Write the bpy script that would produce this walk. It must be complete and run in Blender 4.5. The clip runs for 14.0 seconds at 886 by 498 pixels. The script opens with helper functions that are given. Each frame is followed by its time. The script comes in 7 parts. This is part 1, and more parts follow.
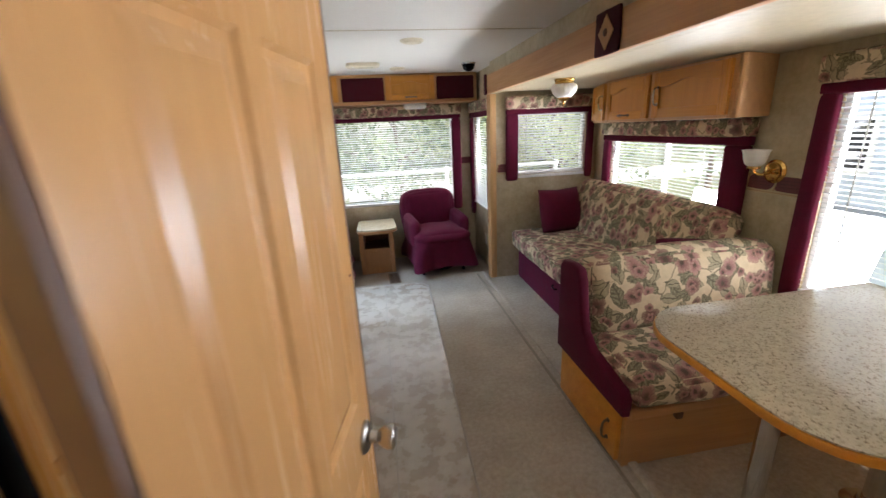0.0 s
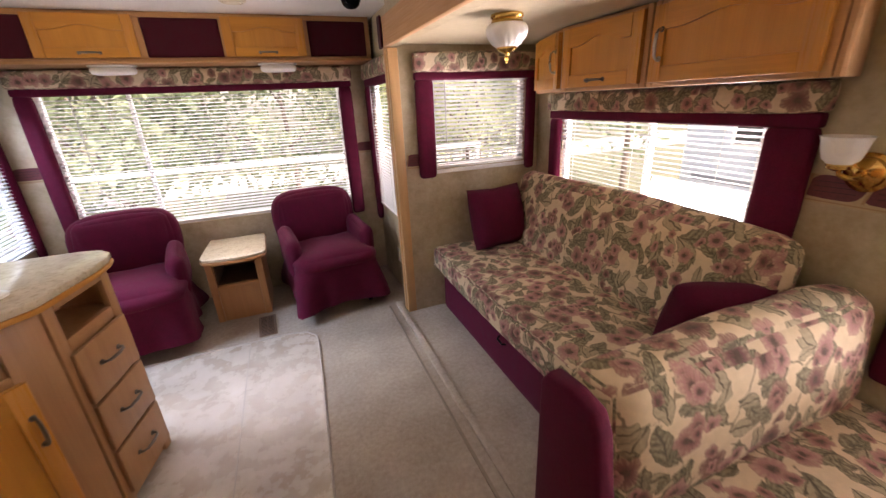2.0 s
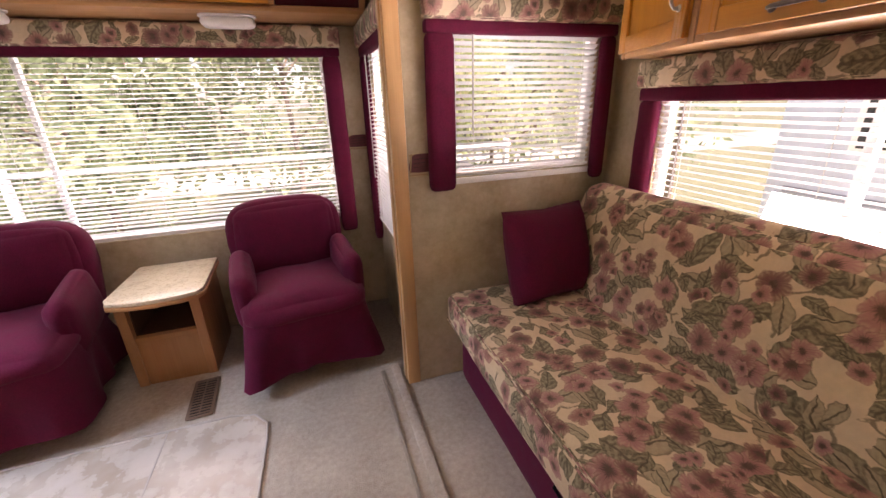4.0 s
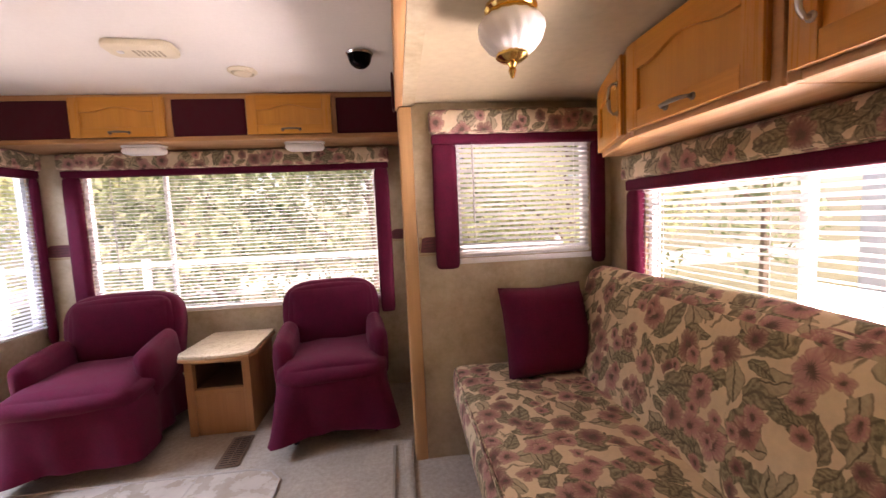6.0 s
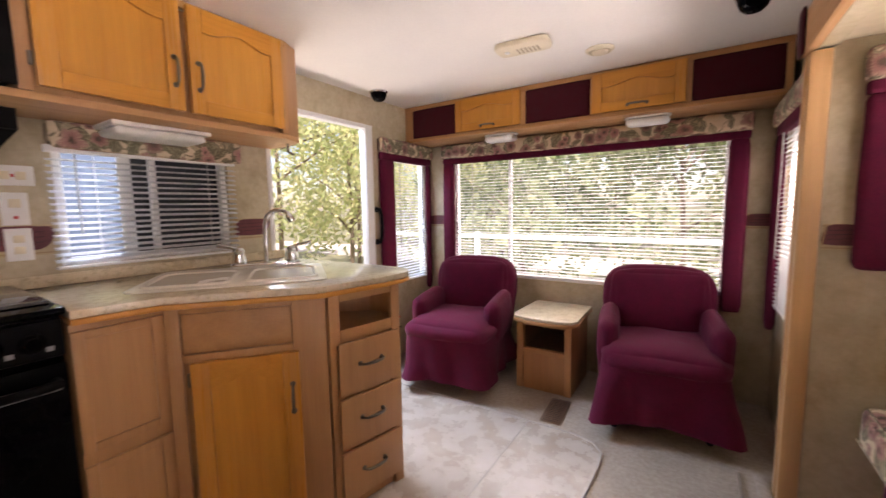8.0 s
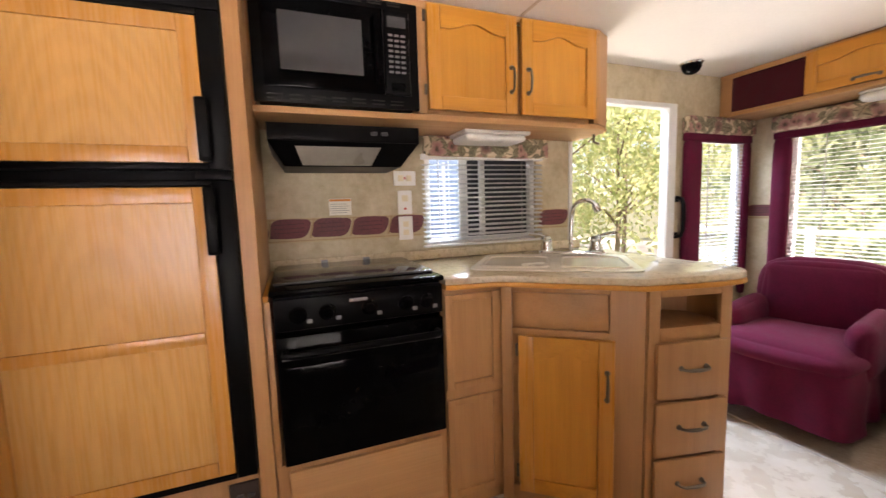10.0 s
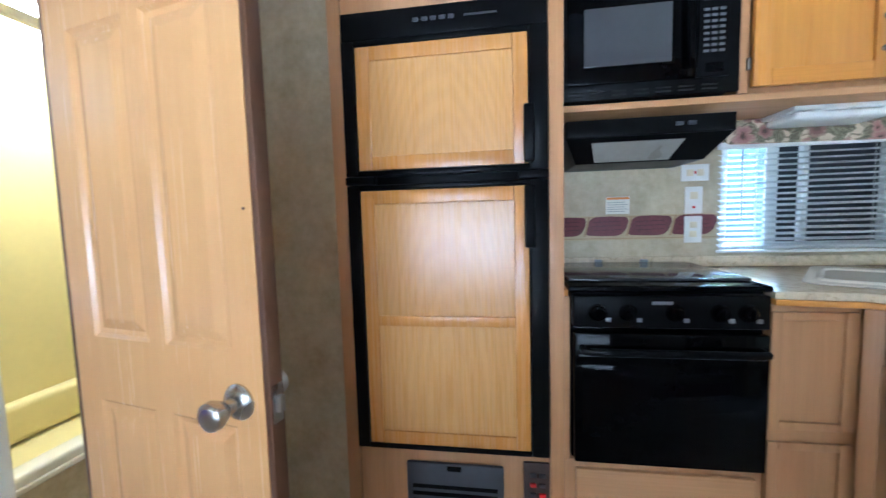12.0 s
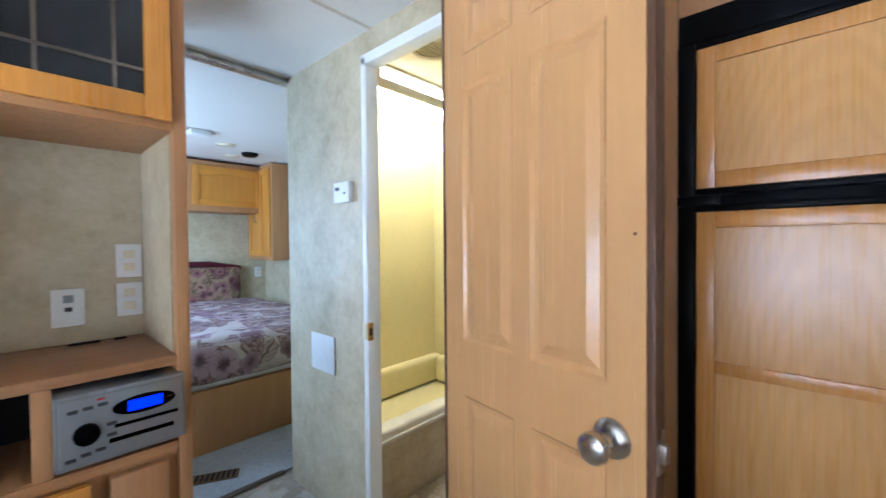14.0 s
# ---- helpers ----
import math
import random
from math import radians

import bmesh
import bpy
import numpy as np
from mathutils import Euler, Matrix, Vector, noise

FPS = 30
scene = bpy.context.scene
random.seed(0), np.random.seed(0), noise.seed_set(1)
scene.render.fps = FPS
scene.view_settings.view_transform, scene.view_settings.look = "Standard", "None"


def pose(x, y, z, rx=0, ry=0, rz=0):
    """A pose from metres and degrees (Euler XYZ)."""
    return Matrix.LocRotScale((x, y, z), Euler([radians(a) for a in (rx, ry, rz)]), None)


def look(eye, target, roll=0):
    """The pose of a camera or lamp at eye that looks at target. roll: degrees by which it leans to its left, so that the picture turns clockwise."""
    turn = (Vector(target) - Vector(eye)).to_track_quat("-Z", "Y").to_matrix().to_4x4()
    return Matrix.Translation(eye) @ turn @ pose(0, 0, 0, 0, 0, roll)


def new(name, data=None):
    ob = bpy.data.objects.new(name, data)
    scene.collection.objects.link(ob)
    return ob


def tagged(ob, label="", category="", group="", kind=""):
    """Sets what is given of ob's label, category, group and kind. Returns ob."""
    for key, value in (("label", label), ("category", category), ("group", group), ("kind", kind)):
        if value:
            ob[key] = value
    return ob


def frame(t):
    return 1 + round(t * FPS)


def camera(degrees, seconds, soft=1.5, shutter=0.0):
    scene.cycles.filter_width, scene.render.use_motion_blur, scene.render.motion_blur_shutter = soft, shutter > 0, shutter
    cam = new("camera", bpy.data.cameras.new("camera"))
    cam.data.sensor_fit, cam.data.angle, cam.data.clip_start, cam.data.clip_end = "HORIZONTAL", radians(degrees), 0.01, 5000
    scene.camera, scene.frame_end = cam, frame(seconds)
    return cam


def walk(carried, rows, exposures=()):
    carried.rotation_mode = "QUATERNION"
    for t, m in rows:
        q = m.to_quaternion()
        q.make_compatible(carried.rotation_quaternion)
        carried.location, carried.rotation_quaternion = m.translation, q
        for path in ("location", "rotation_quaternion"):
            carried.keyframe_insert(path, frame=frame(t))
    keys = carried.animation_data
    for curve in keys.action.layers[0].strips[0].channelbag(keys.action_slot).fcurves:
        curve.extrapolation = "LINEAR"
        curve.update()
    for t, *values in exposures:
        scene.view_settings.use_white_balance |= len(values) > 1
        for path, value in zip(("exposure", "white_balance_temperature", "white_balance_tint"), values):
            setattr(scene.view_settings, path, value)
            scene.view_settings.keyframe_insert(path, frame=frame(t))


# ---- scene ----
cam = camera(96.9, 14.0, soft=1.4, shutter=0.35)
EXPOSURES = [(0, 1.52, 6300, 13), (1.0, 1.62, 6900, 22), (2.0, 1.62, 7300, 32), (4.5, 1.67, 7700, 38), (6, 1.67, 7800, 40), (7.5, 1.5, 7700, 38), (8.2, 1.6, 7500, 30), (10.5, 2.15, 7700, 24), (11, 2.4, 7400, 20), (11.5, 2.25, 5900, 8), (12, 2.25, 4850, 5), (12.5, 2.15, 4800, 5), (13.3, 1.9, 5050, 8), (14, 1.77, 5150, 9)]
PATH = [
    (0, (0.021, -0.023, 1.466), (0.307, 1.867, 0.878), -2.8),
    (0.5, (0.11, 0.253, 1.458), (0.589, 2.092, 0.834), -2.4),
    (1, (0.23, 0.502, 1.429), (0.816, 2.3, 0.779), -2.1),
    (1.5, (0.371, 0.798, 1.447), (0.967, 2.579, 0.761), -2.6),
    (2, (0.402, 1.11, 1.436), (1.063, 2.859, 0.727), -2.7),
    (2.2, (0.459, 1.222, 1.446), (1.117, 2.967, 0.723), -3.0),
    (4.3, (0.762, 2.009, 1.271), (1.289, 3.809, 0.576), -1.1),
    (4.5, (0.781, 2.007, 1.235), (1.245, 3.844, 0.595), -1.1),
    (5, (0.829, 1.852, 1.176), (1.092, 3.79, 0.758), -1.6),
    (5.5, (0.988, 1.696, 1.227), (1.272, 3.659, 0.973), -2.1),
    (6, (1.015, 1.679, 1.221), (1.235, 3.659, 1.05), -2.6),
    (6.5, (0.946, 1.689, 1.225), (0.887, 3.683, 1.073), -2.0),
    (7, (0.855, 1.691, 1.22), (0.41, 3.635, 1.069), -1.4),
    (7.5, (0.785, 1.659, 1.213), (-0.006, 3.487, 1.038), -1.0),
    (8, (0.733, 1.626, 1.197), (-0.352, 3.294, 0.991), -0.9),
    (8.2, (0.718, 1.614, 1.187), (-0.478, 3.203, 0.975), -1.0),
    (10.3, (0.589, 1.397, 1.19), (-1.31, 1.99, 0.985), -1.8),
    (10.5, (0.594, 1.363, 1.188), (-1.327, 1.883, 0.989), -1.8),
    (11, (0.584, 1.309, 1.183), (-1.393, 1.542, 0.998), -1.8),
    (11.5, (0.573, 1.233, 1.187), (-1.418, 1.187, 1.005), -1.7),
    (12, (0.566, 1.159, 1.176), (-1.403, 0.853, 1.013), -1.6),
    (12.5, (0.57, 1.094, 1.173), (-1.337, 0.508, 1.028), -1.6),
    (13, (0.585, 1.027, 1.174), (-1.215, 0.162, 1.064), -1.5),
    (13.5, (0.599, 0.966, 1.176), (-1.061, -0.147, 1.101), -1.2),
    (14, (0.627, 0.917, 1.189), (-0.848, -0.433, 1.154), -0.5),
]
walk(cam, [(t, look(eye, target, roll)) for t, eye, target, roll in PATH], EXPOSURES)

# ---- world, sun and daylight ----
world = bpy.data.worlds.new("sky")
scene.world = world
world.use_nodes = True
wn = world.node_tree
sky = wn.nodes.new("ShaderNodeTexSky")
sky.sky_type, sky.sun_disc = "NISHITA", False
SUN_EL, SUN_AZ = 52.0, 162.0   # height, bearing clockwise from +y
sky.sun_elevation, sky.sun_rotation = radians(SUN_EL), radians(SUN_AZ)
wn.links.new(sky.outputs[0], wn.nodes["Background"].inputs[0])
wn.nodes["Background"].inputs[1].default_value = 0.08
sun = new("sun", bpy.data.lights.new("sun", "SUN"))
sun.data.energy, sun.data.angle, sun.data.color = 4.5, radians(0.5), (1.0, 0.97, 0.92)
se, sa_ = radians(SUN_EL), radians(SUN_AZ)
sun.matrix_world = look((20 * math.cos(se) * math.sin(sa_), 20 * math.cos(se) * math.cos(sa_), 20 * math.sin(se)), (0, 0, 0))


def skylight(name, at, to, w, h, watts, colour=(0.93, 0.97, 1.0)):
    """An area lamp that stands in for the sky's light at one opening; the low ones are added fill."""
    lamp = new(name, bpy.data.lights.new(name, "AREA"))
    lamp.data.shape, lamp.data.size, lamp.data.size_y, lamp.data.energy, lamp.data.color = "RECTANGLE", w, h, watts, colour
    lamp.matrix_world = look(at, to)
    return lamp


# watts; the _low entries are added fill lamps with no source of their own
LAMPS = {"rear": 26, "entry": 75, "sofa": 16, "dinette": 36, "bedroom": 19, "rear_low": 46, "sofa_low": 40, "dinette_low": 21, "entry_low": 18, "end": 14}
# ---- materials ----
def nodes_of(name):
    m = bpy.data.materials.new(name)
    m.use_nodes = True
    nt = m.node_tree
    return m, nt, nt.nodes["Principled BSDF"]


def coords(nt, scale, kind="Object"):
    tc, mp = nt.nodes.new("ShaderNodeTexCoord"), nt.nodes.new("ShaderNodeMapping")
    mp.inputs["Scale"].default_value = scale if isinstance(scale, tuple) else (scale,) * 3
    nt.links.new(tc.outputs[kind], mp.inputs[0])
    return mp.outputs[0]


def tex_noise(nt, vec, scale=1.0, detail=4.0, rough=0.55):
    n = nt.nodes.new("ShaderNodeTexNoise")
    n.inputs["Scale"].default_value, n.inputs["Detail"].default_value, n.inputs["Roughness"].default_value = scale, detail, rough
    nt.links.new(vec, n.inputs["Vector"])
    return n.outputs["Fac"]


def ramp(nt, fac, stops, mode="LINEAR"):
    r = nt.nodes.new("ShaderNodeValToRGB")
    r.color_ramp.interpolation = mode
    while len(r.color_ramp.elements) < len(stops):
        r.color_ramp.elements.new(0.5)
    for e, (p, c) in zip(r.color_ramp.elements, stops):
        e.position, e.color = p, (*c, 1) if len(c) == 3 else c
    nt.links.new(fac, r.inputs[0])
    return r.outputs[0]


def mix(nt, fac, a, b, kind="MIX"):
    m = nt.nodes.new("ShaderNodeMix")
    m.data_type, m.blend_type = "RGBA", kind
    for sock, v in ((m.inputs[0], fac), (m.inputs[6], a), (m.inputs[7], b)):
        if isinstance(v, (int, float)):
            sock.default_value = v
        elif isinstance(v, tuple):
            sock.default_value = (*v, 1)
        else:
            nt.links.new(v, sock)
    return m.outputs[2]


def bump(nt, bsdf, height, strength, dist=0.002):
    b = nt.nodes.new("ShaderNodeBump")
    b.inputs["Strength"].default_value, b.inputs["Distance"].default_value = strength, dist
    nt.links.new(height, b.inputs["Height"])
    nt.links.new(b.outputs[0], bsdf.inputs["Normal"])


def plain(name, c, rough=0.5, metal=0.0, vary=0.12, scale=30.0, grain=0.15, spec=0.5, sheen=0.0):
    """One colour, a little uneven at two scales, with a fine relief."""
    m, nt, b = nodes_of(name)
    v = coords(nt, 1.0)
    f = tex_noise(nt, v, scale, 5)
    g = tex_noise(nt, v, scale / 9, 3)
    dark, light = tuple(x * (1 - vary) for x in c), tuple(min(1, x * (1 + vary)) for x in c)
    col = mix(nt, 0.5, ramp(nt, f, [(0.3, dark), (0.7, light)]), ramp(nt, g, [(0.3, dark), (0.7, light)]))
    nt.links.new(col, b.inputs["Base Color"])
    b.inputs["Metallic"].default_value, b.inputs["Specular IOR Level"].default_value = metal, spec
    b.inputs["Sheen Weight"].default_value = sheen
    rr = ramp(nt, g, [(0.3, (rough * 0.85,) * 3), (0.7, (min(1, rough * 1.15),) * 3)])
    nt.links.new(rr, b.inputs["Roughness"])
    if grain:
        bump(nt, b, f, grain)
    return m


def wood(name, dark, light, axis="z", rough=0.38, fine=1.0, figure=0.5, spread=0.07, streak=0.15, arches=False):
    """Stained oak, the grain along one axis."""
    m, nt, b = nodes_of(name)
    s = {"x": (1.2, 22, 22), "y": (22, 1.2, 22), "z": (22, 22, 1.2)}[axis]
    v = coords(nt, tuple(q * fine for q in s))
    n1 = tex_noise(nt, v, 1.0, 6, 0.6)
    s2 = {"x": (3, 160, 160), "y": (160, 3, 160), "z": (160, 160, 3)}[axis]
    n2 = tex_noise(nt, coords(nt, s2), 1.0, 3, 0.6)
    big = tex_noise(nt, coords(nt, 1.6), 1.0, 2)
    w = nt.nodes.new("ShaderNodeTexWave")
    w.inputs["Scale"].default_value, w.inputs["Distortion"].default_value, w.inputs["Detail"].default_value = 1.3, 9.0, 3.0
    w.bands_direction = "DIAGONAL"
    if arches:
        w.wave_type, w.rings_direction = "RINGS", "SPHERICAL"
        w.inputs["Scale"].default_value, w.inputs["Distortion"].default_value, w.inputs["Detail Scale"].default_value = 5.5, 4.0, 0.7
    s3 = {"x": (0.5, 5, 5), "y": (5, 0.5, 5), "z": (5, 5, 0.5)}[axis]
    s3 = (5.5, 5.5, 1.15) if arches else s3
    nt.links.new(coords(nt, s3), w.inputs["Vector"])
    c = ramp(nt, n1, [(0.25, dark), (0.75, light)])
    c = mix(nt, 0.22 * figure, c, ramp(nt, w.outputs["Fac"], [(0.2, tuple(x * 0.62 for x in dark)), (0.8, light)]))
    c = mix(nt, streak, c, ramp(nt, n2, [(0.35, tuple(x * 0.7 for x in dark)), (0.6, light)]))
    c = mix(nt, 0.2, c, ramp(nt, big, [(0.3, dark), (0.7, light)]))
    oi = nt.nodes.new("ShaderNodeObjectInfo")
    tone = ramp(nt, oi.outputs["Random"], [(0.0, (1 - spread,) * 3), (1.0, (1.0, 1.0, 1.0))])
    c = mix(nt, 1.0, c, tone, "MULTIPLY")
    nt.links.new(c, b.inputs["Base Color"])
    nt.links.new(ramp(nt, n2, [(0.3, (rough * 1.25,) * 3), (0.7, (rough * 0.85,) * 3)]), b.inputs["Roughness"])
    bump(nt, b, n2, 0.12, 0.001)
    return m


def wallpaper():
    m, nt, b = nodes_of("mottled wallpaper")
    v = coords(nt, 1.0)
    a = tex_noise(nt, v, 7.0, 5, 0.62)
    f = tex_noise(nt, v, 34.0, 4, 0.6)
    c = ramp(nt, a, [(0.28, (0.36, 0.28, 0.16)), (0.5, (0.49, 0.41, 0.265)), (0.72, (0.60, 0.52, 0.365))])
    c = mix(nt, 0.3, c, ramp(nt, f, [(0.3, (0.34, 0.275, 0.165)), (0.7, (0.60, 0.53, 0.38))]))
    nt.links.new(c, b.inputs["Base Color"])
    b.inputs["Roughness"].default_value = 0.5
    bump(nt, b, f, 0.12, 0.001)
    return m


def floral(name="floral tapestry", base=(0.70, 0.56, 0.37), size=0.125, petals=((0.36, 0.15, 0.15), (0.27, 0.095, 0.10), (0.14, 0.035, 0.045)), leaves=((0.045, 0.045, 0.025), (0.19, 0.18, 0.11)), heart=(0.035, 0.008, 0.012), cover=1.0):
    """Printed cloth: five-petalled blooms, veined pointed leaves, buds and thin stems, laid out in metres on the cloth."""
    m, nt, b = nodes_of(name)
    uv = coords(nt, 1.0, "UV")

    def mth(op, x, y=None, z=None):
        n = nt.nodes.new("ShaderNodeMath")
        n.operation = op
        for k, q in enumerate((x, y, z)):
            if q is None:
                continue
            if isinstance(q, (int, float)):
                n.inputs[k].default_value = q
            else:
                nt.links.new(q, n.inputs[k])
        return n.outputs[0]

    def vmath(op, x, y):
        n = nt.nodes.new("ShaderNodeVectorMath")
        n.operation = op
        for k, q in enumerate((x, y)):
            if isinstance(q, tuple):
                n.inputs[k].default_value = q
            else:
                nt.links.new(q, n.inputs[k])
        return n.outputs[0]

    def step(x, lo, hi):
        n = nt.nodes.new("ShaderNodeMapRange")
        n.interpolation_type = "SMOOTHSTEP"
        nt.links.new(x, n.inputs[0])
        n.inputs[1].default_value, n.inputs[2].default_value = lo, hi
        return n.outputs[0]

    wob = nt.nodes.new("ShaderNodeTexNoise")
    wob.inputs["Scale"].default_value, wob.inputs["Detail"].default_value = 2.2 / size, 3
    nt.links.new(uv, wob.inputs["Vector"])
    soft = vmath("SCALE", vmath("SUBTRACT", wob.outputs["Color"], (0.5, 0.5, 0.5)), (0, 0, 0))
    soft.node.inputs["Scale"].default_value = size * 0.36
    vec = vmath("ADD", uv, soft)
    fine = tex_noise(nt, uv, 9 / size, 4, 0.7)
    wash = tex_noise(nt, uv, 3 / size, 3, 0.6)

    def motifs(cell, shift, jitter=0.95):
        """Cells on the cloth, each with its own turn: along, across, radius, angle and three random numbers."""
        v = vmath("ADD", vec, (shift, shift * 0.7, 0.0))
        vo = nt.nodes.new("ShaderNodeTexVoronoi")
        vo.voronoi_dimensions = "2D"
        vo.inputs["Scale"].default_value, vo.inputs["Randomness"].default_value = 1 / cell, jitter
        nt.links.new(v, vo.inputs["Vector"])
        loc = nt.nodes.new("ShaderNodeSeparateXYZ")
        nt.links.new(vmath("SUBTRACT", v, vo.outputs["Position"]), loc.inputs[0])
        rnd = nt.nodes.new("ShaderNodeSeparateColor")
        nt.links.new(vo.outputs["Color"], rnd.inputs[0])
        turn = mth("MULTIPLY", rnd.outputs[0], 6.2832)
        c, sn = mth("COSINE", turn), mth("SINE", turn)
        p = mth("ADD", mth("MULTIPLY", loc.outputs[0], c), mth("MULTIPLY", loc.outputs[1], sn))
        q = mth("SUBTRACT", mth("MULTIPLY", loc.outputs[1], c), mth("MULTIPLY", loc.outputs[0], sn))
        rad = mth("SQRT", mth("ADD", mth("MULTIPLY", p, p), mth("MULTIPLY", q, q)))
        return p, q, rad, mth("ARCTAN2", q, p), rnd.outputs

    c = ramp(nt, wash, [(0.3, tuple(x * 0.84 for x in base)), (0.7, base)])
    # stems
    ed = nt.nodes.new("ShaderNodeTexVoronoi")
    ed.feature, ed.voronoi_dimensions = "DISTANCE_TO_EDGE", "2D"
    ed.inputs["Scale"].default_value = 0.62 / size
    nt.links.new(vec, ed.inputs["Vector"])
    stem = mth("MULTIPLY", mth("SUBTRACT", 1.0, step(ed.outputs["Distance"], 0.010, 0.028)), step(wash, 0.42, 0.5))
    c = mix(nt, mth("MULTIPLY", stem, 0.75), c, leaves[0])
    # leaves: pointed ovals with a midrib and side veins
    for k, (cell, shift, share) in enumerate(((0.95, 0.31, 0.72), (0.70, 1.73, 0.60), (0.55, 3.1, 0.48))):
        L = size * cell * 0.60
        p, q, rad, ang, rnd = motifs(size * cell, shift)
        t = mth("DIVIDE", p, L)
        half = mth("MULTIPLY", mth("SUBTRACT", 1.0, mth("MULTIPLY", t, t)), mth("MULTIPLY", mth("SUBTRACT", 0.50, mth("MULTIPLY", t, 0.16)), L))
        aq = mth("ABSOLUTE", q)
        edge = mth("DIVIDE", mth("SUBTRACT", half, aq), L)
        mask = mth("MULTIPLY", step(edge, 0.0, 0.05), mth("LESS_THAN", rnd[1], share * cover))
        vein = mth("SINE", mth("MULTIPLY", mth("SUBTRACT", p, mth("MULTIPLY", aq, 1.1)), 34.0 / L * 0.5))
        leaf = mix(nt, step(vein, -0.6, 0.9), leaves[0], leaves[1])
        leaf = mix(nt, mth("MULTIPLY", step(fine, 0.4, 0.65), 0.5), leaf, tuple(min(1, x * 1.7) for x in leaves[1]))
        leaf = mix(nt, mth("MULTIPLY", mth("LESS_THAN", rnd[2], 0.3), 0.6), leaf, tuple(0.55 * x + 0.45 * y for x, y in zip(base, leaves[1])))
        leaf = mix(nt, mth("SUBTRACT", 1.0, step(aq, 0.02 * L, 0.07 * L)), leaf, tuple(x * 0.6 for x in leaves[0]))
        leaf = mix(nt, mth("MULTIPLY", mth("SUBTRACT", 1.0, step(edge, 0.03, 0.14)), 0.7), leaf, leaves[0])
        c = mix(nt, mth("MULTIPLY", mask, 0.93), c, leaf)
    # blooms and buds
    for cell, shift, share, rr in ((1.0, 5.3, 0.62, 0.34), (0.70, 7.9, 0.30, 0.34), (0.52, 2.7, 0.26, 0.33)):
        R = size * cell * rr
        p, q, rad, ang, rnd = motifs(size * cell, shift, 1.0)
        lobe = mth("ABSOLUTE", mth("COSINE", mth("MULTIPLY", ang, 2.5)))
        lim = mth("MULTIPLY", mth("ADD", 0.74, mth("MULTIPLY", mth("POWER", lobe, 0.5), 0.30)), mth("ADD", R * 0.86, mth("MULTIPLY", wash, R * 0.4)))
        t = mth("DIVIDE", rad, lim)
        mask = mth("MULTIPLY", mth("SUBTRACT", 1.0, step(t, 0.90, 1.06)), mth("LESS_THAN", rnd[1], share * cover))
        pet = ramp(nt, rnd[2], [(0.0, petals[0]), (0.45, petals[1]), (0.78, petals[2])], "CONSTANT")
        pale = mix(nt, 0.45, pet, base)
        streak = mth("SINE", mth("ADD", mth("MULTIPLY", ang, 19.0), mth("MULTIPLY", fine, 7.0)))
        pet = mix(nt, mth("MULTIPLY", step(t, 0.45, 0.95), mth("ADD", 0.55, mth("MULTIPLY", streak, 0.3))), pet, pale)
        pet = mix(nt, mth("MULTIPLY", mth("SUBTRACT", 1.0, step(lobe, 0.0, 0.22)), 0.6), pet, petals[2])
        pet = mix(nt, mth("SUBTRACT", 1.0, step(mth("ADD", t, mth("MULTIPLY", streak, 0.08)), 0.16, 0.48)), pet, heart)
        pet = mix(nt, mth("MULTIPLY", step(t, 0.86, 0.98), 0.45), pet, petals[2])
        c = mix(nt, mth("MULTIPLY", mask, 0.95), c, pet)
    c = mix(nt, 0.14, c, ramp(nt, fine, [(0.3, tuple(0.6 * x for x in base)), (0.7, base)]))
    nt.links.new(c, b.inputs["Base Color"])
    b.inputs["Roughness"].default_value, b.inputs["Specular IOR Level"].default_value = 0.85, 0.2
    b.inputs["Sheen Weight"].default_value = 0.03
    bump(nt, b, tex_noise(nt, coords(nt, 1.0), 420, 2), 0.3, 0.001)
    return m


def speckled(name, base, spots, scale=90.0, rough=0.3):
    """Laminate with granite flecks."""
    m, nt, b = nodes_of(name)
    v = coords(nt, 1.0)
    f = tex_noise(nt, v, scale, 4, 0.7)
    g = tex_noise(nt, v, scale * 0.35, 4, 0.7)
    c = ramp(nt, f, [(0.36, spots), (0.47, base), (0.62, base), (0.72, tuple(min(1, x * 1.25) for x in base))])
    c = mix(nt, ramp(nt, g, [(0.5, (0, 0, 0)), (0.68, (0.5,) * 3)]), c, tuple(0.6 * x for x in base))
    nt.links.new(c, b.inputs["Base Color"])
    b.inputs["Roughness"].default_value = rough
    return m


def carpet(name, c1, c2):
    m, nt, b = nodes_of(name)
    v = coords(nt, 1.0)
    f = tex_noise(nt, v, 240, 3, 0.7)
    g = tex_noise(nt, v, 3.5, 4)
    k = tex_noise(nt, v, 45, 4, 0.7)
    c = ramp(nt, f, [(0.3, c1), (0.7, c2)])
    c = mix(nt, 0.5, c, ramp(nt, k, [(0.35, tuple(x * 0.7 for x in c1)), (0.65, c2)]))
    c = mix(nt, 0.35, c, ramp(nt, g, [(0.3, tuple(x * 0.75 for x in c1)), (0.7, c2)]))
    nt.links.new(c, b.inputs["Base Color"])
    b.inputs["Roughness"].default_value, b.inputs["Specular IOR Level"].default_value = 0.95, 0.1
    bump(nt, b, mix(nt, 0.5, f, k), 0.9, 0.006)
    return m


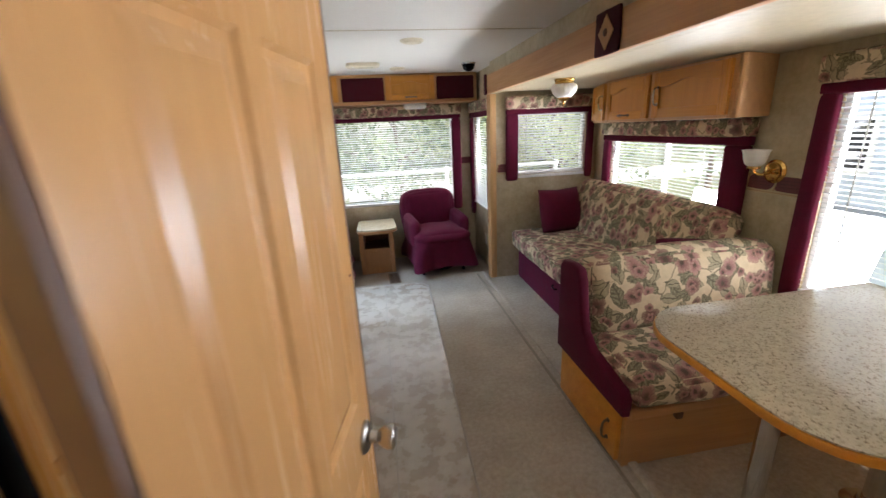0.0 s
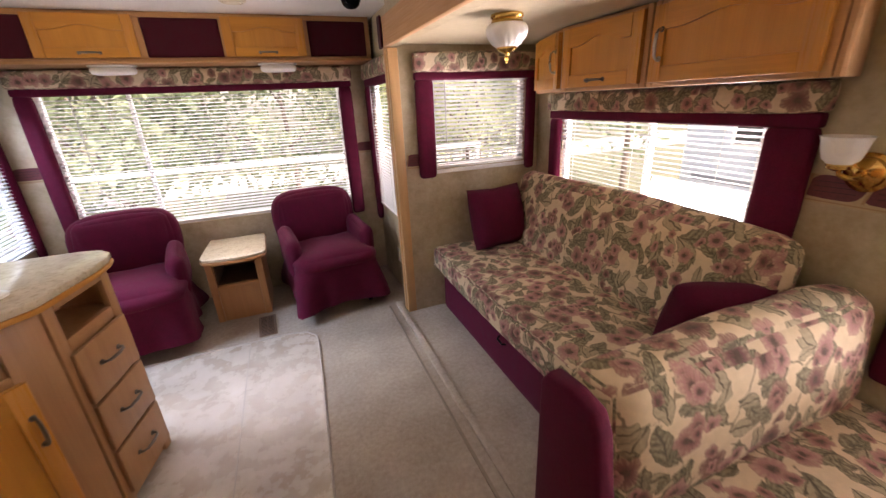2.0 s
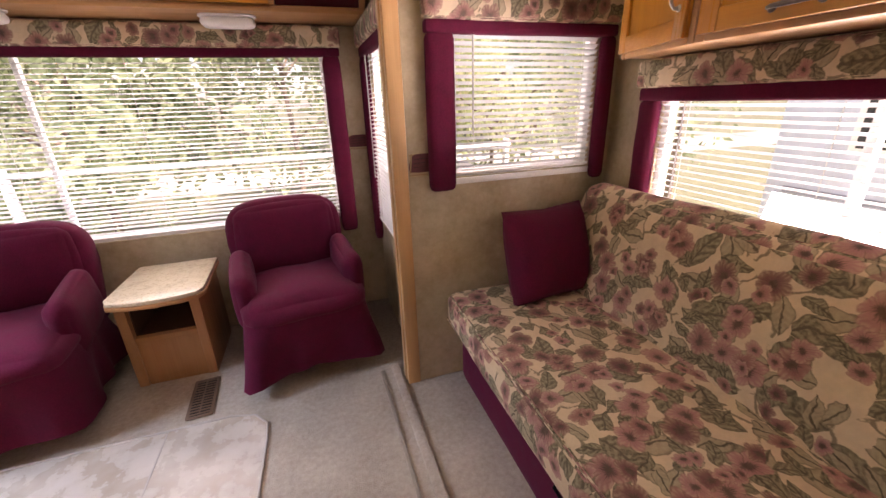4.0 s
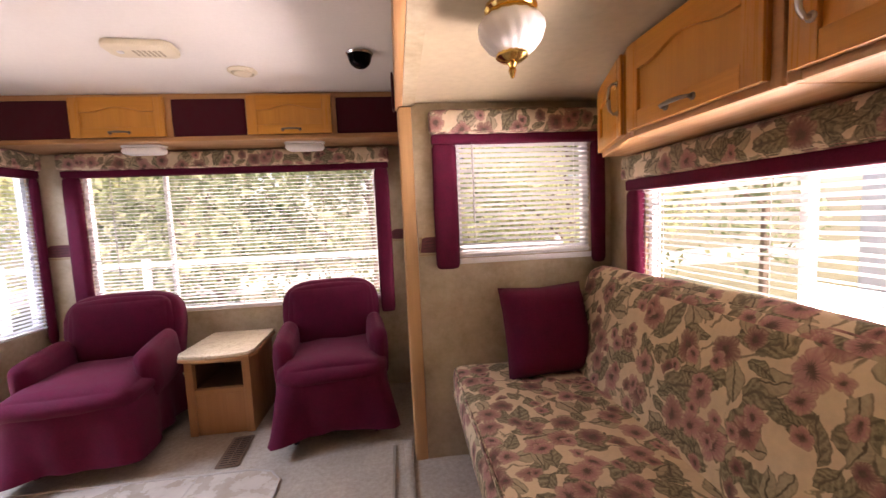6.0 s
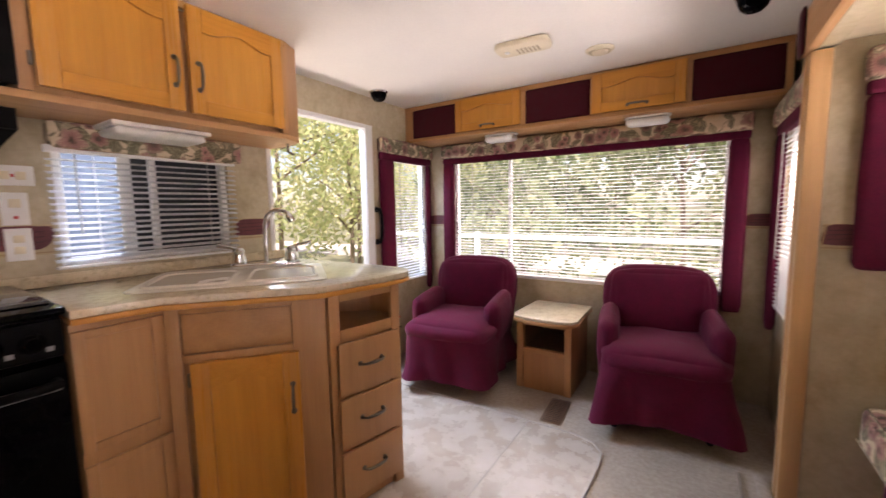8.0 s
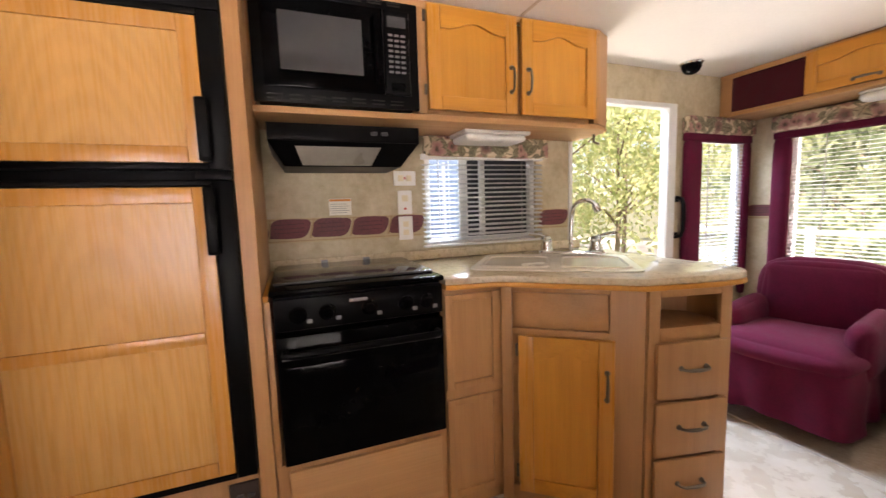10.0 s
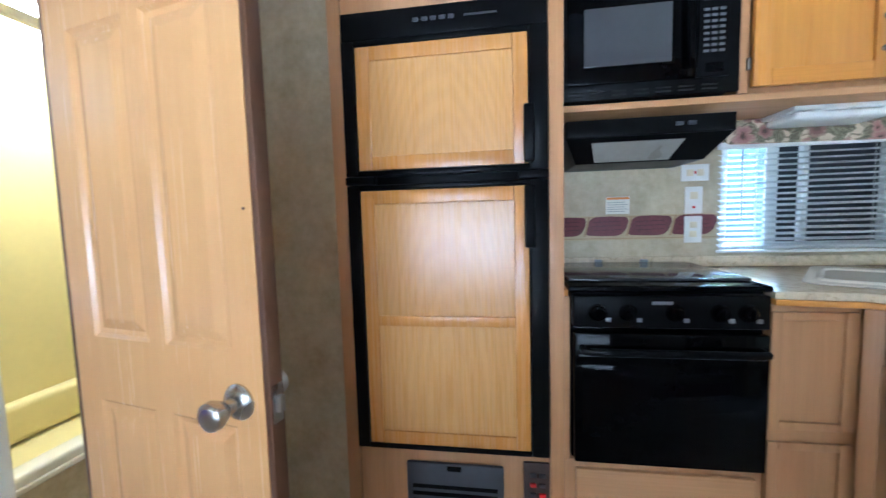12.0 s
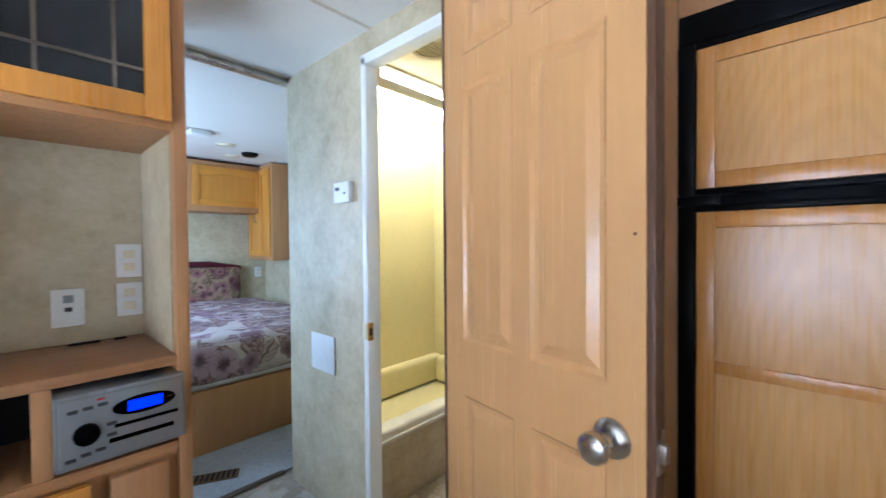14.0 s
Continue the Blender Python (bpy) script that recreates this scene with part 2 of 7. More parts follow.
def lino(name):
    m, nt, b = nodes_of(name)
    v = coords(nt, 1.0)
    a = tex_noise(nt, v, 5, 4, 0.6)
    f = tex_noise(nt, v, 9, 6, 0.62)
    c = ramp(nt, a, [(0.3, (0.34, 0.28, 0.215)), (0.55, (0.43, 0.37, 0.295)), (0.75, (0.52, 0.465, 0.39))])
    c = mix(nt, ramp(nt, f, [(0.45, (0.0,) * 3), (0.6, (0.5,) * 3)]), c, (0.50, 0.46, 0.41))
    nt.links.new(c, b.inputs["Base Color"])
    nt.links.new(ramp(nt, f, [(0.3, (0.20,) * 3), (0.7, (0.36,) * 3)]), b.inputs["Roughness"])
    bump(nt, b, a, 0.15, 0.002)
    return m


def glass(name, tint=(1, 1, 1), rough=0.0):
    m, nt, b = nodes_of(name)
    b.inputs["Base Color"].default_value = (*tint, 1)
    b.inputs["Transmission Weight"].default_value, b.inputs["Roughness"].default_value, b.inputs["IOR"].default_value = 1.0, rough, 1.02
    return m


def glow(name, c, strength):
    m, nt, b = nodes_of(name)
    b.inputs["Base Color"].default_value = (*c, 1)
    b.inputs["Emission Color"].default_value, b.inputs["Emission Strength"].default_value = (*c, 1), strength
    return m


def leafy(name, c1, c2, c3):
    m, nt, b = nodes_of(name)
    geo = nt.nodes.new("ShaderNodeNewGeometry")
    c = ramp(nt, geo.outputs["Random Per Island"], [(0.0, c1), (0.5, c2), (1.0, c3)])
    nt.links.new(c, b.inputs["Base Color"])
    b.inputs["Roughness"].default_value = 0.6
    tr = nt.nodes.new("ShaderNodeBsdfTranslucent")
    nt.links.new(c, tr.inputs[0])
    ms = nt.nodes.new("ShaderNodeMixShader")
    ms.inputs[0].default_value = 0.58
    nt.links.new(b.outputs[0], ms.inputs[1])
    nt.links.new(tr.outputs[0], ms.inputs[2])
    nt.links.new(ms.outputs[0], nt.nodes["Material Output"].inputs[0])
    return m


def slat_plastic(name, c):
    m, nt, b = nodes_of(name)
    b.inputs["Base Color"].default_value = (*c, 1)
    b.inputs["Roughness"].default_value = 0.4
    tr = nt.nodes.new("ShaderNodeBsdfTranslucent")
    tr.inputs[0].default_value = (*c, 1)
    ms = nt.nodes.new("ShaderNodeMixShader")
    ms.inputs[0].default_value = 0.18
    nt.links.new(b.outputs[0], ms.inputs[1])
    nt.links.new(tr.outputs[0], ms.inputs[2])
    nt.links.new(ms.outputs[0], nt.nodes["Material Output"].inputs[0])
    return m


PAPER = wallpaper()
CEIL = plain("white ceiling board", (0.78, 0.75, 0.69), 0.55, vary=0.04, scale=60, grain=0.1)
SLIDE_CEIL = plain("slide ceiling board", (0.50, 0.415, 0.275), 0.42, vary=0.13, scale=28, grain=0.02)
OAK = wood("honey oak door", (0.52, 0.200, 0.028), (0.70, 0.315, 0.056), "z", 0.28)
OAK_FRIDGE = wood("pale oak door frame", (0.52, 0.225, 0.050), (0.64, 0.300, 0.078), "z", 0.26)
OAK_X = wood("honey oak door lying", (0.52, 0.19, 0.018), (0.72, 0.32, 0.042), "x")
OAK_Y = wood("honey oak door along", (0.52, 0.19, 0.018), (0.72, 0.32, 0.042), "y")
OAK_PANEL = wood("honey oak veneer", (0.54, 0.205, 0.022), (0.69, 0.31, 0.045), "z", 0.32, 1.3, 0.4)
VENEER = wood("pale figured oak veneer", (0.58, 0.295, 0.088), (0.65, 0.345, 0.112), "z", 0.27, 2.6, 0.75, 0.0, 0.16, True)
FRAME = wood("light oak frame", (0.41, 0.195, 0.075), (0.53, 0.28, 0.12), "z", 0.42)
FRAME_X = wood("light oak frame lying", (0.42, 0.20, 0.075), (0.54, 0.285, 0.118), "x", 0.45)
FRAME_Y = wood("light oak frame along", (0.50, 0.25, 0.10), (0.62, 0.34, 0.15), "y", 0.45)
DOORSKIN = wood("moulded oak door skin", (0.58, 0.315, 0.125), (0.63, 0.35, 0.145), "z", 0.23, 2.4, 0.1, 0.0, 0.04)
EDGE_BROWN = plain("brown door edge", (0.10, 0.042, 0.018), 0.5)
BURG = plain("burgundy cloth", (0.108, 0.0095, 0.031), 0.9, vary=0.22, scale=160, grain=0.5, spec=0.12, sheen=0.03)
BURG_DK = plain("dark burgundy panel", (0.062, 0.006, 0.012), 0.85, vary=0.18, scale=200, grain=0.4, spec=0.15, sheen=0.1)
FLORAL = floral()
FLORAL_V = floral("floral valance cloth", (0.72, 0.59, 0.41), 0.115)
QUILT = floral("purple floral quilt", (0.52, 0.44, 0.43), 0.26, ((0.20, 0.10, 0.16), (0.36, 0.25, 0.31), (0.12, 0.05, 0.075)), ((0.07, 0.03, 0.035), (0.30, 0.19, 0.19)), (0.05, 0.015, 0.025), 1.45)
CARPET = carpet("beige carpet", (0.33, 0.275, 0.21), (0.53, 0.46, 0.38))
CARPET_BED = carpet("grey carpet", (0.36, 0.37, 0.40), (0.52, 0.54, 0.59))
LINO = lino("marbled vinyl floor")
SEAM = plain("vinyl seam", (0.38, 0.335, 0.285), 0.6)
COUNTER = speckled("speckled laminate", (0.66, 0.55, 0.38), (0.50, 0.40, 0.26), 55.0, 0.15)
TABLETOP = speckled("granite laminate", (0.54, 0.47, 0.36), (0.22, 0.17, 0.12), 105.0, 0.15)
BLACK = plain("black gloss enamel", (0.0016, 0.0016, 0.002), 0.06, vary=0.1, grain=0.0, spec=0.06)
BLACK_M = plain("black satin plastic", (0.003, 0.003, 0.0036), 0.32, vary=0.15, grain=0.04, spec=0.07)
DKGREY = plain("dark grey plastic", (0.05, 0.05, 0.055), 0.45)
SMOKE = plain("dark oven glass", (0.05, 0.05, 0.052), 0.08, vary=0.05, grain=0.0)
CHROME = plain("chrome", (0.72, 0.72, 0.72), 0.14, 1.0, vary=0.05, grain=0.0)
NICKEL = plain("brushed nickel", (0.50, 0.48, 0.45), 0.28, 1.0, vary=0.08, grain=0.05)
BRASS = plain("polished brass", (0.78, 0.50, 0.16), 0.16, 1.0, vary=0.06, grain=0.0)
PEWTER = plain("antique pewter", (0.20, 0.17, 0.14), 0.38, 1.0, vary=0.15)
WHITE = plain("white plastic", (0.74, 0.73, 0.70), 0.4, vary=0.04)
WHITE_PAINT = plain("white frame paint", (0.78, 0.78, 0.76), 0.4, vary=0.04)
CREAM = plain("cream plastic", (0.70, 0.62, 0.45), 0.45, vary=0.05)
SINKM = plain("cream acrylic sink", (0.80, 0.74, 0.62), 0.25, vary=0.04, grain=0.0)
TUB = plain("yellow fibreglass", (0.76, 0.66, 0.33), 0.35, vary=0.04, grain=0.03)
SLAT = slat_plastic("white blind slat", (0.58, 0.59, 0.585))
PANE = glass("window glass")
OPAL = plain("frosted white glass", (0.80, 0.78, 0.74), 0.3, vary=0.03, grain=0.0)
RED = plain("red enamel", (0.52, 0.012, 0.012), 0.3, vary=0.06, grain=0.0)
SILVER = plain("silver plastic", (0.27, 0.28, 0.29), 0.35, 0.4, vary=0.06)
BLUE_LCD = glow("blue display", (0.01, 0.01, 0.9), 2.2)
TAN_BAND = plain("tan border paper", (0.47, 0.375, 0.22), 0.6, vary=0.15, scale=60)
PLUM_BAND = plain("plum border motif", (0.13, 0.028, 0.035), 0.6, vary=0.4, scale=90)
# near-black painted in for the shade of slots, wells and hollow backs
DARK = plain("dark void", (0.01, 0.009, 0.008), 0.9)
SIDING = plain("blue-grey painted siding", (0.50, 0.56, 0.64), 0.5, vary=0.05, scale=8)
PALE_SIDE = plain("pale blue siding", (0.085, 0.12, 0.165), 0.5, vary=0.05, scale=8)
GREYSIDE = plain("grey stripe", (0.25, 0.27, 0.31), 0.5)
GROUND = plain("dry grass and gravel", (0.15, 0.155, 0.09), 0.95, vary=0.4, scale=6, grain=0.6)
BARK = plain("bark", (0.20, 0.155, 0.115), 0.9, vary=0.35, scale=25, grain=0.8)
LEAF_Y = leafy("yellow green leaves", (0.42, 0.50, 0.24), (0.58, 0.64, 0.35), (0.76, 0.72, 0.45))
LEAF_G = leafy("grey green leaves", (0.18, 0.24, 0.13), (0.32, 0.39, 0.22), (0.50, 0.53, 0.33))

# ---- mesh helpers ----
BASE = {}


def thing(name, at, label, category, group="", kind=""):
    ob = new(name)
    ob.empty_display_size = 0.05
    ob.location = at
    BASE[ob] = Vector(at)
    return tagged(ob, label, category, group, kind)


def lay_cloth(me):
    """Lays the print on each face in metres, along the two axes that the face follows best."""
    lay = me.uv_layers.new(name="cloth")
    for p in me.polygons:
        n = p.normal
        k = max(range(3), key=lambda i: abs(n[i]))
        a, b = ((1, 2), (0, 2), (0, 1))[k]
        for li in p.loop_indices:
            co = me.vertices[me.loops[li].vertex_index].co
            lay.data[li].uv = (co[a] + 0.37 * k, co[b] + 0.21 * k)


def mesh_of(name, bm, material, smooth=0.6):
    bmesh.ops.recalc_face_normals(bm, faces=bm.faces)
    me = bpy.data.meshes.new(name)
    bm.to_mesh(me)
    bm.free()
    me.materials.append(material)
    if "floral" in material.name:
        lay_cloth(me)
    if smooth:
        me.shade_smooth()
        me.set_sharp_from_angle(angle=smooth)
    return me


def part(name, bm, material, parent, label="", smooth=0.6):
    """A bmesh in world places, linked as one mesh object under a thing or a part."""
    base = BASE[parent]
    bm.transform(Matrix.Translation(-base))
    ob = new(name, mesh_of(name, bm, material, smooth))
    ob.parent = parent
    BASE[ob] = base
    return tagged(ob, label) if label else ob


def solid(name, bm, material, label="", category="", kind="", group="", smooth=0.6):
    """A top-level mesh in world places."""
    ob = new(name, mesh_of(name, bm, material, smooth))
    BASE[ob] = Vector((0, 0, 0))
    return tagged(ob, label, category, group, kind)


def put_in(bm, tmp, m=None):
    if m is not None:
        tmp.transform(m)
    me = bpy.data.meshes.new("tmp")
    tmp.to_mesh(me)
    tmp.free()
    bm.from_mesh(me)
    bpy.data.meshes.remove(me)
    return bm


def box(lo, hi, bev=0.0, m=None, bm=None, seg=2):
    tmp = bmesh.new()
    bmesh.ops.create_cube(tmp, size=1.0)
    for v in tmp.verts:
        v.co = Vector([(a + b) / 2 + c * (b - a) for a, b, c in zip(lo, hi, v.co)])
    if bev:
        bmesh.ops.bevel(tmp, geom=tmp.edges[:], offset=bev, segments=seg, profile=0.5, affect="EDGES")
    if bm is None and m is None:
        return tmp
    return put_in(bm if bm is not None else bmesh.new(), tmp, m)


def prism(outline, z0, z1, bev=0.0, m=None, bm=None, seg=2):
    """An outline in x and y, raised from z0 to z1."""
    tmp = bmesh.new()
    f = tmp.faces.new([tmp.verts.new((x, y, z0)) for x, y in outline])
    r = bmesh.ops.extrude_face_region(tmp, geom=[f])
    for v in r["geom"]:
        if isinstance(v, bmesh.types.BMVert):
            v.co.z = z1
    bmesh.ops.recalc_face_normals(tmp, faces=tmp.faces)
    if bev:
        ed = [e for e in tmp.edges if abs(e.verts[0].co.z - e.verts[1].co.z) < 1e-6]
        bmesh.ops.bevel(tmp, geom=ed, offset=bev, segments=seg, profile=0.5, affect="EDGES")
    return put_in(bm if bm is not None else bmesh.new(), tmp, m)


def lathe(profile, m=None, bm=None, seg=20):
    """Rings of (radius, z) about the z axis."""
    tmp = bmesh.new()
    rings = []
    for r, z in profile:
        rings.append([tmp.verts.new((r * math.cos(2 * math.pi * i / seg), r * math.sin(2 * math.pi * i / seg), z)) for i in range(seg)] if r > 1e-5 else [tmp.verts.new((0, 0, z))])
    for a, b in zip(rings, rings[1:]):
        for i in range(seg):
            j = (i + 1) % seg
            if len(a) == 1 and len(b) > 1:
                tmp.faces.new((a[0], b[i], b[j]))
            elif len(b) == 1 and len(a) > 1:
                tmp.faces.new((a[i], a[j], b[0]))
            elif len(a) > 1:
                tmp.faces.new((a[i], a[j], b[j], b[i]))
    for ring in (rings[0], rings[-1]):
        if len(ring) > 1:
            tmp.faces.new(ring)
    return put_in(bm if bm is not None else bmesh.new(), tmp, m)


def tube(pts, r, bm=None, seg=8, m=None):
    tmp = bmesh.new()
    pts = [Vector(p) for p in pts]
    rings = []
    for i, p in enumerate(pts):
        d = (pts[min(i + 1, len(pts) - 1)] - pts[max(i - 1, 0)]).normalized()
        a = d.orthogonal().normalized() if i == 0 else (side - d * side.dot(d)).normalized()
        side, c = a, d.cross(a)
        rr = r[i] if isinstance(r, (list, tuple)) else r
        rings.append([tmp.verts.new(p + rr * (math.cos(2 * math.pi * k / seg) * a + math.sin(2 * math.pi * k / seg) * c)) for k in range(seg)])
    for a, b in zip(rings, rings[1:]):
        for k in range(seg):
            tmp.faces.new((a[k], a[(k + 1) % seg], b[(k + 1) % seg], b[k]))
    tmp.faces.new(rings[0])
    tmp.faces.new(rings[-1])
    return put_in(bm if bm is not None else bmesh.new(), tmp, m)


def cushion(lo, hi, r=0.05, puff=0.015, cuts=9, lump=0.006, m=None, bm=None, seed=0.0):
    """A stuffed box with rounded edges, swollen sides and slight lumps."""
    tmp = bmesh.new()
    bmesh.ops.create_cube(tmp, size=2.0)
    bmesh.ops.subdivide_edges(tmp, edges=tmp.edges[:], cuts=cuts, use_grid_fill=True)
    lo, hi = Vector(lo), Vector(hi)
    c, h = (lo + hi) / 2, (hi - lo) / 2
    rr = min(r, *h)
    for v in tmp.verts:
        q = Vector((math.sin(v.co.x * math.pi / 2), math.sin(v.co.y * math.pi / 2), math.sin(v.co.z * math.pi / 2)))
        u = q
        p = Vector((u.x * h.x, u.y * h.y, u.z * h.z))
        inner = Vector([max(-(a - rr), min(a - rr, b)) for a, b in zip(h, p)])
        d = p - inner
        if d.length > 1e-9:
            n = d.normalized()
            p = inner + n * min(d.length, rr) if d.length > rr else p
        big = max(range(3), key=lambda k: abs(u[k]))
        swell = 1.0
        for k in range(3):
            if k != big:
                swell *= 1 - u[k] * u[k]
        p[big] += math.copysign(puff * swell, u[big])
        w = c + p
        p += Vector((1, 1, 1)) * lump * noise.noise(w * 6 + Vector((seed, 0, 0)))
        v.co = c + p
    return put_in(bm if bm is not None else bmesh.new(), tmp, m)


def face(x, y, z, turn=0):
    """A front plane: local x to the viewer's right, y into the thing, z up."""
    return pose(x, y, z, 0, 0, turn)


def walls(name, m, length, z0, z1, thick, holes=(), material=None, label=""):
    """A wall of some thickness with openings (x0, x1, z0, z1) through it; its room side is local y = 0."""
    bm = bmesh.new()
    xs = sorted({0, length, *[h[0] for h in holes], *[h[1] for h in holes]})
    for a, b in zip(xs, xs[1:]):
        zs = [z0]
        for h in sorted(holes, key=lambda h: h[2]):
            if h[0] < b - 1e-6 and h[1] > a + 1e-6:
                zs += [h[2], h[3]]
        zs.append(z1)
        for i in range(0, len(zs), 2):
            if zs[i + 1] - zs[i] > 1e-4:
                box((a, 0, zs[i]), (b, thick, zs[i + 1]), 0, m, bm)
    bmesh.ops.remove_doubles(bm, verts=bm.verts, dist=1e-5)
    return solid(name, bm, material or PAPER, label, "wall", "structure", smooth=0)


# ---- the large structure ----
XL, XR, XS = -1.29, 1.12, 2.09       # left wall, right wall, slide-out wall
YB, YS0, YS1 = 4.515, -0.20, 3.57     # rear wall, ends of the slide-out
ZC, ZS = 2.00, 1.75                  # ceilings of the room and of the slide-out
YBED = -0.97

floor_bm = box((XL - 0.05, -3.6, -0.06), (XS + 0.05, YB + 0.05, 0.0))
solid("floor", floor_bm, CARPET, "beige cut-pile carpet over the trailer floor", "floor", "structure", smooth=0)
solid("floor_1", prism([(-1.285, 0.2), (-1.285, 3.63), (0.23, 3.63), (0.335, 3.60), (0.39, 3.53), (0.395, 3.43), (0.335, 1.9), (0.235, -1.0), (-1.285, -1.0)], 0.0005, 0.005, 0.001),
      LINO, "marbled beige sheet vinyl floor", "floor", "structure", smooth=0)
trim = tube([(-1.27, 3.63, 0.005), (0.23, 3.63, 0.005), (0.335, 3.60, 0.005), (0.39, 3.53, 0.005), (0.395, 3.43, 0.005), (0.365, 2.6, 0.005), (0.335, 1.9, 0.005), (0.235, -1.0, 0.005)], 0.006)
solid("trim", trim, SEAM, "pale edge strip between vinyl and carpet", "trim", "structure")
for seam in (-0.02,):
    solid("trim", box((seam - 0.003, 0.3, 0.0045), (seam + 0.003, 3.64, 0.0062)), SEAM, "pale seam pressed into the vinyl floor", "trim", "structure")
# slide-out floor lip
solid("trim", prism([(0.925, -0.2), (0.94, 0.0), (0.94, 3.7), (0.925, 3.7)], 0.001, 0.012, 0.003), plain("carpet edge", (0.26, 0.22, 0.17), 0.9), "worn carpet seam at the slide-out edge", "trim", "structure")
solid("trim", box((0.985, -0.18, 0.001), (1.03, 3.72, 0.02), 0.009), CARPET, "carpeted ridge along the slide-out floor", "trim", "structure")

BW = (-1.02, 0.885, 0.64, 1.60)      # rear window
ENT = (2.97, 3.77, 0.0, 1.79)        # entry door
LW = (4.01, 4.455, 0.60, 1.60)        # window beside the entry door
KW = (2.08, 2.73, 1.00, 1.50)        # kitchen window
RW = (3.80, 4.42, 0.62, 1.60)        # right rear side window
EW = (1.295, 1.975, 1.01, 1.60)        # slide-out end window
SW = (2.08, 3.285, 0.74, 1.32)        # sofa window
DW = (0.20, 1.525, 0.58, 1.56)        # dinette window

walls("wall_rear", face(XL - 0.05, YB, 0), XR - XL + 0.1, 0, ZC, 0.05, [(BW[0] - XL + 0.05, BW[1] - XL + 0.05, BW[2], BW[3])], label="tan mottled wallpaper on the rear wall")
walls("wall_left", face(XL, -3.55, 0, 90), YB + 3.55, 0, ZC, 0.05, [(h[0] + 3.55, h[1] + 3.55, h[2], h[3]) for h in (KW, ENT, LW)], label="tan mottled wallpaper on the kitchen wall")
walls("wall_right", face(XR, YB, 0, -90), YB - YS1 - 0.055, 0, ZC, 0.05, [(YB - RW[1], YB - RW[0], RW[2], RW[3])], label="tan mottled wallpaper on the side wall")
walls("wall_right_1", face(XR, YS0, 0, -90), YS0 + 3.55, 0, ZC, 0.05, [(1.5, 2.6, 0.8, 1.6)], label="tan mottled wallpaper on the side wall")
walls("wall_slide", face(XS, YS1 + 0.05, 0, -90), YS1 + 0.05 - YS0 + 0.05, 0, ZS, 0.05, [(YS1 + 0.05 - h[1], YS1 + 0.05 - h[0], h[2], h[3]) for h in (SW, DW)], label="tan mottled wallpaper inside the slide-out")
walls("wall_slide_1", face(1.106, YS1, 0), XS - 1.106, 0, ZS, 0.05, [(EW[0] - 1.106, EW[1] - 1.106, EW[2], EW[3])], label="tan mottled wallpaper at the slide-out end")
walls("wall_slide_2", face(XS, YS0, 0, 180), XS - 1.0, 0, ZS, 0.05, label="tan mottled wallpaper at the slide-out end")
walls("wall_front", face(XR + 0.05, -3.55, 0, 180), XR - XL + 0.1, 0, ZC, 0.05, label="tan wallpaper behind the bed")
solid("ceiling", box((XL - 0.05, -3.6, ZC), (XR + 0.05, YB + 0.05, ZC + 0.05)), CEIL, "white ceiling board", "ceiling", "structure", smooth=0)
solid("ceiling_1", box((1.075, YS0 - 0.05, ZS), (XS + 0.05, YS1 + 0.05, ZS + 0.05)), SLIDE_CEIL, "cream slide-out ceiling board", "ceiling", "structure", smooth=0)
# header above the slide-out opening: papered strip, oak fascia
solid("wall_header", box((1.065, YS0, ZS - 0.012), (1.12, YS1 + 0.05, ZC)), PAPER, "tan wallpaper strip above the oak fascia", "wall", "structure", smooth=0)
solid("trim_1", box((1.03, YS0, ZS - 0.015), (1.064, 3.66, 1.89), 0.006), FRAME_Y, "long light oak fascia over the slide-out", "trim", "structure")
solid("trim_2", box((1.038, 3.60, 0.0), (1.105, 3.645, 1.732), 0.004), wood("pale oak post", (0.58, 0.32, 0.13), (0.70, 0.42, 0.2), "z"), "upright light oak post at the slide-out edge", "trim", "structure")
solid("trim_3", box((1.042, 3.56, 0.0), (1.104, 3.599, 1.732), 0.006), wood("pale oak post edge", (0.60, 0.34, 0.14), (0.72, 0.44, 0.21), "z"), "upright light oak post at the slide-out edge", "trim", "structure")

# bathroom, hall and bedroom partitions
XH = -0.30
walls("wall_hall", face(XH, YBED, 0, 90), -0.34 - YBED, 0, ZC, 0.04, label="tan mottled wallpaper beside the bathroom door")
walls("wall_hall_1", face(XH, 0.20, 0, 90), 0.06, 0, ZC, 0.04, label="tan mottled wallpaper beside the bathroom door")
walls("wall_hall_2", face(XH, -0.34, 0, 90), 0.54, 1.90, ZC, 0.04, label="tan wallpaper above the bathroom door")
walls("wall_hall_3", face(XH - 0.04, 0.26, 0, 180), 0.35, 0, ZC, 0.04, label="tan mottled wallpaper behind the open door")
walls("wall_hall_4", face(-0.70, 0.22, 0, 90), 0.40, 0, ZC, 0.04, label="tan mottled wallpaper beside the refrigerator")
walls("wall_bed", face(XR, YBED, 0, 180), 0.74, 0, ZC, 0.04, label="tan wallpaper beside the bedroom opening")
solid("trim_4", box((XH - 0.03, YBED - 0.03, 1.972), (0.40, YBED + 0.015, 2.0), 0.003), NICKEL, "metal track over the bedroom opening", "trim", "structure")
for nm, lo, hi in (("trim_5", (XH - 0.05, -0.345, 0), (XH + 0.012, -0.315, 1.90)), ("trim_6", (XH - 0.05, 0.175, 0), (XH + 0.012, 0.205, 1.90)), ("trim_7", (XH - 0.05, -0.345, 1.87), (XH + 0.012, 0.205, 1.91))):
    solid(nm, box(lo, hi, 0.004), WHITE_PAINT, "white painted bathroom door jamb", "trim", "structure")


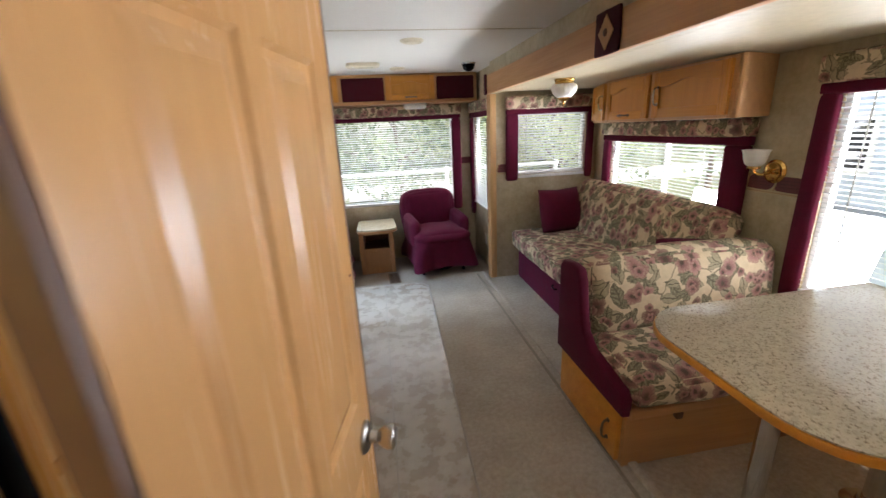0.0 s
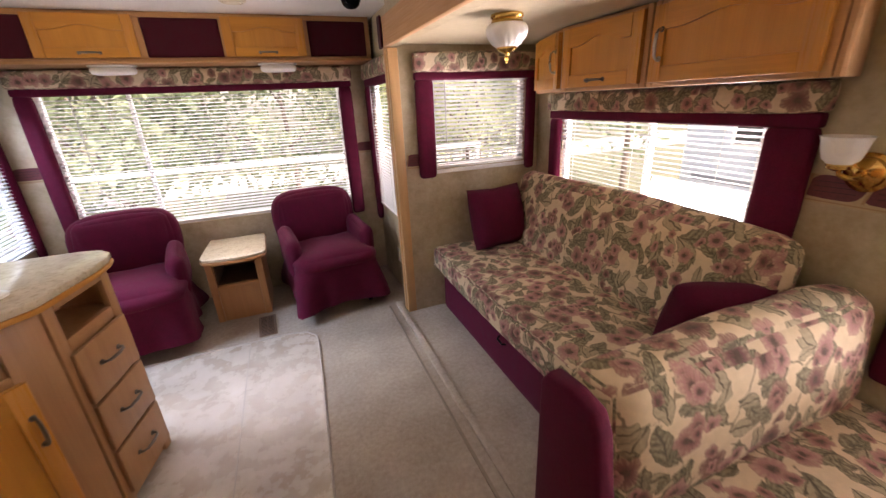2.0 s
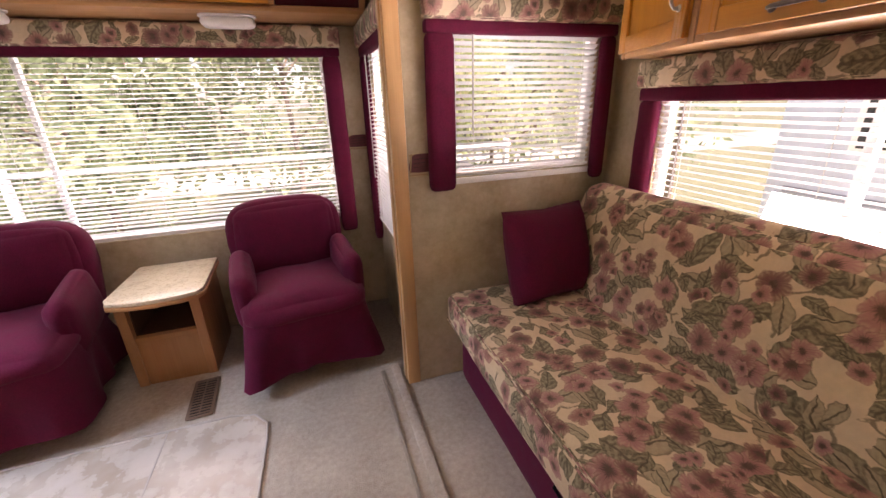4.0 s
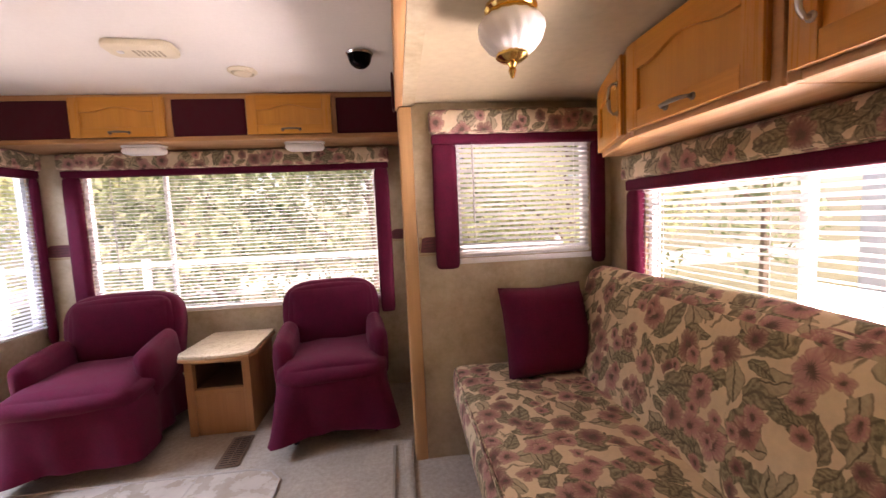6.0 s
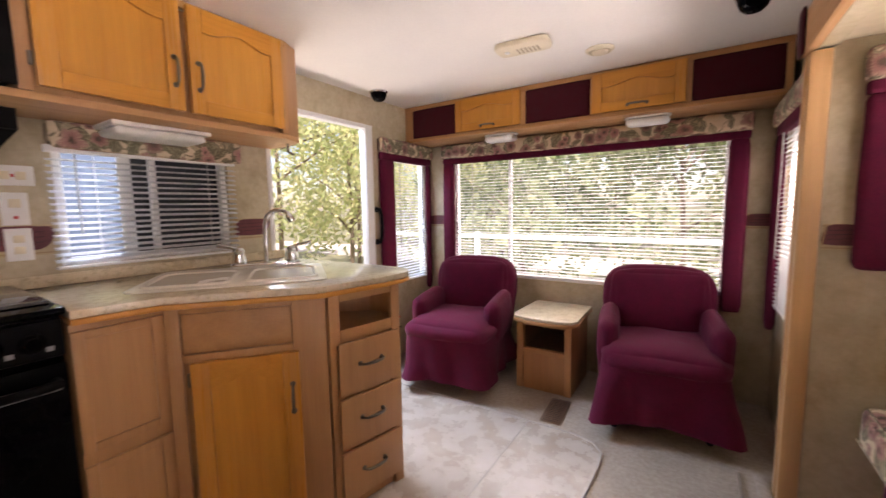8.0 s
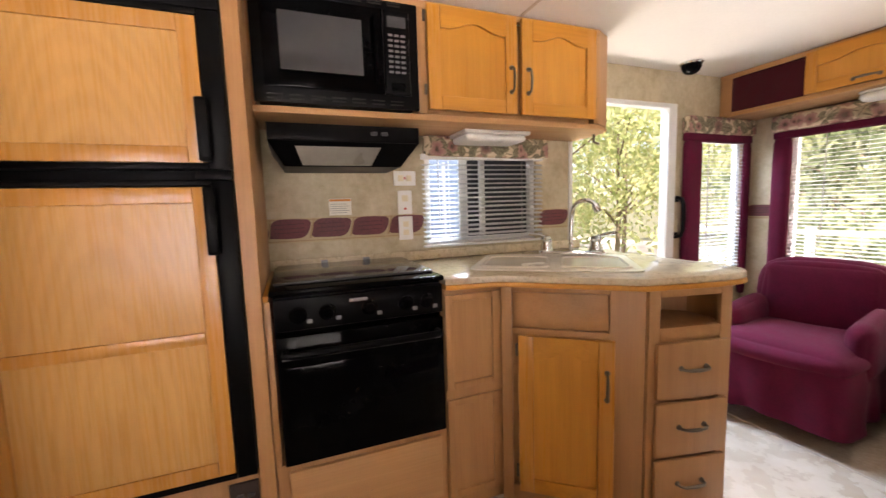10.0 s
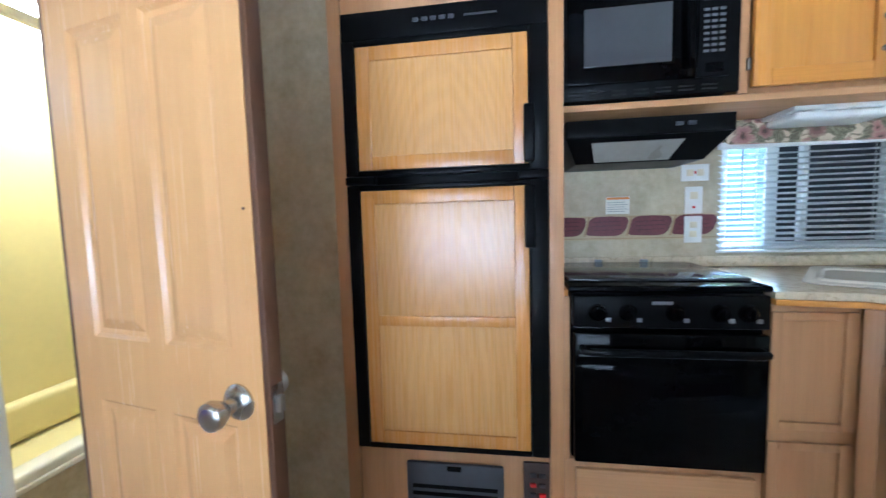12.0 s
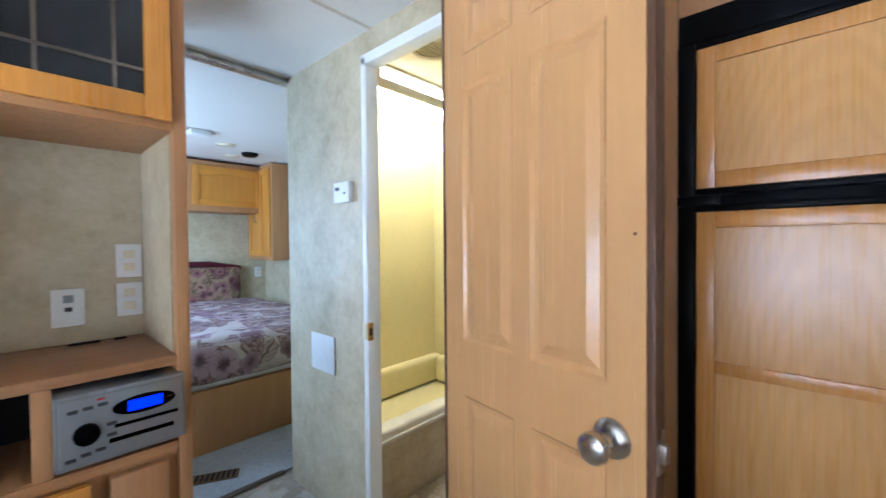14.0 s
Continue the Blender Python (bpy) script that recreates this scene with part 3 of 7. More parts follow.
# ---- parts that several things share ----
def arch_top(w, h, rise, n=14):
    """The upper edge of a cathedral arch over a width, from right to left, at height h with shoulders rise below."""
    pts = []
    for i in range(n + 1):
        u = 1 - i / n
        s = abs(2 * u - 1)
        k = 0.0 if s > 0.8 else 0.5 + 0.5 * math.cos(math.pi * s / 0.8)
        pts.append((u * w, h - rise + rise * k))
    return pts


def flat(outline, y0, y1, m, bm, bev=0.0):
    """An outline in local x and z, from y1 (back) out to y0 (front)."""
    return prism(outline, -y1, -y0, bev, m @ Matrix(((1, 0, 0, 0), (0, 0, -1, 0), (0, 1, 0, 0), (0, 0, 0, 1))), bm)


def add_door(parent, name, w, h, m, arch=0.03, stile=0.055, t=0.021, label="", rails=(), veneer=None, frame_oak=None):
    """A framed cabinet door: flat recessed veneer panel, two stiles, rails; its lower left corner at the origin."""
    iw, ih = w - 2 * stile, h - stile
    along = frame_oak or (OAK_Y if abs((m.to_3x3() @ Vector((1, 0, 0))).y) > 0.75 else OAK_X)
    bm = box((0.001, -t * 0.42, 0.001), (w - 0.001, 0, h - 0.001), 0, m)
    d = part(name, bm, veneer or OAK_PANEL, parent, label)
    bars = [("stile", frame_oak or OAK, [(0, 0), (stile, 0), (stile, h), (0, h)]), ("stile", frame_oak or OAK, [(w - stile, 0), (w, 0), (w, h), (w - stile, h)]),
            ("rail", along, [(stile + 0.0003, 0), (w - stile - 0.0003, 0), (w - stile - 0.0003, stile), (stile + 0.0003, stile)])]
    if arch:
        bars.append(("rail", along, [(stile + 0.0003, h), (w - stile - 0.0003, h)] + [(stile + 0.0003 + x * (iw - 0.0006) / iw, z) for x, z in arch_top(iw, ih, arch)]))
    else:
        bars.append(("rail", along, [(stile + 0.0003, ih), (w - stile - 0.0003, ih), (w - stile - 0.0003, h), (stile + 0.0003, h)]))
    for rz in rails:
        bars.append(("rail", along, [(stile + 0.0003, rz - 0.035), (w - stile - 0.0003, rz - 0.035), (w - stile - 0.0003, rz), (stile + 0.0003, rz)]))
    for k, (nm, mt, pts) in enumerate(bars):
        arched = arch and k == 3
        part(nm, flat(pts, -t, -t * 0.43, m, bmesh.new(), 0.0 if arched else 0.0035), mt, d if BASE.get(d) and d.parent and d.parent.parent is None else parent)
    return d


def pull(m, length=0.1, upright=False, r=0.0048):
    """A bowed metal cabinet pull centred on the origin."""
    L = length / 2
    pts = [(-L, 0, 0), (-L, -0.016, 0), (-L * 0.75, -0.026, 0), (0, -0.03, 0), (L * 0.75, -0.026, 0), (L, -0.016, 0), (L, 0, 0)]
    rr = [r * 1.5, r, r * 1.1, r * 1.35, r * 1.1, r, r * 1.5]
    if upright:
        pts = [(0, y, x) for x, y, _ in pts]
    bm = tube(pts, rr, seg=8, m=m)
    for s in (-L, L):
        lathe([(r * 2.1, 0), (r * 2.1, 0.003), (r * 1.3, 0.006)], m @ pose(0 if upright else s, 0, s if upright else 0, 90), bm, 10)
    return bm


def cabinet_front(parent, m, doors, material=OAK, handle=PEWTER):
    """Doors (x, z, w, h, arch, (hx, hz, upright) or None) on a front plane."""
    for x, z, w, h, arch, hd in doors:
        d = add_door(parent, "door", w, h, m @ pose(x, -0.001, z), arch, label="honey oak framed door with a recessed panel")
        if hd:
            part("handle", pull(m @ pose(x + hd[0], -0.022, z + hd[1]), 0.1, hd[2]), handle, d, "antique pewter pull")


def plate(name, m, w, h, label, holes=(), material=WHITE):
    """A wall plate, its centre at the origin."""
    ob = thing(name, m.translation, label, "wall plate")
    part("plate", box((-w / 2, -0.006, -h / 2), (w / 2, 0, h / 2), 0.002, m), material, ob)
    for nm, x, z, a, b, mt in holes:
        part(nm, box((x - a / 2, -0.0085, z - b / 2), (x + a / 2, -0.004, z + b / 2), 0.001, m), mt, ob)
    return ob


SOCKET = [("socket", 0, 0.02, 0.028, 0.026, CREAM), ("socket", 0, -0.02, 0.028, 0.026, CREAM), ("slot", -0.006, 0.022, 0.002, 0.008, DARK), ("slot", 0.006, 0.022, 0.002, 0.008, DARK), ("slot", -0.006, -0.018, 0.002, 0.008, DARK), ("slot", 0.006, -0.018, 0.002, 0.008, DARK)]
KF = 90   # turn of fronts that face the aisle from the kitchen wall

# ---- kitchen: refrigerator in its oak surround ----
fc = thing("refrigerator_cabinet", (-1.0, 0.97, 0), "light oak cabinet surround that holds the refrigerator", "cabinet")
part("side_panel", box((-1.285, 0.60, 0), (-0.695, 0.645, 1.998), 0.003), FRAME, fc)
part("side_panel", box((-1.285, 1.30, 0), (-0.695, 1.345, 1.998), 0.003), FRAME, fc)
part("top_panel", box((-1.285, 0.646, 1.835), (-0.70, 1.299, 1.998), 0.002), FRAME, fc)
part("bottom_panel", box((-1.285, 0.646, 0.0), (-0.705, 1.299, 0.375), 0.002), FRAME, fc)
part("back_panel", box((-1.285, 0.646, 0.376), (-1.27, 1.299, 1.834)), DARK, fc)
fk = face(-0.70, 0.648, 0, KF)
fr = thing("refrigerator", (-1.0, 0.97, 0.376), "two-door refrigerator with oak door panels in black frames", "refrigerator")
part("body", box((-1.275, 0.648, 0.376), (-0.735, 1.297, 1.833), 0.004), BLACK_M, fr)
part("control_panel", box((0.0, -0.012, 1.745), (0.649, 0.04, 1.832), 0.004, fk), BLACK_M, fr, "black vented control strip with buttons")
for i in range(5):
    part("button", box((0.24 + 0.028 * i, -0.016, 1.785), (0.258 + 0.028 * i, -0.010, 1.797), 0.002, fk), DKGREY, fr)
part("vent_slot", box((0.40, -0.014, 1.788), (0.50, -0.009, 1.794), 0.001, fk), DKGREY, fr)
for nm, z0, z1, rails in (("upper_door", 1.315, 1.742, ()), ("lower_door", 0.385, 1.285, (0.832,))):
    d = part(nm, box((0.0, 0.0, z0), (0.649, 0.036, z1), 0.004, fk), BLACK_M, fr, "black-framed refrigerator door")
    part("left_bar", box((0.0, -0.018, z0), (0.042, 0.0, z1), 0.004, fk), BLACK_M, d)
    part("right_bar", box((0.594, -0.018, z0), (0.649, 0.0, z1), 0.004, fk), BLACK_M, d)
    part("rail", box((0.042, -0.018, z0), (0.594, 0.0, z0 + 0.016), 0.003, fk), BLACK_M, d)
    part("rail", box((0.042, -0.018, z1 - 0.016), (0.594, 0.0, z1), 0.003, fk), BLACK_M, d)
    pm = fk @ pose(0.046, -0.0005, z0 + 0.018)
    add_door(d, "panel", 0.544, z1 - z0 - 0.036, pm, 0, 0.045, 0.016, "glossy honey oak panel", [q - z0 for q in rails], VENEER, OAK_FRIDGE)
    hz = (z0 + 0.02, z0 + 0.19) if nm == "upper_door" else (z1 - 0.21, z1 - 0.02)
    hb = box((0.575, -0.05, hz[0]), (0.606, -0.036, hz[1]), 0.005, fk)
    for q in hz:
        box((0.58, -0.05, q - 0.012 if q == hz[1] else q), (0.603, -0.015, q if q == hz[1] else q + 0.012), 0.003, fk, hb)
    part("handle", hb, BLACK_M, d, "black moulded door handle")
part("hinge", box((0.0, -0.026, 1.287), (0.10, -0.002, 1.313), 0.003, fk), BLACK_M, fr)
part("hinge", box((0.56, -0.026, 1.287), (0.649, -0.002, 1.313), 0.003, fk), BLACK_M, fr)
fg = thing("furnace_grille", (-0.70, 0.97, 0.02), "dark grey furnace door below the refrigerator", "grille")
part("cover", box((0.17, -0.018, 0.03), (0.50, 0.0, 0.345), 0.008, fk @ pose(0, -0.006, 0)), DKGREY, fg)
part("latch", box((0.31, -0.034, 0.325), (0.36, -0.022, 0.34), 0.004, fk), BLACK_M, fg)
for i in range(9):
    part("louvre", box((0.19, -0.029, 0.05 + 0.026 * i), (0.48, -0.022, 0.062 + 0.026 * i), 0.002, fk), BLACK_M, fg)
cp = thing("control_panel", (-0.70, 1.26, 0.2), "small dark monitor panel with rows of buttons", "control panel")
part("plate", box((0.565, -0.008, 0.12), (0.648, 0.004, 0.362), 0.003, fk @ pose(0, -0.004, 0)), plain("dark brown panel", (0.035, 0.018, 0.014), 0.4), cp)
for r in range(6):
    for c in range(2):
        part("button", box((0.585 + 0.03 * c, -0.018, 0.145 + 0.034 * r), (0.605 + 0.03 * c, -0.011, 0.158 + 0.034 * r), 0.002, fk), RED if (r + c) % 5 == 4 else DKGREY, cp)

# ---- kitchen: range, hood and microwave ----
rk = face(-0.72, 1.37, 0, KF)
rg = thing("range", (-1.05, 1.655, 0.36), "black gas range with oven and folded glass cover", "range")
part("body", box((-1.27, 1.372, 0.362), (-0.74, 1.938, 0.925), 0.004), BLACK, rg)
part("cooktop", box((-1.27, 1.362, 0.925), (-0.715, 1.948, 0.945), 0.006), BLACK, rg, "black enamel cooktop")
part("cover", box((-1.25, 1.375, 0.946), (-0.80, 1.935, 0.956), 0.003), SMOKE, rg, "smoked glass cover lying closed")
for q in (1.56, 1.75):
    part("hinge", box((-1.27, q, 0.946), (-1.25, q + 0.03, 0.966), 0.003), SILVER, rg)
cpan = part("control_strip", box((0.004, -0.02, 0.815), (0.564, 0.02, 0.918), 0.006, rk @ pose(0, 0, 0, 0)), BLACK_M, rg, "black control strip with five knobs")
part("badge", box((0.235, -0.0225, 0.89), (0.295, -0.019, 0.90), 0.001, rk), SILVER, cpan)
for q in (0.075, 0.165, 0.30, 0.425, 0.50):
    k = part("knob", lathe([(0.026, 0), (0.027, 0.006), (0.021, 0.010), (0.019, 0.026), (0.016, 0.029), (0, 0.029)], rk @ pose(q, -0.019, 0.866, 90), seg=18), BLACK, cpan, "black round knob")
    box((q - 0.003, -0.056, 0.85), (q + 0.003, -0.047, 0.882), 0.001, rk, bb := bmesh.new())
    part("grip", bb, BLACK, k)
    part("mark", box((q + 0.026, -0.0215, 0.835), (q + 0.042, -0.019, 0.848), 0.001, rk), SILVER, cpan)
od = part("oven_door", box((0.006, -0.026, 0.372), (0.562, 0.015, 0.80), 0.006, rk), BLACK, rg, "black glass oven door")
part("window", box((0.03, -0.0285, 0.385), (0.538, -0.0255, 0.70), 0.001, rk), BLACK, od)
hb = tube([(0.03, -0.028, 0.752), (0.03, -0.06, 0.752), (0.05, -0.066, 0.752), (0.515, -0.066, 0.752), (0.535, -0.06, 0.752), (0.535, -0.028, 0.752)], 0.012, seg=10, m=rk)
part("handle", hb, BLACK_M, od, "black bar handle")
part("trim", box((0.02, -0.0285, 0.725), (0.548, -0.0255, 0.731), 0.001, rk), SILVER, od)
hd = thing("range_hood", (-1.1, 1.65, 1.36), "black range hood under the microwave cabinet", "range hood")
part("shell", flat([(0.0, 1.455), (0.0, 1.50), (0.55, 1.50), (0.55, 1.455), (0.55, 1.44), (0.0, 1.44)], -0.01, 0.48, face(-0.92, 1.385, 0, KF), bmesh.new(), 0.004), BLACK_M, hd)
hm = face(-0.92, 1.385, 0, KF)
sb = bmesh.new()
v = [hm @ Vector(p) for p in ((0, 0, 1.44), (0.55, 0, 1.44), (0.50, 0.10, 1.36), (0.05, 0.10, 1.36), (0, 0.47, 1.44), (0.55, 0.47, 1.44), (0.50, 0.40, 1.36), (0.05, 0.40, 1.36))]
vs = [sb.verts.new(p) for p in v]
for q in ((0, 1, 2, 3), (4, 7, 6, 5), (0, 3, 7, 4), (1, 5, 6, 2), (3, 2, 6, 7), (0, 4, 5, 1)):
    sb.faces.new([vs[i] for i in q])
part("funnel", sb, BLACK_M, hd)
lb = bmesh.new()
lb.faces.new([lb.verts.new(hm @ Vector(p)) for p in ((0.09, 0.012, 1.425), (0.40, 0.012, 1.425), (0.375, 0.088, 1.366), (0.115, 0.088, 1.366))])
bmesh.ops.translate(lb, verts=lb.verts, vec=hm.to_3x3() @ Vector((0, -0.003, -0.003)))
r_ = bmesh.ops.extrude_face_region(lb, geom=lb.faces[:])
bmesh.ops.translate(lb, verts=[v for v in r_["geom"] if isinstance(v, bmesh.types.BMVert)], vec=hm.to_3x3() @ Vector((0, 0.002, 0.002)))
part("lens", lb, plain("grey lamp lens", (0.30, 0.28, 0.24), 0.3), hd, "grey lamp lens", 0)
for q in (0.36, 0.40):
    part("switch", box((q, -0.015, 1.465), (q + 0.025, -0.008, 1.478), 0.002, hm), DKGREY, hd)
uk = face(-0.95, 1.346, 0, KF)
uc = thing("wall_cabinet", (-1.17, 2.15, 1.54), "light oak wall cabinet with a microwave bay and two arched doors", "cabinet")
part("bottom", prism([(-1.285, 1.346), (-0.95, 1.346), (-0.95, 2.86), (-1.0, 2.955), (-1.10, 2.985), (-1.285, 2.985)], 1.54, 1.565, 0.004), FRAME_Y, uc)
part("end_panel", prism([(-1.285, 2.965), (-1.10, 2.965), (-1.01, 2.94), (-0.965, 2.855), (-0.95, 2.86), (-1.0, 2.955), (-1.10, 2.985), (-1.285, 2.985)], 1.565, 1.998), FRAME, uc, "rounded oak end")
part("top_rail", box((0.0, 0.0, 1.972), (1.51, 0.02, 1.998), 0.002, uk), FRAME_Y, uc)
for a, b in ((0.0, 0.012), (0.605, 0.64), (1.485, 1.515)):
    part("stile", box((a, 0.0, 1.566), (b, 0.02, 1.971), 0.002, uk), FRAME, uc)
part("divider", box((0.615, 0.021, 1.566), (0.63, 0.42, 1.971), 0, uk), FRAME, uc)
part("back", box((0.641, 0.03, 1.566), (1.48, 0.04, 1.971), 0, uk), FRAME, uc)
cabinet_front(uc, uk, [(0.645, 1.582, 0.405, 0.40, 0.03, (0.375, 0.14, True)), (1.075, 1.582, 0.405, 0.40, 0.03, (0.03, 0.14, True))])
for z in (1.64, 1.92):
    for q in (0.637, 1.484):
        part("hinge", box((q - 0.005, -0.012, z), (q + 0.006, 0.0, z + 0.04), 0.002, uk), PEWTER, uc)
mw = thing("microwave", (-1.17, 1.65, 1.58), "black built-in microwave oven with a dark glass door", "microwave")
part("body", box((0.02, 0.0, 1.585), (0.60, 0.40, 1.965), 0.003, uk), BLACK_M, mw)
tk = part("trim_kit", box((0.008, -0.016, 1.572), (0.606, 0.0, 1.968), 0.005, uk), BLACK_M, mw, "black vented trim frame")
for row, z in ((0, 1.585), (1, 1.598), (2, 1.948), (3, 1.957)):
    for i in range(7):
        part("vent_slot", box((0.05 + 0.073 * i, -0.0175, z), (0.10 + 0.073 * i, -0.0155, z + 0.005), 0, uk), DARK, tk, smooth=0)
md = part("door", box((0.045, -0.034, 1.622), (0.462, -0.016, 1.928), 0.006, uk), BLACK, mw, "glossy black microwave door")
part("window", box((0.10, -0.0365, 1.68), (0.385, -0.0335, 1.875), 0.002, uk), SMOKE, md, "grey mesh window")
part("handle", box((0.425, -0.052, 1.65), (0.445, -0.034, 1.90), 0.006, uk), BLACK, md)
kp = part("keypad", box((0.466, -0.034, 1.622), (0.565, -0.016, 1.928), 0.005, uk), BLACK_M, mw, "black keypad with small grey keys")
part("display", box((0.48, -0.036, 1.865), (0.552, -0.0335, 1.905), 0.001, uk), SMOKE, kp)
for r in range(8):
    for c in range(3):
        part("key", box((0.483 + 0.024 * c, -0.0357, 1.70 + 0.019 * r), (0.50 + 0.024 * c, -0.0335, 1.708 + 0.019 * r), 0, uk), plain("grey key print", (0.14, 0.14, 0.145), 0.5) if (r, c) == (0, 0) else bpy.data.materials["grey key print"], kp, smooth=0)
part("button", box((0.49, -0.037, 1.635), (0.545, -0.0335, 1.665), 0.003, uk), BLACK, kp)

# ---- kitchen: base cabinets round the corner ----
ZT = 0.885
rd = thing("range_cabinet", (-1.05, 1.655, 0), "light oak base with a drawer below the range", "cabinet")
part("body", box((-1.285, 1.346, 0.0), (-0.735, 1.947, 0.358), 0.002), FRAME, rd)
part("filler", box((-1.285, 1.346, 0.359), (-0.725, 1.366, 0.91), 0.002), FRAME, rd)
dr = part("drawer", box((0.015, -0.018, 0.09), (0.55, 0.0, 0.335), 0.004, face(-0.735, 1.37, 0, KF)), FRAME_Y, rd, "oak drawer front with figured grain")
part("handle", pull(face(-0.753, 1.65, 0.20, KF) , 0.1), PEWTER, dr)
bc = thing("base_cabinet", (-0.9, 2.1, 0), "light oak base cabinet with two recessed panels beside the range", "cabinet")
part("body", box((-1.285, 1.950, 0.0), (-0.735, 2.20, ZT), 0.002), FRAME, bc)
bk = face(-0.735, 1.950, 0, KF)
for z0, z1 in ((0.06, 0.46), (0.50, ZT - 0.02)):
    for nm, lo, hi in (("stile", (0, -0.014, z0), (0.0297, 0, z1)), ("stile", (0.1953, -0.014, z0), (0.232, 0, z1)), ("rail", (0.03, -0.0138, z0), (0.195, 0, z0 + 0.025)), ("rail", (0.03, -0.0138, z1 - 0.025), (0.195, 0, z1))):
        part(nm, box(lo, hi, 0.003, bk), FRAME, bc)
    part("panel", box((0.03, -0.004, z0 + 0.0253), (0.195, 0, z1 - 0.0253), 0, bk), FRAME, bc)


ANG = math.degrees(math.atan2(0.395, 0.31))
sk = face(-0.712, 2.18, 0, ANG)
SL = 0.50
scb = thing("sink_cabinet", (-0.8, 2.5, 0), "angled light oak sink cabinet with an arched honey oak door", "cabinet")
part("body", prism([(-1.285, 2.202), (-0.722, 2.202), (-0.41, 2.575), (-0.75, 2.93), (-1.285, 2.96)], 0.0, ZT), FRAME, scb)
part("stile", box((0.0, -0.016, 0.0), (0.04, 0, ZT), 0.003, sk), FRAME, scb)
part("stile", box((SL - 0.115, -0.016, 0.0), (SL, 0, ZT), 0.003, sk), FRAME, scb)
part("rail", box((0.04, -0.016, 0.0), (SL - 0.115, 0, 0.085), 0.003, sk), FRAME_X, scb)
part("rail", box((0.04, -0.016, 0.70), (SL - 0.115, 0, 0.725), 0.003, sk), FRAME_X, scb)
part("rail", box((0.04, -0.016, ZT - 0.02), (SL - 0.115, 0, ZT), 0.003, sk), FRAME_X, scb)
part("false_front", box((0.045, -0.008, 0.728), (SL - 0.12, 0, ZT - 0.023), 0.003, sk), FRAME_X, scb)
cabinet_front(scb, sk @ pose(0, -0.013, 0), [(0.065, 0.075, 0.338, 0.625, 0.035, (0.312, 0.46, True))])
for z in (0.13, 0.62):
    part("hinge", box((0.054, -0.03, z), (0.066, -0.012, z + 0.045), 0.002, sk), PEWTER, scb)
DK0, DK1 = Vector((-0.398, 2.575)), Vector((-0.332, 2.90))
dang = math.degrees(math.atan2(DK1.y - DK0.y, DK1.x - DK0.x))
DL = (DK1 - DK0).length
dk = face(DK0.x, DK0.y, 0, dang)
dc = thing("drawer_cabinet", (-0.6, 2.8, 0), "light oak cabinet end with an open cubby and three drawers", "cabinet")
part("body", prism([(-0.398, 2.585), (-0.338, 2.90), (-0.42, 2.958), (-0.735, 2.938)], 0.0, 0.735), FRAME, dc)
part("back", prism([(-0.62, 2.82), (-0.50, 2.957), (-0.745, 2.957)], 0.736, ZT), FRAME, dc)
part("side_panel", prism([(-0.348, 2.912), (-0.42, 2.956), (-0.735, 2.936), (-0.735, 2.922), (-0.42, 2.938), (-0.355, 2.90)], 0.736, ZT - 0.002), FRAME, dc)
for a, b in ((0.0, 0.045), (DL - 0.045, DL)):
    part("stile", box((a, -0.012, 0.0), (b, 0.012, ZT), 0.003, dk), FRAME, dc)
part("rail", box((0.046, -0.012, ZT - 0.03), (DL - 0.046, 0.01, ZT), 0.003, dk), FRAME_X, dc)
part("rail", box((0.046, -0.012, 0.70), (DL - 0.046, 0.01, 0.745), 0.003, dk), FRAME_X, dc)
for z0, z1 in ((0.49, 0.695), (0.275, 0.475), (0.06, 0.26)):
    d = part("drawer", box((0.025, -0.03, z0), (DL - 0.02, -0.0125, z1), 0.005, dk), FRAME, dc, "light oak drawer front")
    part("handle", pull(dk @ pose(DL / 2, -0.03, (z0 + z1) / 2 + 0.01), 0.1), PEWTER, d)

co = [(-1.285, 1.952), (-0.715, 1.952), (-0.685, 2.155), (-0.37, 2.535), (-0.31, 2.80), (-0.305, 2.90), (-0.315, 2.96), (-0.36, 3.01), (-0.43, 3.03), (-1.285, 3.03)]
ct = thing("countertop", (-0.9, 2.5, ZT), "speckled laminate worktop with an oak edge round the sink corner", "countertop")
part("top", prism(co, 0.905, 0.93, 0.004), COUNTER, ct)
part("edge", prism([(-1.285, 1.955)] + [(x + (0.004 if x > -1.3 else 0), y) for x, y in co[1:]], 0.886, 0.9045, 0.005), OAK_X, ct, "rounded honey oak edge")
part("backsplash", box((-1.285, 1.346, 0.93), (-1.275, 3.03, 0.975), 0.003), COUNTER, ct)
part("side_strip", box((-1.275, 1.346, 0.912), (-0.72, 1.361, 0.932), 0.003), OAK_X, ct)

# sink, faucet
u = Vector((0.60, 0.80))
sm = pose(-0.845, 2.515, 0.93, 0, 0, math.degrees(math.atan2(u.y, u.x)))
sink = thing("sink", (-0.845, 2.515, 0.93), "cream double-bowl sink set in the worktop", "sink")


def ring(w, d, r, n=5):
    pts = []
    for sx, sy, a0 in ((1, 1, 0), (-1, 1, 90), (-1, -1, 180), (1, -1, 270)):
        for i in range(n + 1):
            a = radians(a0 + 90 * i / n)
            pts.append((sx * (w / 2 - r) + r * math.cos(a), sy * (d / 2 - r) + r * math.sin(a)))
    return pts


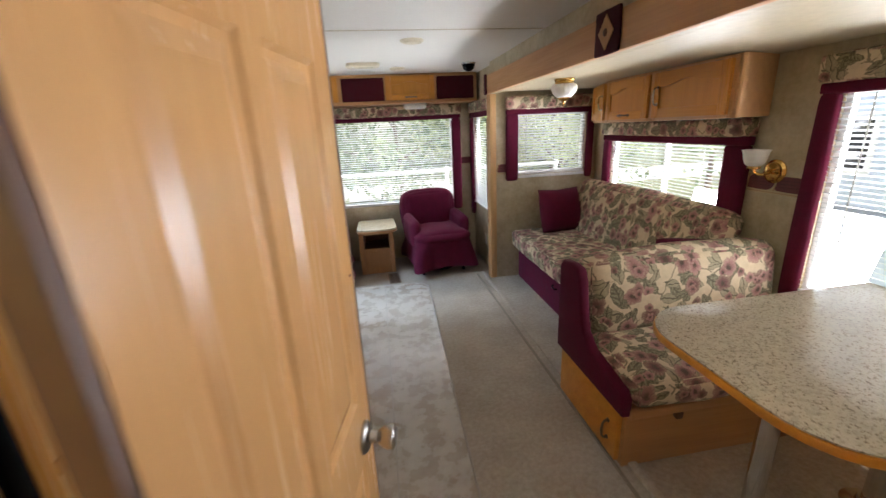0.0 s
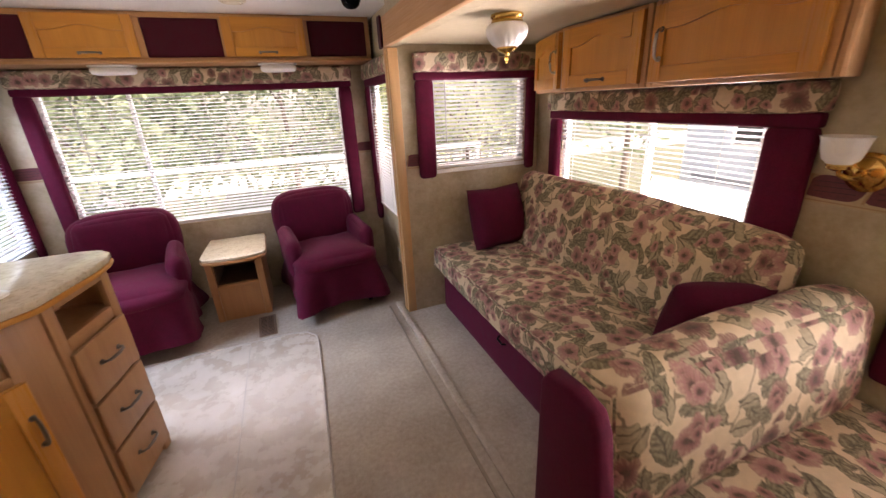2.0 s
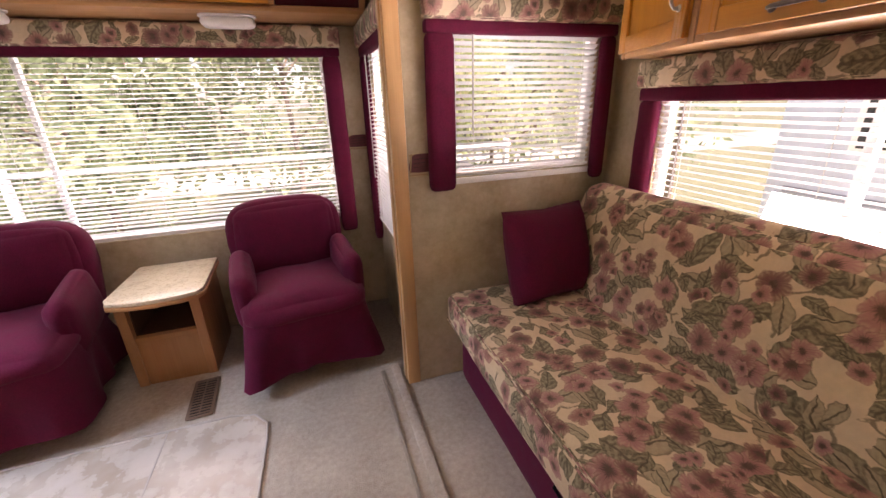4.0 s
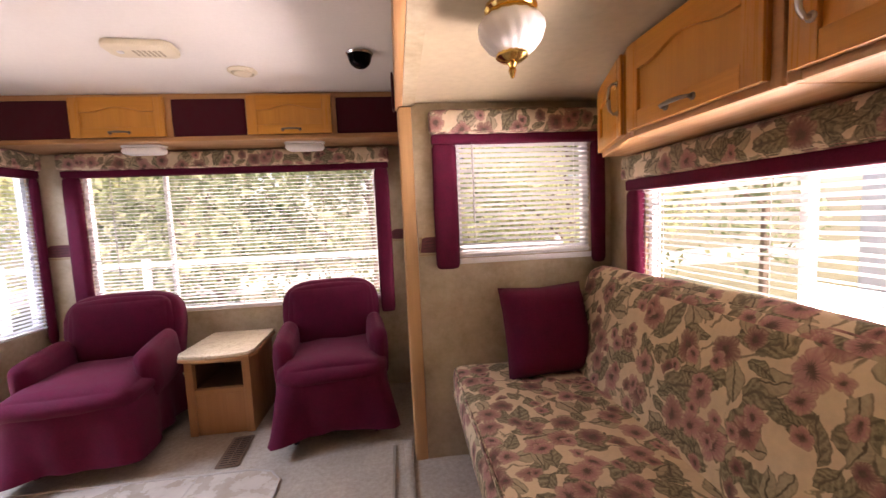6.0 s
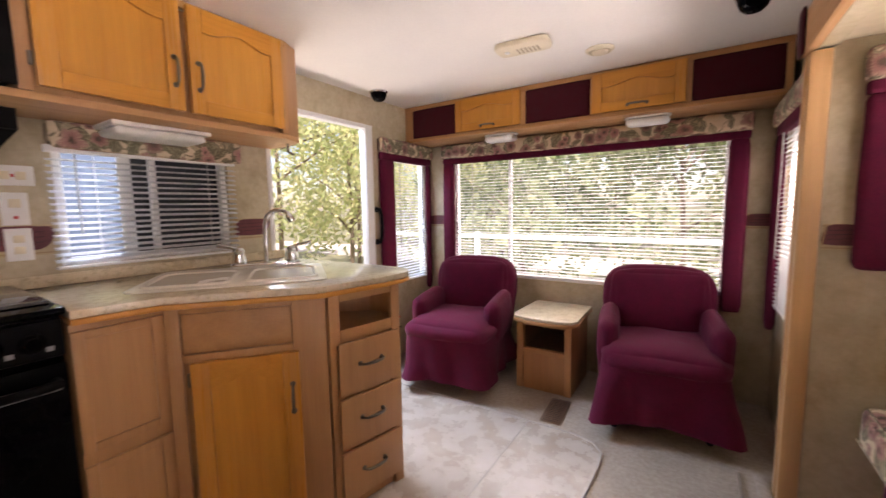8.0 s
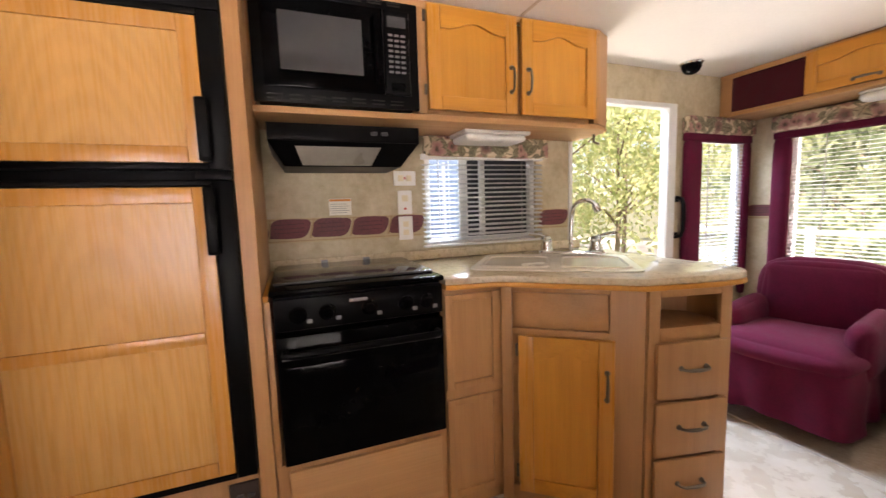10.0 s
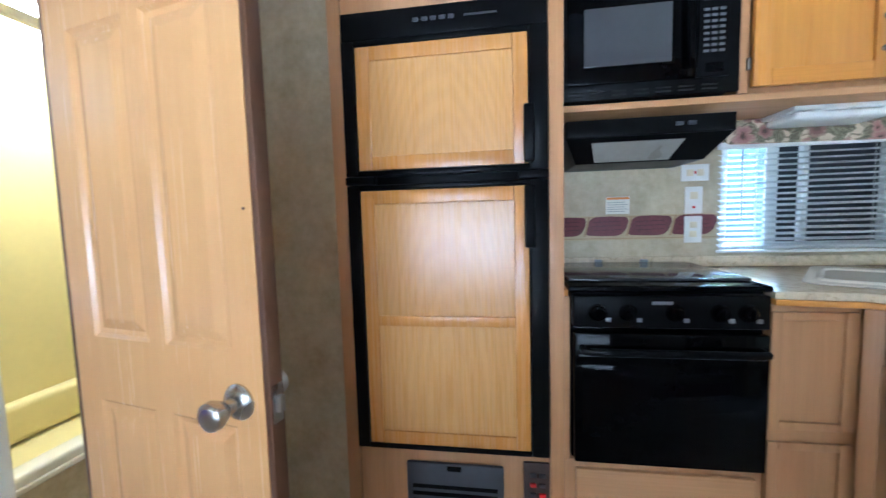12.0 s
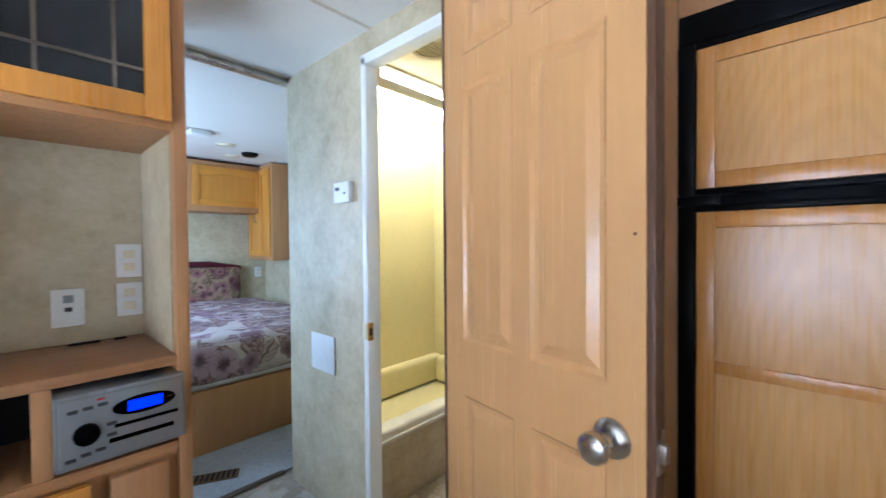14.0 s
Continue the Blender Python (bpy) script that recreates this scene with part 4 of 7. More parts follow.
def basin(bm, cx, cy, w, d, m, deep=0.012):
    """A raised lip with a shaded bowl inside: rings that step down."""
    steps = [(0, 0.0065), (0.006, 0.010), (0.014, 0.008), (0.02, -deep * 0.2), (0.028, -0.04)]
    loops = []
    for inset, z in steps:
        loops.append([bm.verts.new(m @ Vector((cx + x, cy + y, z))) for x, y in ring(w - 2 * inset, d - 2 * inset, 0.05)])
    for a, b in zip(loops, loops[1:]):
        for i in range(len(a)):
            bm.faces.new((a[i], a[(i + 1) % len(a)], b[(i + 1) % len(b)], b[i]))
    bm.faces.new(loops[-1])


outer = ring(0.66, 0.50, 0.05)
sbm = bmesh.new()
prism(outer, 0.0005, 0.006, 0.002, sm, sbm)
part("deck", sbm, SINKM, sink)
for cx, w in ((-0.155, 0.29), (0.165, 0.27)):
    b = bmesh.new()
    steps = [(0.0, 0.006), (0.004, 0.013), (0.012, 0.014), (0.018, 0.0075)]
    loops = [[b.verts.new(sm @ Vector((cx + x, -0.035 + y, z))) for x, y in ring(w - 2 * i, 0.34 - 2 * i, 0.05)] for i, z in steps]
    for a, c in zip(loops, loops[1:]):
        for i in range(len(a)):
            b.faces.new((a[i], a[(i + 1) % len(a)], c[(i + 1) % len(c)], c[i]))
    part("bowl_rim", b, SINKM, sink)
    # flat plate on the deck; its darker cream paints in the bowl's shade
    part("bowl", prism(ring(w - 0.04, 0.30, 0.045), 0.0065, 0.0075, 0, sm @ pose(cx, -0.035, 0)), plain("shaded bowl acrylic", (0.60, 0.54, 0.43), 0.25, vary=0.03, grain=0) if cx < 0 else bpy.data.materials["shaded bowl acrylic"], sink)
fa = thing("faucet", sm @ Vector((0.085, 0.215, 0.006)), "chrome gooseneck faucet with two lever handles", "faucet")
fm = sm @ pose(0.085, 0.215, 0.006) @ Matrix.Scale(1.15, 4)
part("base", prism(ring(0.27, 0.055, 0.026), 0.0005, 0.02, 0.006, fm), CHROME, fa)
arc = [(0, 0, 0.02), (0, 0, 0.10), (0.004, 0, 0.175)] + [(0.055 - 0.05 * math.cos(radians(a)), -0.012 * math.sin(radians(a / 2)), 0.18 + 0.05 * math.sin(radians(a))) for a in range(20, 140, 18)] + [(0.098, -0.014, 0.205)]
part("spout", tube([fm @ Vector(p) for p in arc], 0.0105, seg=12), CHROME, fa)
part("aerator", lathe([(0.014, 0), (0.016, 0.02), (0.012, 0.035)], fm @ pose(0.106, -0.014, 0.182, 0, -25)), CHROME, fa)
for s in (-1, 1):
    h = part("handle", lathe([(0.027, 0.018), (0.028, 0.03), (0.021, 0.055), (0.024, 0.07), (0.015, 0.082), (0, 0.085)], fm @ pose(s * 0.10, 0, 0), seg=16), CHROME, fa, "chrome lever handle")
    part("lever", tube([fm @ Vector(p) for p in ((s * 0.10, 0, 0.074), (s * 0.13, -0.006, 0.088), (s * 0.175, -0.01, 0.095))], [0.011, 0.009, 0.010]), CHROME, h)

# wall plates and papers on the kitchen wall
wk = lambda y, z: face(XL + 0.001, y, z, KF)
plate("outlet", wk(1.972, 1.218), 0.07, 0.115, "white phone and switch plate on the kitchen wall", [("switch", 0, 0.02, 0.03, 0.03, CREAM), ("lamp", 0.0, -0.03, 0.012, 0.010, RED)])
plate("outlet", wk(1.972, 1.092), 0.07, 0.115, "white wall outlet on the kitchen wall", SOCKET)
plate("outlet", wk(1.975, 1.335), 0.11, 0.07, "white wall outlet lying on the kitchen wall", [("socket", -0.02, 0, 0.026, 0.028, CREAM), ("socket", 0.02, 0, 0.026, 0.028, CREAM), ("button", 0.0, 0.0, 0.008, 0.012, RED)])
st = thing("warning_label", (XL, 1.66, 1.20), "white paper label with an orange heading and fine print", "label")
part("sheet", box((-0.05, -0.002, -0.038), (0.05, 0, 0.038), 0, wk(1.662, 1.205)), plain("label paper", (0.74, 0.72, 0.64), 0.7, vary=0.03), st, smooth=0)
part("heading", box((-0.048, -0.0028, 0.026), (0.048, -0.002, 0.036), 0, wk(1.662, 1.205)), plain("orange print", (0.65, 0.24, 0.05), 0.7), st, smooth=0)
for i in range(5):
    part("line", box((-0.044, -0.0028, -0.028 + 0.01 * i), (0.03 + 0.012 * (i % 2), -0.002, -0.0255 + 0.01 * i), 0, wk(1.662, 1.205)), plain("grey print", (0.3, 0.3, 0.3), 0.7) if i == 0 else bpy.data.materials["grey print"], st, smooth=0)
ul = thing("cabinet_light", (-1.2, 2.35, 1.50), "white under-cabinet light with a frosted lens", "lamp")
part("base", box((-1.26, 2.20, 1.522), (-1.06, 2.55, 1.539), 0.004), WHITE, ul)
part("lens", cushion((-1.245, 2.215, 1.492), (-1.075, 2.535, 1.524), 0.015, 0.004, 6, 0), OPAL, ul, "frosted ribbed lens")
part("spout_hook", tube([(-1.06, 2.93, 1.539), (-1.06, 2.93, 1.50), (-1.04, 2.95, 1.485)], 0.007), PEWTER, uc, "dark towel bar bracket")


SWAG_LINE = plain("dark plum print", (0.06, 0.012, 0.018), 0.6)
CORD = plain("brown cord print", (0.36, 0.24, 0.12), 0.6)


def border(name, m, length, z0=1.05, z1=1.16, step=0.175):
    """A wallpaper border: tan strip, plum twisted swags with cord between."""
    ob = thing(name, m @ Vector((0, 0, z0)), "wallpaper border with plum swags on tan", "wall border", kind="structure")
    part("strip", box((0, -0.0015, z0), (length, 0, z1), 0, m), TAN_BAND, ob, smooth=0)
    n = max(1, int(length / step + 0.5))
    w = length / n
    zc, hh = (z0 + z1) / 2 + 0.008, (z1 - z0) * 0.40
    for i in range(n):
        pts = []
        for k in range(20):
            a = 2 * math.pi * k / 20
            c, s = math.cos(a), math.sin(a)
            pts.append((w * (i + 0.5) + 0.475 * w * math.copysign(abs(c) ** 0.32, c) + 0.11 * w * s, zc + hh * (math.copysign(abs(s) ** 0.85, s) - 0.10 * c)))
        part("swag", flat(pts, -0.003, -0.0015, m, bmesh.new()), PLUM_BAND, ob)
        for k in (-1, 0, 1):
            zz = zc + k * hh * 0.42
            part("stripe", flat([(w * (i + 0.16), zz - 0.0012), (w * (i + 0.84), zz + 0.002), (w * (i + 0.84), zz + 0.0045), (w * (i + 0.16), zz + 0.0012)], -0.0036, -0.003, m, bmesh.new()), SWAG_LINE, ob, smooth=0)
        x = w * i + 0.004
        part("cord", flat([(x - 0.012, zc - hh), (x - 0.004, zc - hh), (x + 0.016, zc + hh), (x + 0.008, zc + hh)] if i else [(0.001, zc - hh), (0.006, zc - hh), (0.016, zc + hh), (0.008, zc + hh)], -0.0038, -0.0015, m, bmesh.new()), CORD, ob, smooth=0)
    for a, b in ((z0 + 0.006, z0 + 0.010), (z1 - 0.009, z1 - 0.005)):
        part("line", box((0, -0.0022, a), (length, -0.0015, b), 0, m), CORD, ob, smooth=0)
    return ob


border("wall_border", face(XL, 1.346, 0, KF), 0.72)
border("wall_border", face(XL, 2.745, 0, KF), 0.205)
border("wall_border", face(1.11, YS1, 0), 0.11, 1.025, 1.12)
border("wall_border", face(XS, 1.92, 0, -90), 0.33, 1.045, 1.145)
border("wall_border", face(-1.285, YB, 0), 0.20, 1.04, 1.14)
border("wall_border", face(0.955, YB, 0), 0.16, 1.05, 1.14)
plate("outlet", face(XR, 4.02, 0.28, -90), 0.07, 0.115, "white wall outlet low on the side wall", SOCKET)


# ---- windows, blinds and their fabric surrounds ----
def window(name, m, w, h, mull=(), tint=PANE):
    """A white slider window in its opening, local origin at the lower left corner."""
    ob = thing(name, m.translation, "white-framed trailer window", "window", kind="structure")
    b = 0.03
    bm = box((0, 0.012, 0), (w, 0.048, b), 0.003, m)
    box((0, 0.012, h - b), (w, 0.048, h), 0.003, m, bm)
    box((0, 0.012, b), (b, 0.048, h - b), 0.003, m, bm)
    box((w - b, 0.012, b), (w, 0.048, h - b), 0.003, m, bm)
    part("window_frame", bm, WHITE_PAINT, ob)
    xs = [b, *mull, w - b]
    for q in mull:
        part("mullion", box((q - 0.012, 0.014, b), (q + 0.012, 0.046, h - b), 0.003, m), WHITE_PAINT, ob)
    for a, c in zip(xs, xs[1:]):
        p = part("pane", box((a + (0.012 if a != b else 0), 0.028, b), (c - (0.012 if c != w - b else 0), 0.031, h - b), 0, m), tint, ob, smooth=0)
        p.visible_shadow = False
    return ob


def blind(m, w, h, tilt=14.0, pitch=0.0235, cords=(), lean=0.0, group="", y=-0.012):
    """A horizontal mini blind, local origin at the lower left corner."""
    ob = thing("window_blind", m.translation, "white horizontal mini blind, lowered with open slats", "blind", group)
    part("headrail", box((0.004, y - 0.013, h - 0.026), (w - 0.004, y + 0.013, h), 0.003, m), WHITE, ob)
    part("bottom_rail", box((0.006, y - 0.011, 0.0), (w - 0.006, y + 0.011, 0.012), 0.004, m), WHITE, ob)
    n = int((h - 0.045) / pitch)
    bm = bmesh.new()
    c, s = math.cos(radians(tilt)), math.sin(radians(tilt))
    rows = []
    for x in (0.006, w - 0.006):
        top, low = [], []
        for k in range(4):
            q = -0.0115 + 0.023 * k / 3
            bow = 0.0016 * (1 - (q / 0.0115) ** 2)
            yy, zz = q * c - bow * s, q * s + bow * c
            top.append(bm.verts.new((x, yy, zz + 0.0004)))
            low.append(bm.verts.new((x, yy, zz - 0.0004)))
        rows.append(top + low[::-1])
    a, b = rows
    for k in range(8):
        bm.faces.new((a[k], a[(k + 1) % 8], b[(k + 1) % 8], b[k]))
    bm.faces.new(a)
    bm.faces.new(b)
    me = mesh_of("slat", bm, SLAT, 0.9)
    inv = Matrix.Translation(-BASE[ob])
    for i in range(n):
        sl = new("slat", me)
        sl.parent = ob
        sl.matrix_basis = inv @ m @ pose(0, y, 0.02 + pitch * (i + 0.5) + 0.0012 * noise.noise(Vector((i * 1.7, w * 9, h))), random.uniform(-2.5, 2.5), lean + random.uniform(-0.12, 0.12), 0)
    for q in cords:
        part("cord", tube([m @ Vector((q * w, y - 0.013, 0.01)), m @ Vector((q * w, y - 0.013, h - 0.02))], 0.0014, seg=5), WHITE, ob)
    part("wand", tube([m @ Vector((0.09 * w + 0.02, y - 0.022, h - 0.03)), m @ Vector((0.09 * w + 0.02, y - 0.024, h * 0.28))], 0.0035, seg=6), plain("clear wand", (0.5, 0.5, 0.48), 0.2) if "clear wand" not in bpy.data.materials else bpy.data.materials["clear wand"], ob)
    return ob


def surround(m, x0, x1, zt, zv, zb, ll, lr, low_l, low_r, depth=0.055):
    """Floral valance, burgundy band and two padded burgundy side panels round a window."""
    ob = thing("window_valance", m @ Vector(((x0 + x1) / 2, 0, zv)), "padded window surround with floral valance and burgundy sides", "valance", "window surrounds")
    part("valance", cushion((x0 - 0.008, -depth - 0.018, zv), (x1 + 0.008, -0.001, zt), 0.018, 0.004, 8, 0.004, m), FLORAL_V, ob, "cream floral tapestry valance")
    part("band", cushion((x0, -depth, zb), (x1, -0.001, zv + 0.004), 0.012, 0.002, 6, 0.002, m), BURG, ob, "burgundy padded band")
    for a, b, z in ((x0, x0 + ll, low_l), (x1 - lr, x1, low_r)):
        if b - a > 0.01:
            part("side_panel", cushion((a, -depth, z), (b, -0.001, zb + 0.004), 0.02, 0.003, 7, 0.003, m), BURG, ob, "burgundy padded side panel")
    return ob


def lw_face(y, z):
    return face(XL, y, z, KF)


def rw_face(x, y, z):
    return face(x, y, z, -90)


window("window_1", face(BW[0], YB, BW[2]), BW[1] - BW[0], BW[3] - BW[2], (0.50,))
blind(face(BW[0] + 0.004, YB, BW[2] + 0.02), BW[1] - BW[0] - 0.008, BW[3] - BW[2] - 0.03, 17, cords=(0.2, 0.5, 0.8))
surround(face(0, YB, 0), -1.105, 0.965, 1.715, 1.607, 1.563, 0.098, 0.098, 0.545, 0.555)
window("window_2", lw_face(LW[0], LW[2]), LW[1] - LW[0], LW[3] - LW[2])
blind(lw_face(LW[0] + 0.004, LW[2] + 0.01), LW[1] - LW[0] - 0.008, LW[3] - LW[2] - 0.02, 16, cords=(0.25, 0.75))
surround(lw_face(0, 0), 3.86, 4.50, 1.725, 1.618, 1.565, 0.15, 0.05, 0.49, 0.50, 0.045)
window("window_3", rw_face(XR, RW[1], RW[2]), RW[1] - RW[0], RW[3] - RW[2])
blind(rw_face(XR, RW[1] - 0.004, RW[2] + 0.01), RW[1] - RW[0] - 0.008, RW[3] - RW[2] - 0.02, 16, cords=(0.25, 0.75))
surround(rw_face(XR, 0, 0), -4.49, -3.70, 1.715, 1.61, 1.56, 0.08, 0.09, 0.49, 0.49, 0.05)
window("window_4", face(EW[0], YS1, EW[2]), EW[1] - EW[0], EW[3] - EW[2])
blind(face(EW[0] + 0.004, YS1, EW[2] + 0.01), EW[1] - EW[0] - 0.008, EW[3] - EW[2] - 0.015, -34, cords=(0.13, 0.87), lean=0.4)
surround(face(0, YS1, 0), 1.19, 2.04, 1.705, 1.595, 1.55, 0.112, 0.065, 0.965, 0.957, 0.05)
solid("window_sill", box((EW[0] - 0.01, YS1 - 0.012, EW[2] - 0.03), (EW[1] + 0.01, YS1 - 0.001, EW[2] - 0.004), 0.003), WHITE_PAINT, "white lower edge of the slide-out end window", "trim", "structure")
window("window_5", rw_face(XS, SW[1], SW[2]), SW[1] - SW[0], SW[3] - SW[2], (0.66,))
blind(rw_face(XS, SW[1] - 0.004, SW[2] + 0.01), SW[1] - SW[0] - 0.008, SW[3] - SW[2] - 0.015, -28, cords=(0.12, 0.5, 0.88))
surround(rw_face(XS, 0, 0), -3.365, -1.91, 1.443, 1.34, 1.29, 0.085, 0.16, 0.70, 0.70, 0.05)
window("window_6", rw_face(XS, DW[1], DW[2]), DW[1] - DW[0], DW[3] - DW[2], (0.7,))
blind(rw_face(XS, DW[1] - 0.004, DW[2] + 0.01), DW[1] - DW[0] - 0.008, DW[3] - DW[2] - 0.015, -24, cords=(0.1, 0.5, 0.9))
surround(rw_face(XS, 0, 0), -1.60, -0.12, 1.70, 1.577, 1.53, 0.085, 0.085, 0.52, 0.52, 0.05)
window("window_7", lw_face(KW[0], KW[2]), KW[1] - KW[0], KW[3] - KW[2], (0.33,))
blind(lw_face(2.05, 0.99), 0.705, 0.46, 24, cords=(0.2, 0.8), lean=-0.3, y=-0.03)
vk = thing("window_valance", (XL, 2.47, 1.45), "short floral tapestry valance over the kitchen window", "valance", "window surrounds")
part("valance", cushion((2.07, -0.05, 1.435), (2.785, -0.001, 1.54), 0.014, 0.003, 8, 0.004, lw_face(0, 0)), FLORAL_V, vk)

# entry door: white frame, grab handle, door leaf folded back outside
ed = thing("door_entry", (XL, 3.43, 0), "open entry doorway with a white metal frame", "door", kind="structure")
for lo, hi in (((2.955, -0.008, 0.0), (2.98, 0.055, 1.80)), ((3.735, -0.008, 0.0), (3.805, 0.055, 1.80)), ((2.98, -0.008, 1.77), (3.735, 0.055, 1.80))):
    part("door_frame", box(lo, hi, 0.004, lw_face(0, 0)), WHITE_PAINT, ed)
leaf = thing("door_leaf", (XL - 0.12, 2.7, -0.1), "entry door leaf swung back against the outside wall", "door")
part("panel", box((XL - 0.15, 2.33, -0.02), (XL - 0.11, 2.95, 1.80), 0.01), plain("dark door skin", (0.035, 0.04, 0.05), 0.4), leaf)
part("frame", box((XL - 0.112, 2.31, -0.03), (XL - 0.10, 2.36, 1.81), 0.004), WHITE_PAINT, leaf)
gh = thing("grab_handle", (XL, 3.85, 0.95), "black grab handle beside the entry door", "handle")
part("grip", tube([lw_face(3.825, 0.945) @ Vector(p) for p in ((0, 0, 0), (0, -0.04, 0.01), (0, -0.055, 0.05), (0, -0.06, 0.13), (0, -0.055, 0.21), (0, -0.04, 0.25), (0, 0, 0.26))], 0.013, seg=10), BLACK_M, gh)
for q in (0.935, 1.175):
    part("foot", box((3.808, -0.01, q), (3.845, 0, q + 0.04), 0.004, lw_face(0, 0)), BLACK_M, gh)


# ---- rear lounge ----
def swivel_chair(at, turn, label, reach=0.0):
    m = pose(*at, 0, 0, turn)
    ob = thing("armchair", at, label, "armchair", "pair of armchairs")
    base = lathe([(0.20, 0.0), (0.20, 0.012), (0.05, 0.03), (0.04, 0.16), (0.0, 0.16)], m, seg=20)
    part("swivel_base", base, BLACK_M, ob, "black metal swivel base")
    for sx, sy in ((-0.22, -0.26), (0.22, -0.26), (-0.22, 0.2), (0.22, 0.2)):
        part("foot", lathe([(0.016, 0.0), (0.02, 0.012), (0.012, 0.03), (0.012, 0.09), (0, 0.09)], m @ pose(sx, sy, 0), seg=10), BLACK_M, ob)
    # skirt: gathered cloth that widens to its hem
    bm = bmesh.new()
    loops = []
    n = 72
    for i in range(11):
        t = i / 10
        loop = []
        for k in range(n):
            a = 2 * math.pi * (k + 0.5) / n
            cx, sy = math.cos(a), math.sin(a)
            p = 5.5 + 3.0 * t
            rad = 1 / ((abs(cx) ** p + abs(sy) ** p) ** (1 / p))
            corner = max(0.0, rad - 1.0)
            w = 0.292 + 0.010 * t + 0.12 * corner * t
            d0 = 0.338 + 0.008 * t + 0.10 * corner * t
            fold = 0.020 * t * t * math.sin(a * 9 + 1.5 * math.sin(a * 3) + at[0] * 7) + 0.055 * t * noise.noise(Vector((cx * 2.4, sy * 2.4, t * 1.3 + at[0])))
            zz = 0.418 - 0.323 * t + 0.012 * t * noise.noise(Vector((cx * 3, sy * 3, 4 + at[0]))) - 0.06 * t * corner
            loop.append(bm.verts.new(m @ Vector((cx * rad * (w + fold), -0.045 + sy * rad * (d0 + fold) - (reach * (1 - sy) / 2), zz))))
        loops.append(loop)
    for a, b in zip(loops, loops[1:]):
        for k in range(n):
            bm.faces.new((a[k], a[(k + 1) % n], b[(k + 1) % n], b[k]))
    bm.faces.new(loops[0])
    part("skirt", bm, BURG, ob, "gathered burgundy skirt", 1.2)
    part("seat", cushion((-0.283, -0.372 - reach, 0.335), (0.28, 0.16, 0.455), 0.07, 0.03, 11, 0.01, m, seed=at[0]), BURG, ob, "plump burgundy seat", 1.5)
    bk = bmesh.new()
    outline = [(-0.285, 0.28), (0.285, 0.28)]
    for i in range(17):
        a = radians(180 * i / 16)
        c, s = math.cos(a), math.sin(a)
        outline.append((0.318 * math.copysign(abs(c) ** 0.55, c), 0.60 + 0.235 * abs(s) ** 0.6))
    lean = m @ pose(0, 0.16, 0, -7)
    tmp = flat(outline, -0.02, 0.15, lean, bmesh.new(), 0.045)
    bmesh.ops.subdivide_edges(tmp, edges=[e for e in tmp.edges if e.calc_length() > 0.1], cuts=4)
    part("backrest", tmp, BURG, ob, "rounded burgundy back", 1.0)
    part("back_pad", cushion((-0.255, -0.052, 0.40), (0.255, 0.03, 0.79), 0.10, 0.022, 11, 0.006, lean), BURG, ob, smooth=1.5)
    for s in (-1, 1):
        x0, x1 = sorted((s * 0.215, s * 0.315))
        part("arm", cushion((x0, -0.21, 0.30), (x1, 0.22, 0.585), 0.05, 0.012, 9, 0.008, m @ pose(0, 0, 0, 4)), BURG, ob, "padded burgundy arm", 1.5)
    return ob


swivel_chair((0.575, 4.125, 0), 8, "burgundy slipcovered swivel armchair beside the oak end table")
swivel_chair((-0.675, 4.06, 0), 10, "burgundy slipcovered swivel armchair turned towards the room", 0.05)

et = thing("end_table", (-0.05, 4.16, 0), "small oak end table with a laminate top and open cubby", "end table")
ek = face(-0.25, 4.02, 0)
part("top", prism([(-0.25, 4.42), (-0.262, 4.0), (-0.24, 3.955), (-0.15, 3.928), (-0.05, 3.918), (0.06, 3.928), (0.13, 3.955), (0.152, 4.0), (0.14, 4.42)], 0.488, 0.508, 0.006), COUNTER, et, "speckled laminate top")
part("edge", prism([(-0.253, 4.42), (-0.265, 4.0), (-0.243, 3.952), (-0.15, 3.925), (-0.05, 3.915), (0.06, 3.925), (0.133, 3.952), (0.155, 4.0), (0.143, 4.42)], 0.466, 0.4875, 0.007), FRAME_X, et, "light oak edge")
part("side_panel", box((0, 0.0, 0), (0.045, 0.42, 0.465), 0.004, ek), FRAME, et)
part("side_panel", box((0.315, 0.0, 0), (0.36, 0.42, 0.465), 0.004, ek), FRAME, et)
part("back_panel", box((0.046, 0.40, 0), (0.314, 0.42, 0.465), 0, ek), FRAME, et)
# brown boards added so that the deep cubby looks dark, as in shade
part("lining", box((0.047, 0.385, 0.276), (0.313, 0.399, 0.429), 0, ek), EDGE_BROWN, et, "dark brown boards that paint shade into the cubby")
for q in (0.046, 0.309):
    part("lining", box((q, 0.032, 0.276), (q + 0.005, 0.384, 0.429), 0, ek), EDGE_BROWN, et, "dark brown boards that paint shade into the cubby")
part("lining", box((0.052, 0.032, 0.276), (0.308, 0.384, 0.279), 0, ek), EDGE_BROWN, et, "dark brown boards that paint shade into the cubby")
part("shelf", box((0.046, 0.002, 0.245), (0.314, 0.399, 0.275), 0.003, ek), FRAME_X, et)
part("rail", box((0.046, 0.002, 0.43), (0.314, 0.03, 0.465), 0.003, ek), FRAME_X, et)
part("front_panel", box((0.046, 0.008, 0.0), (0.314, 0.03, 0.244), 0.003, ek), FRAME, et)

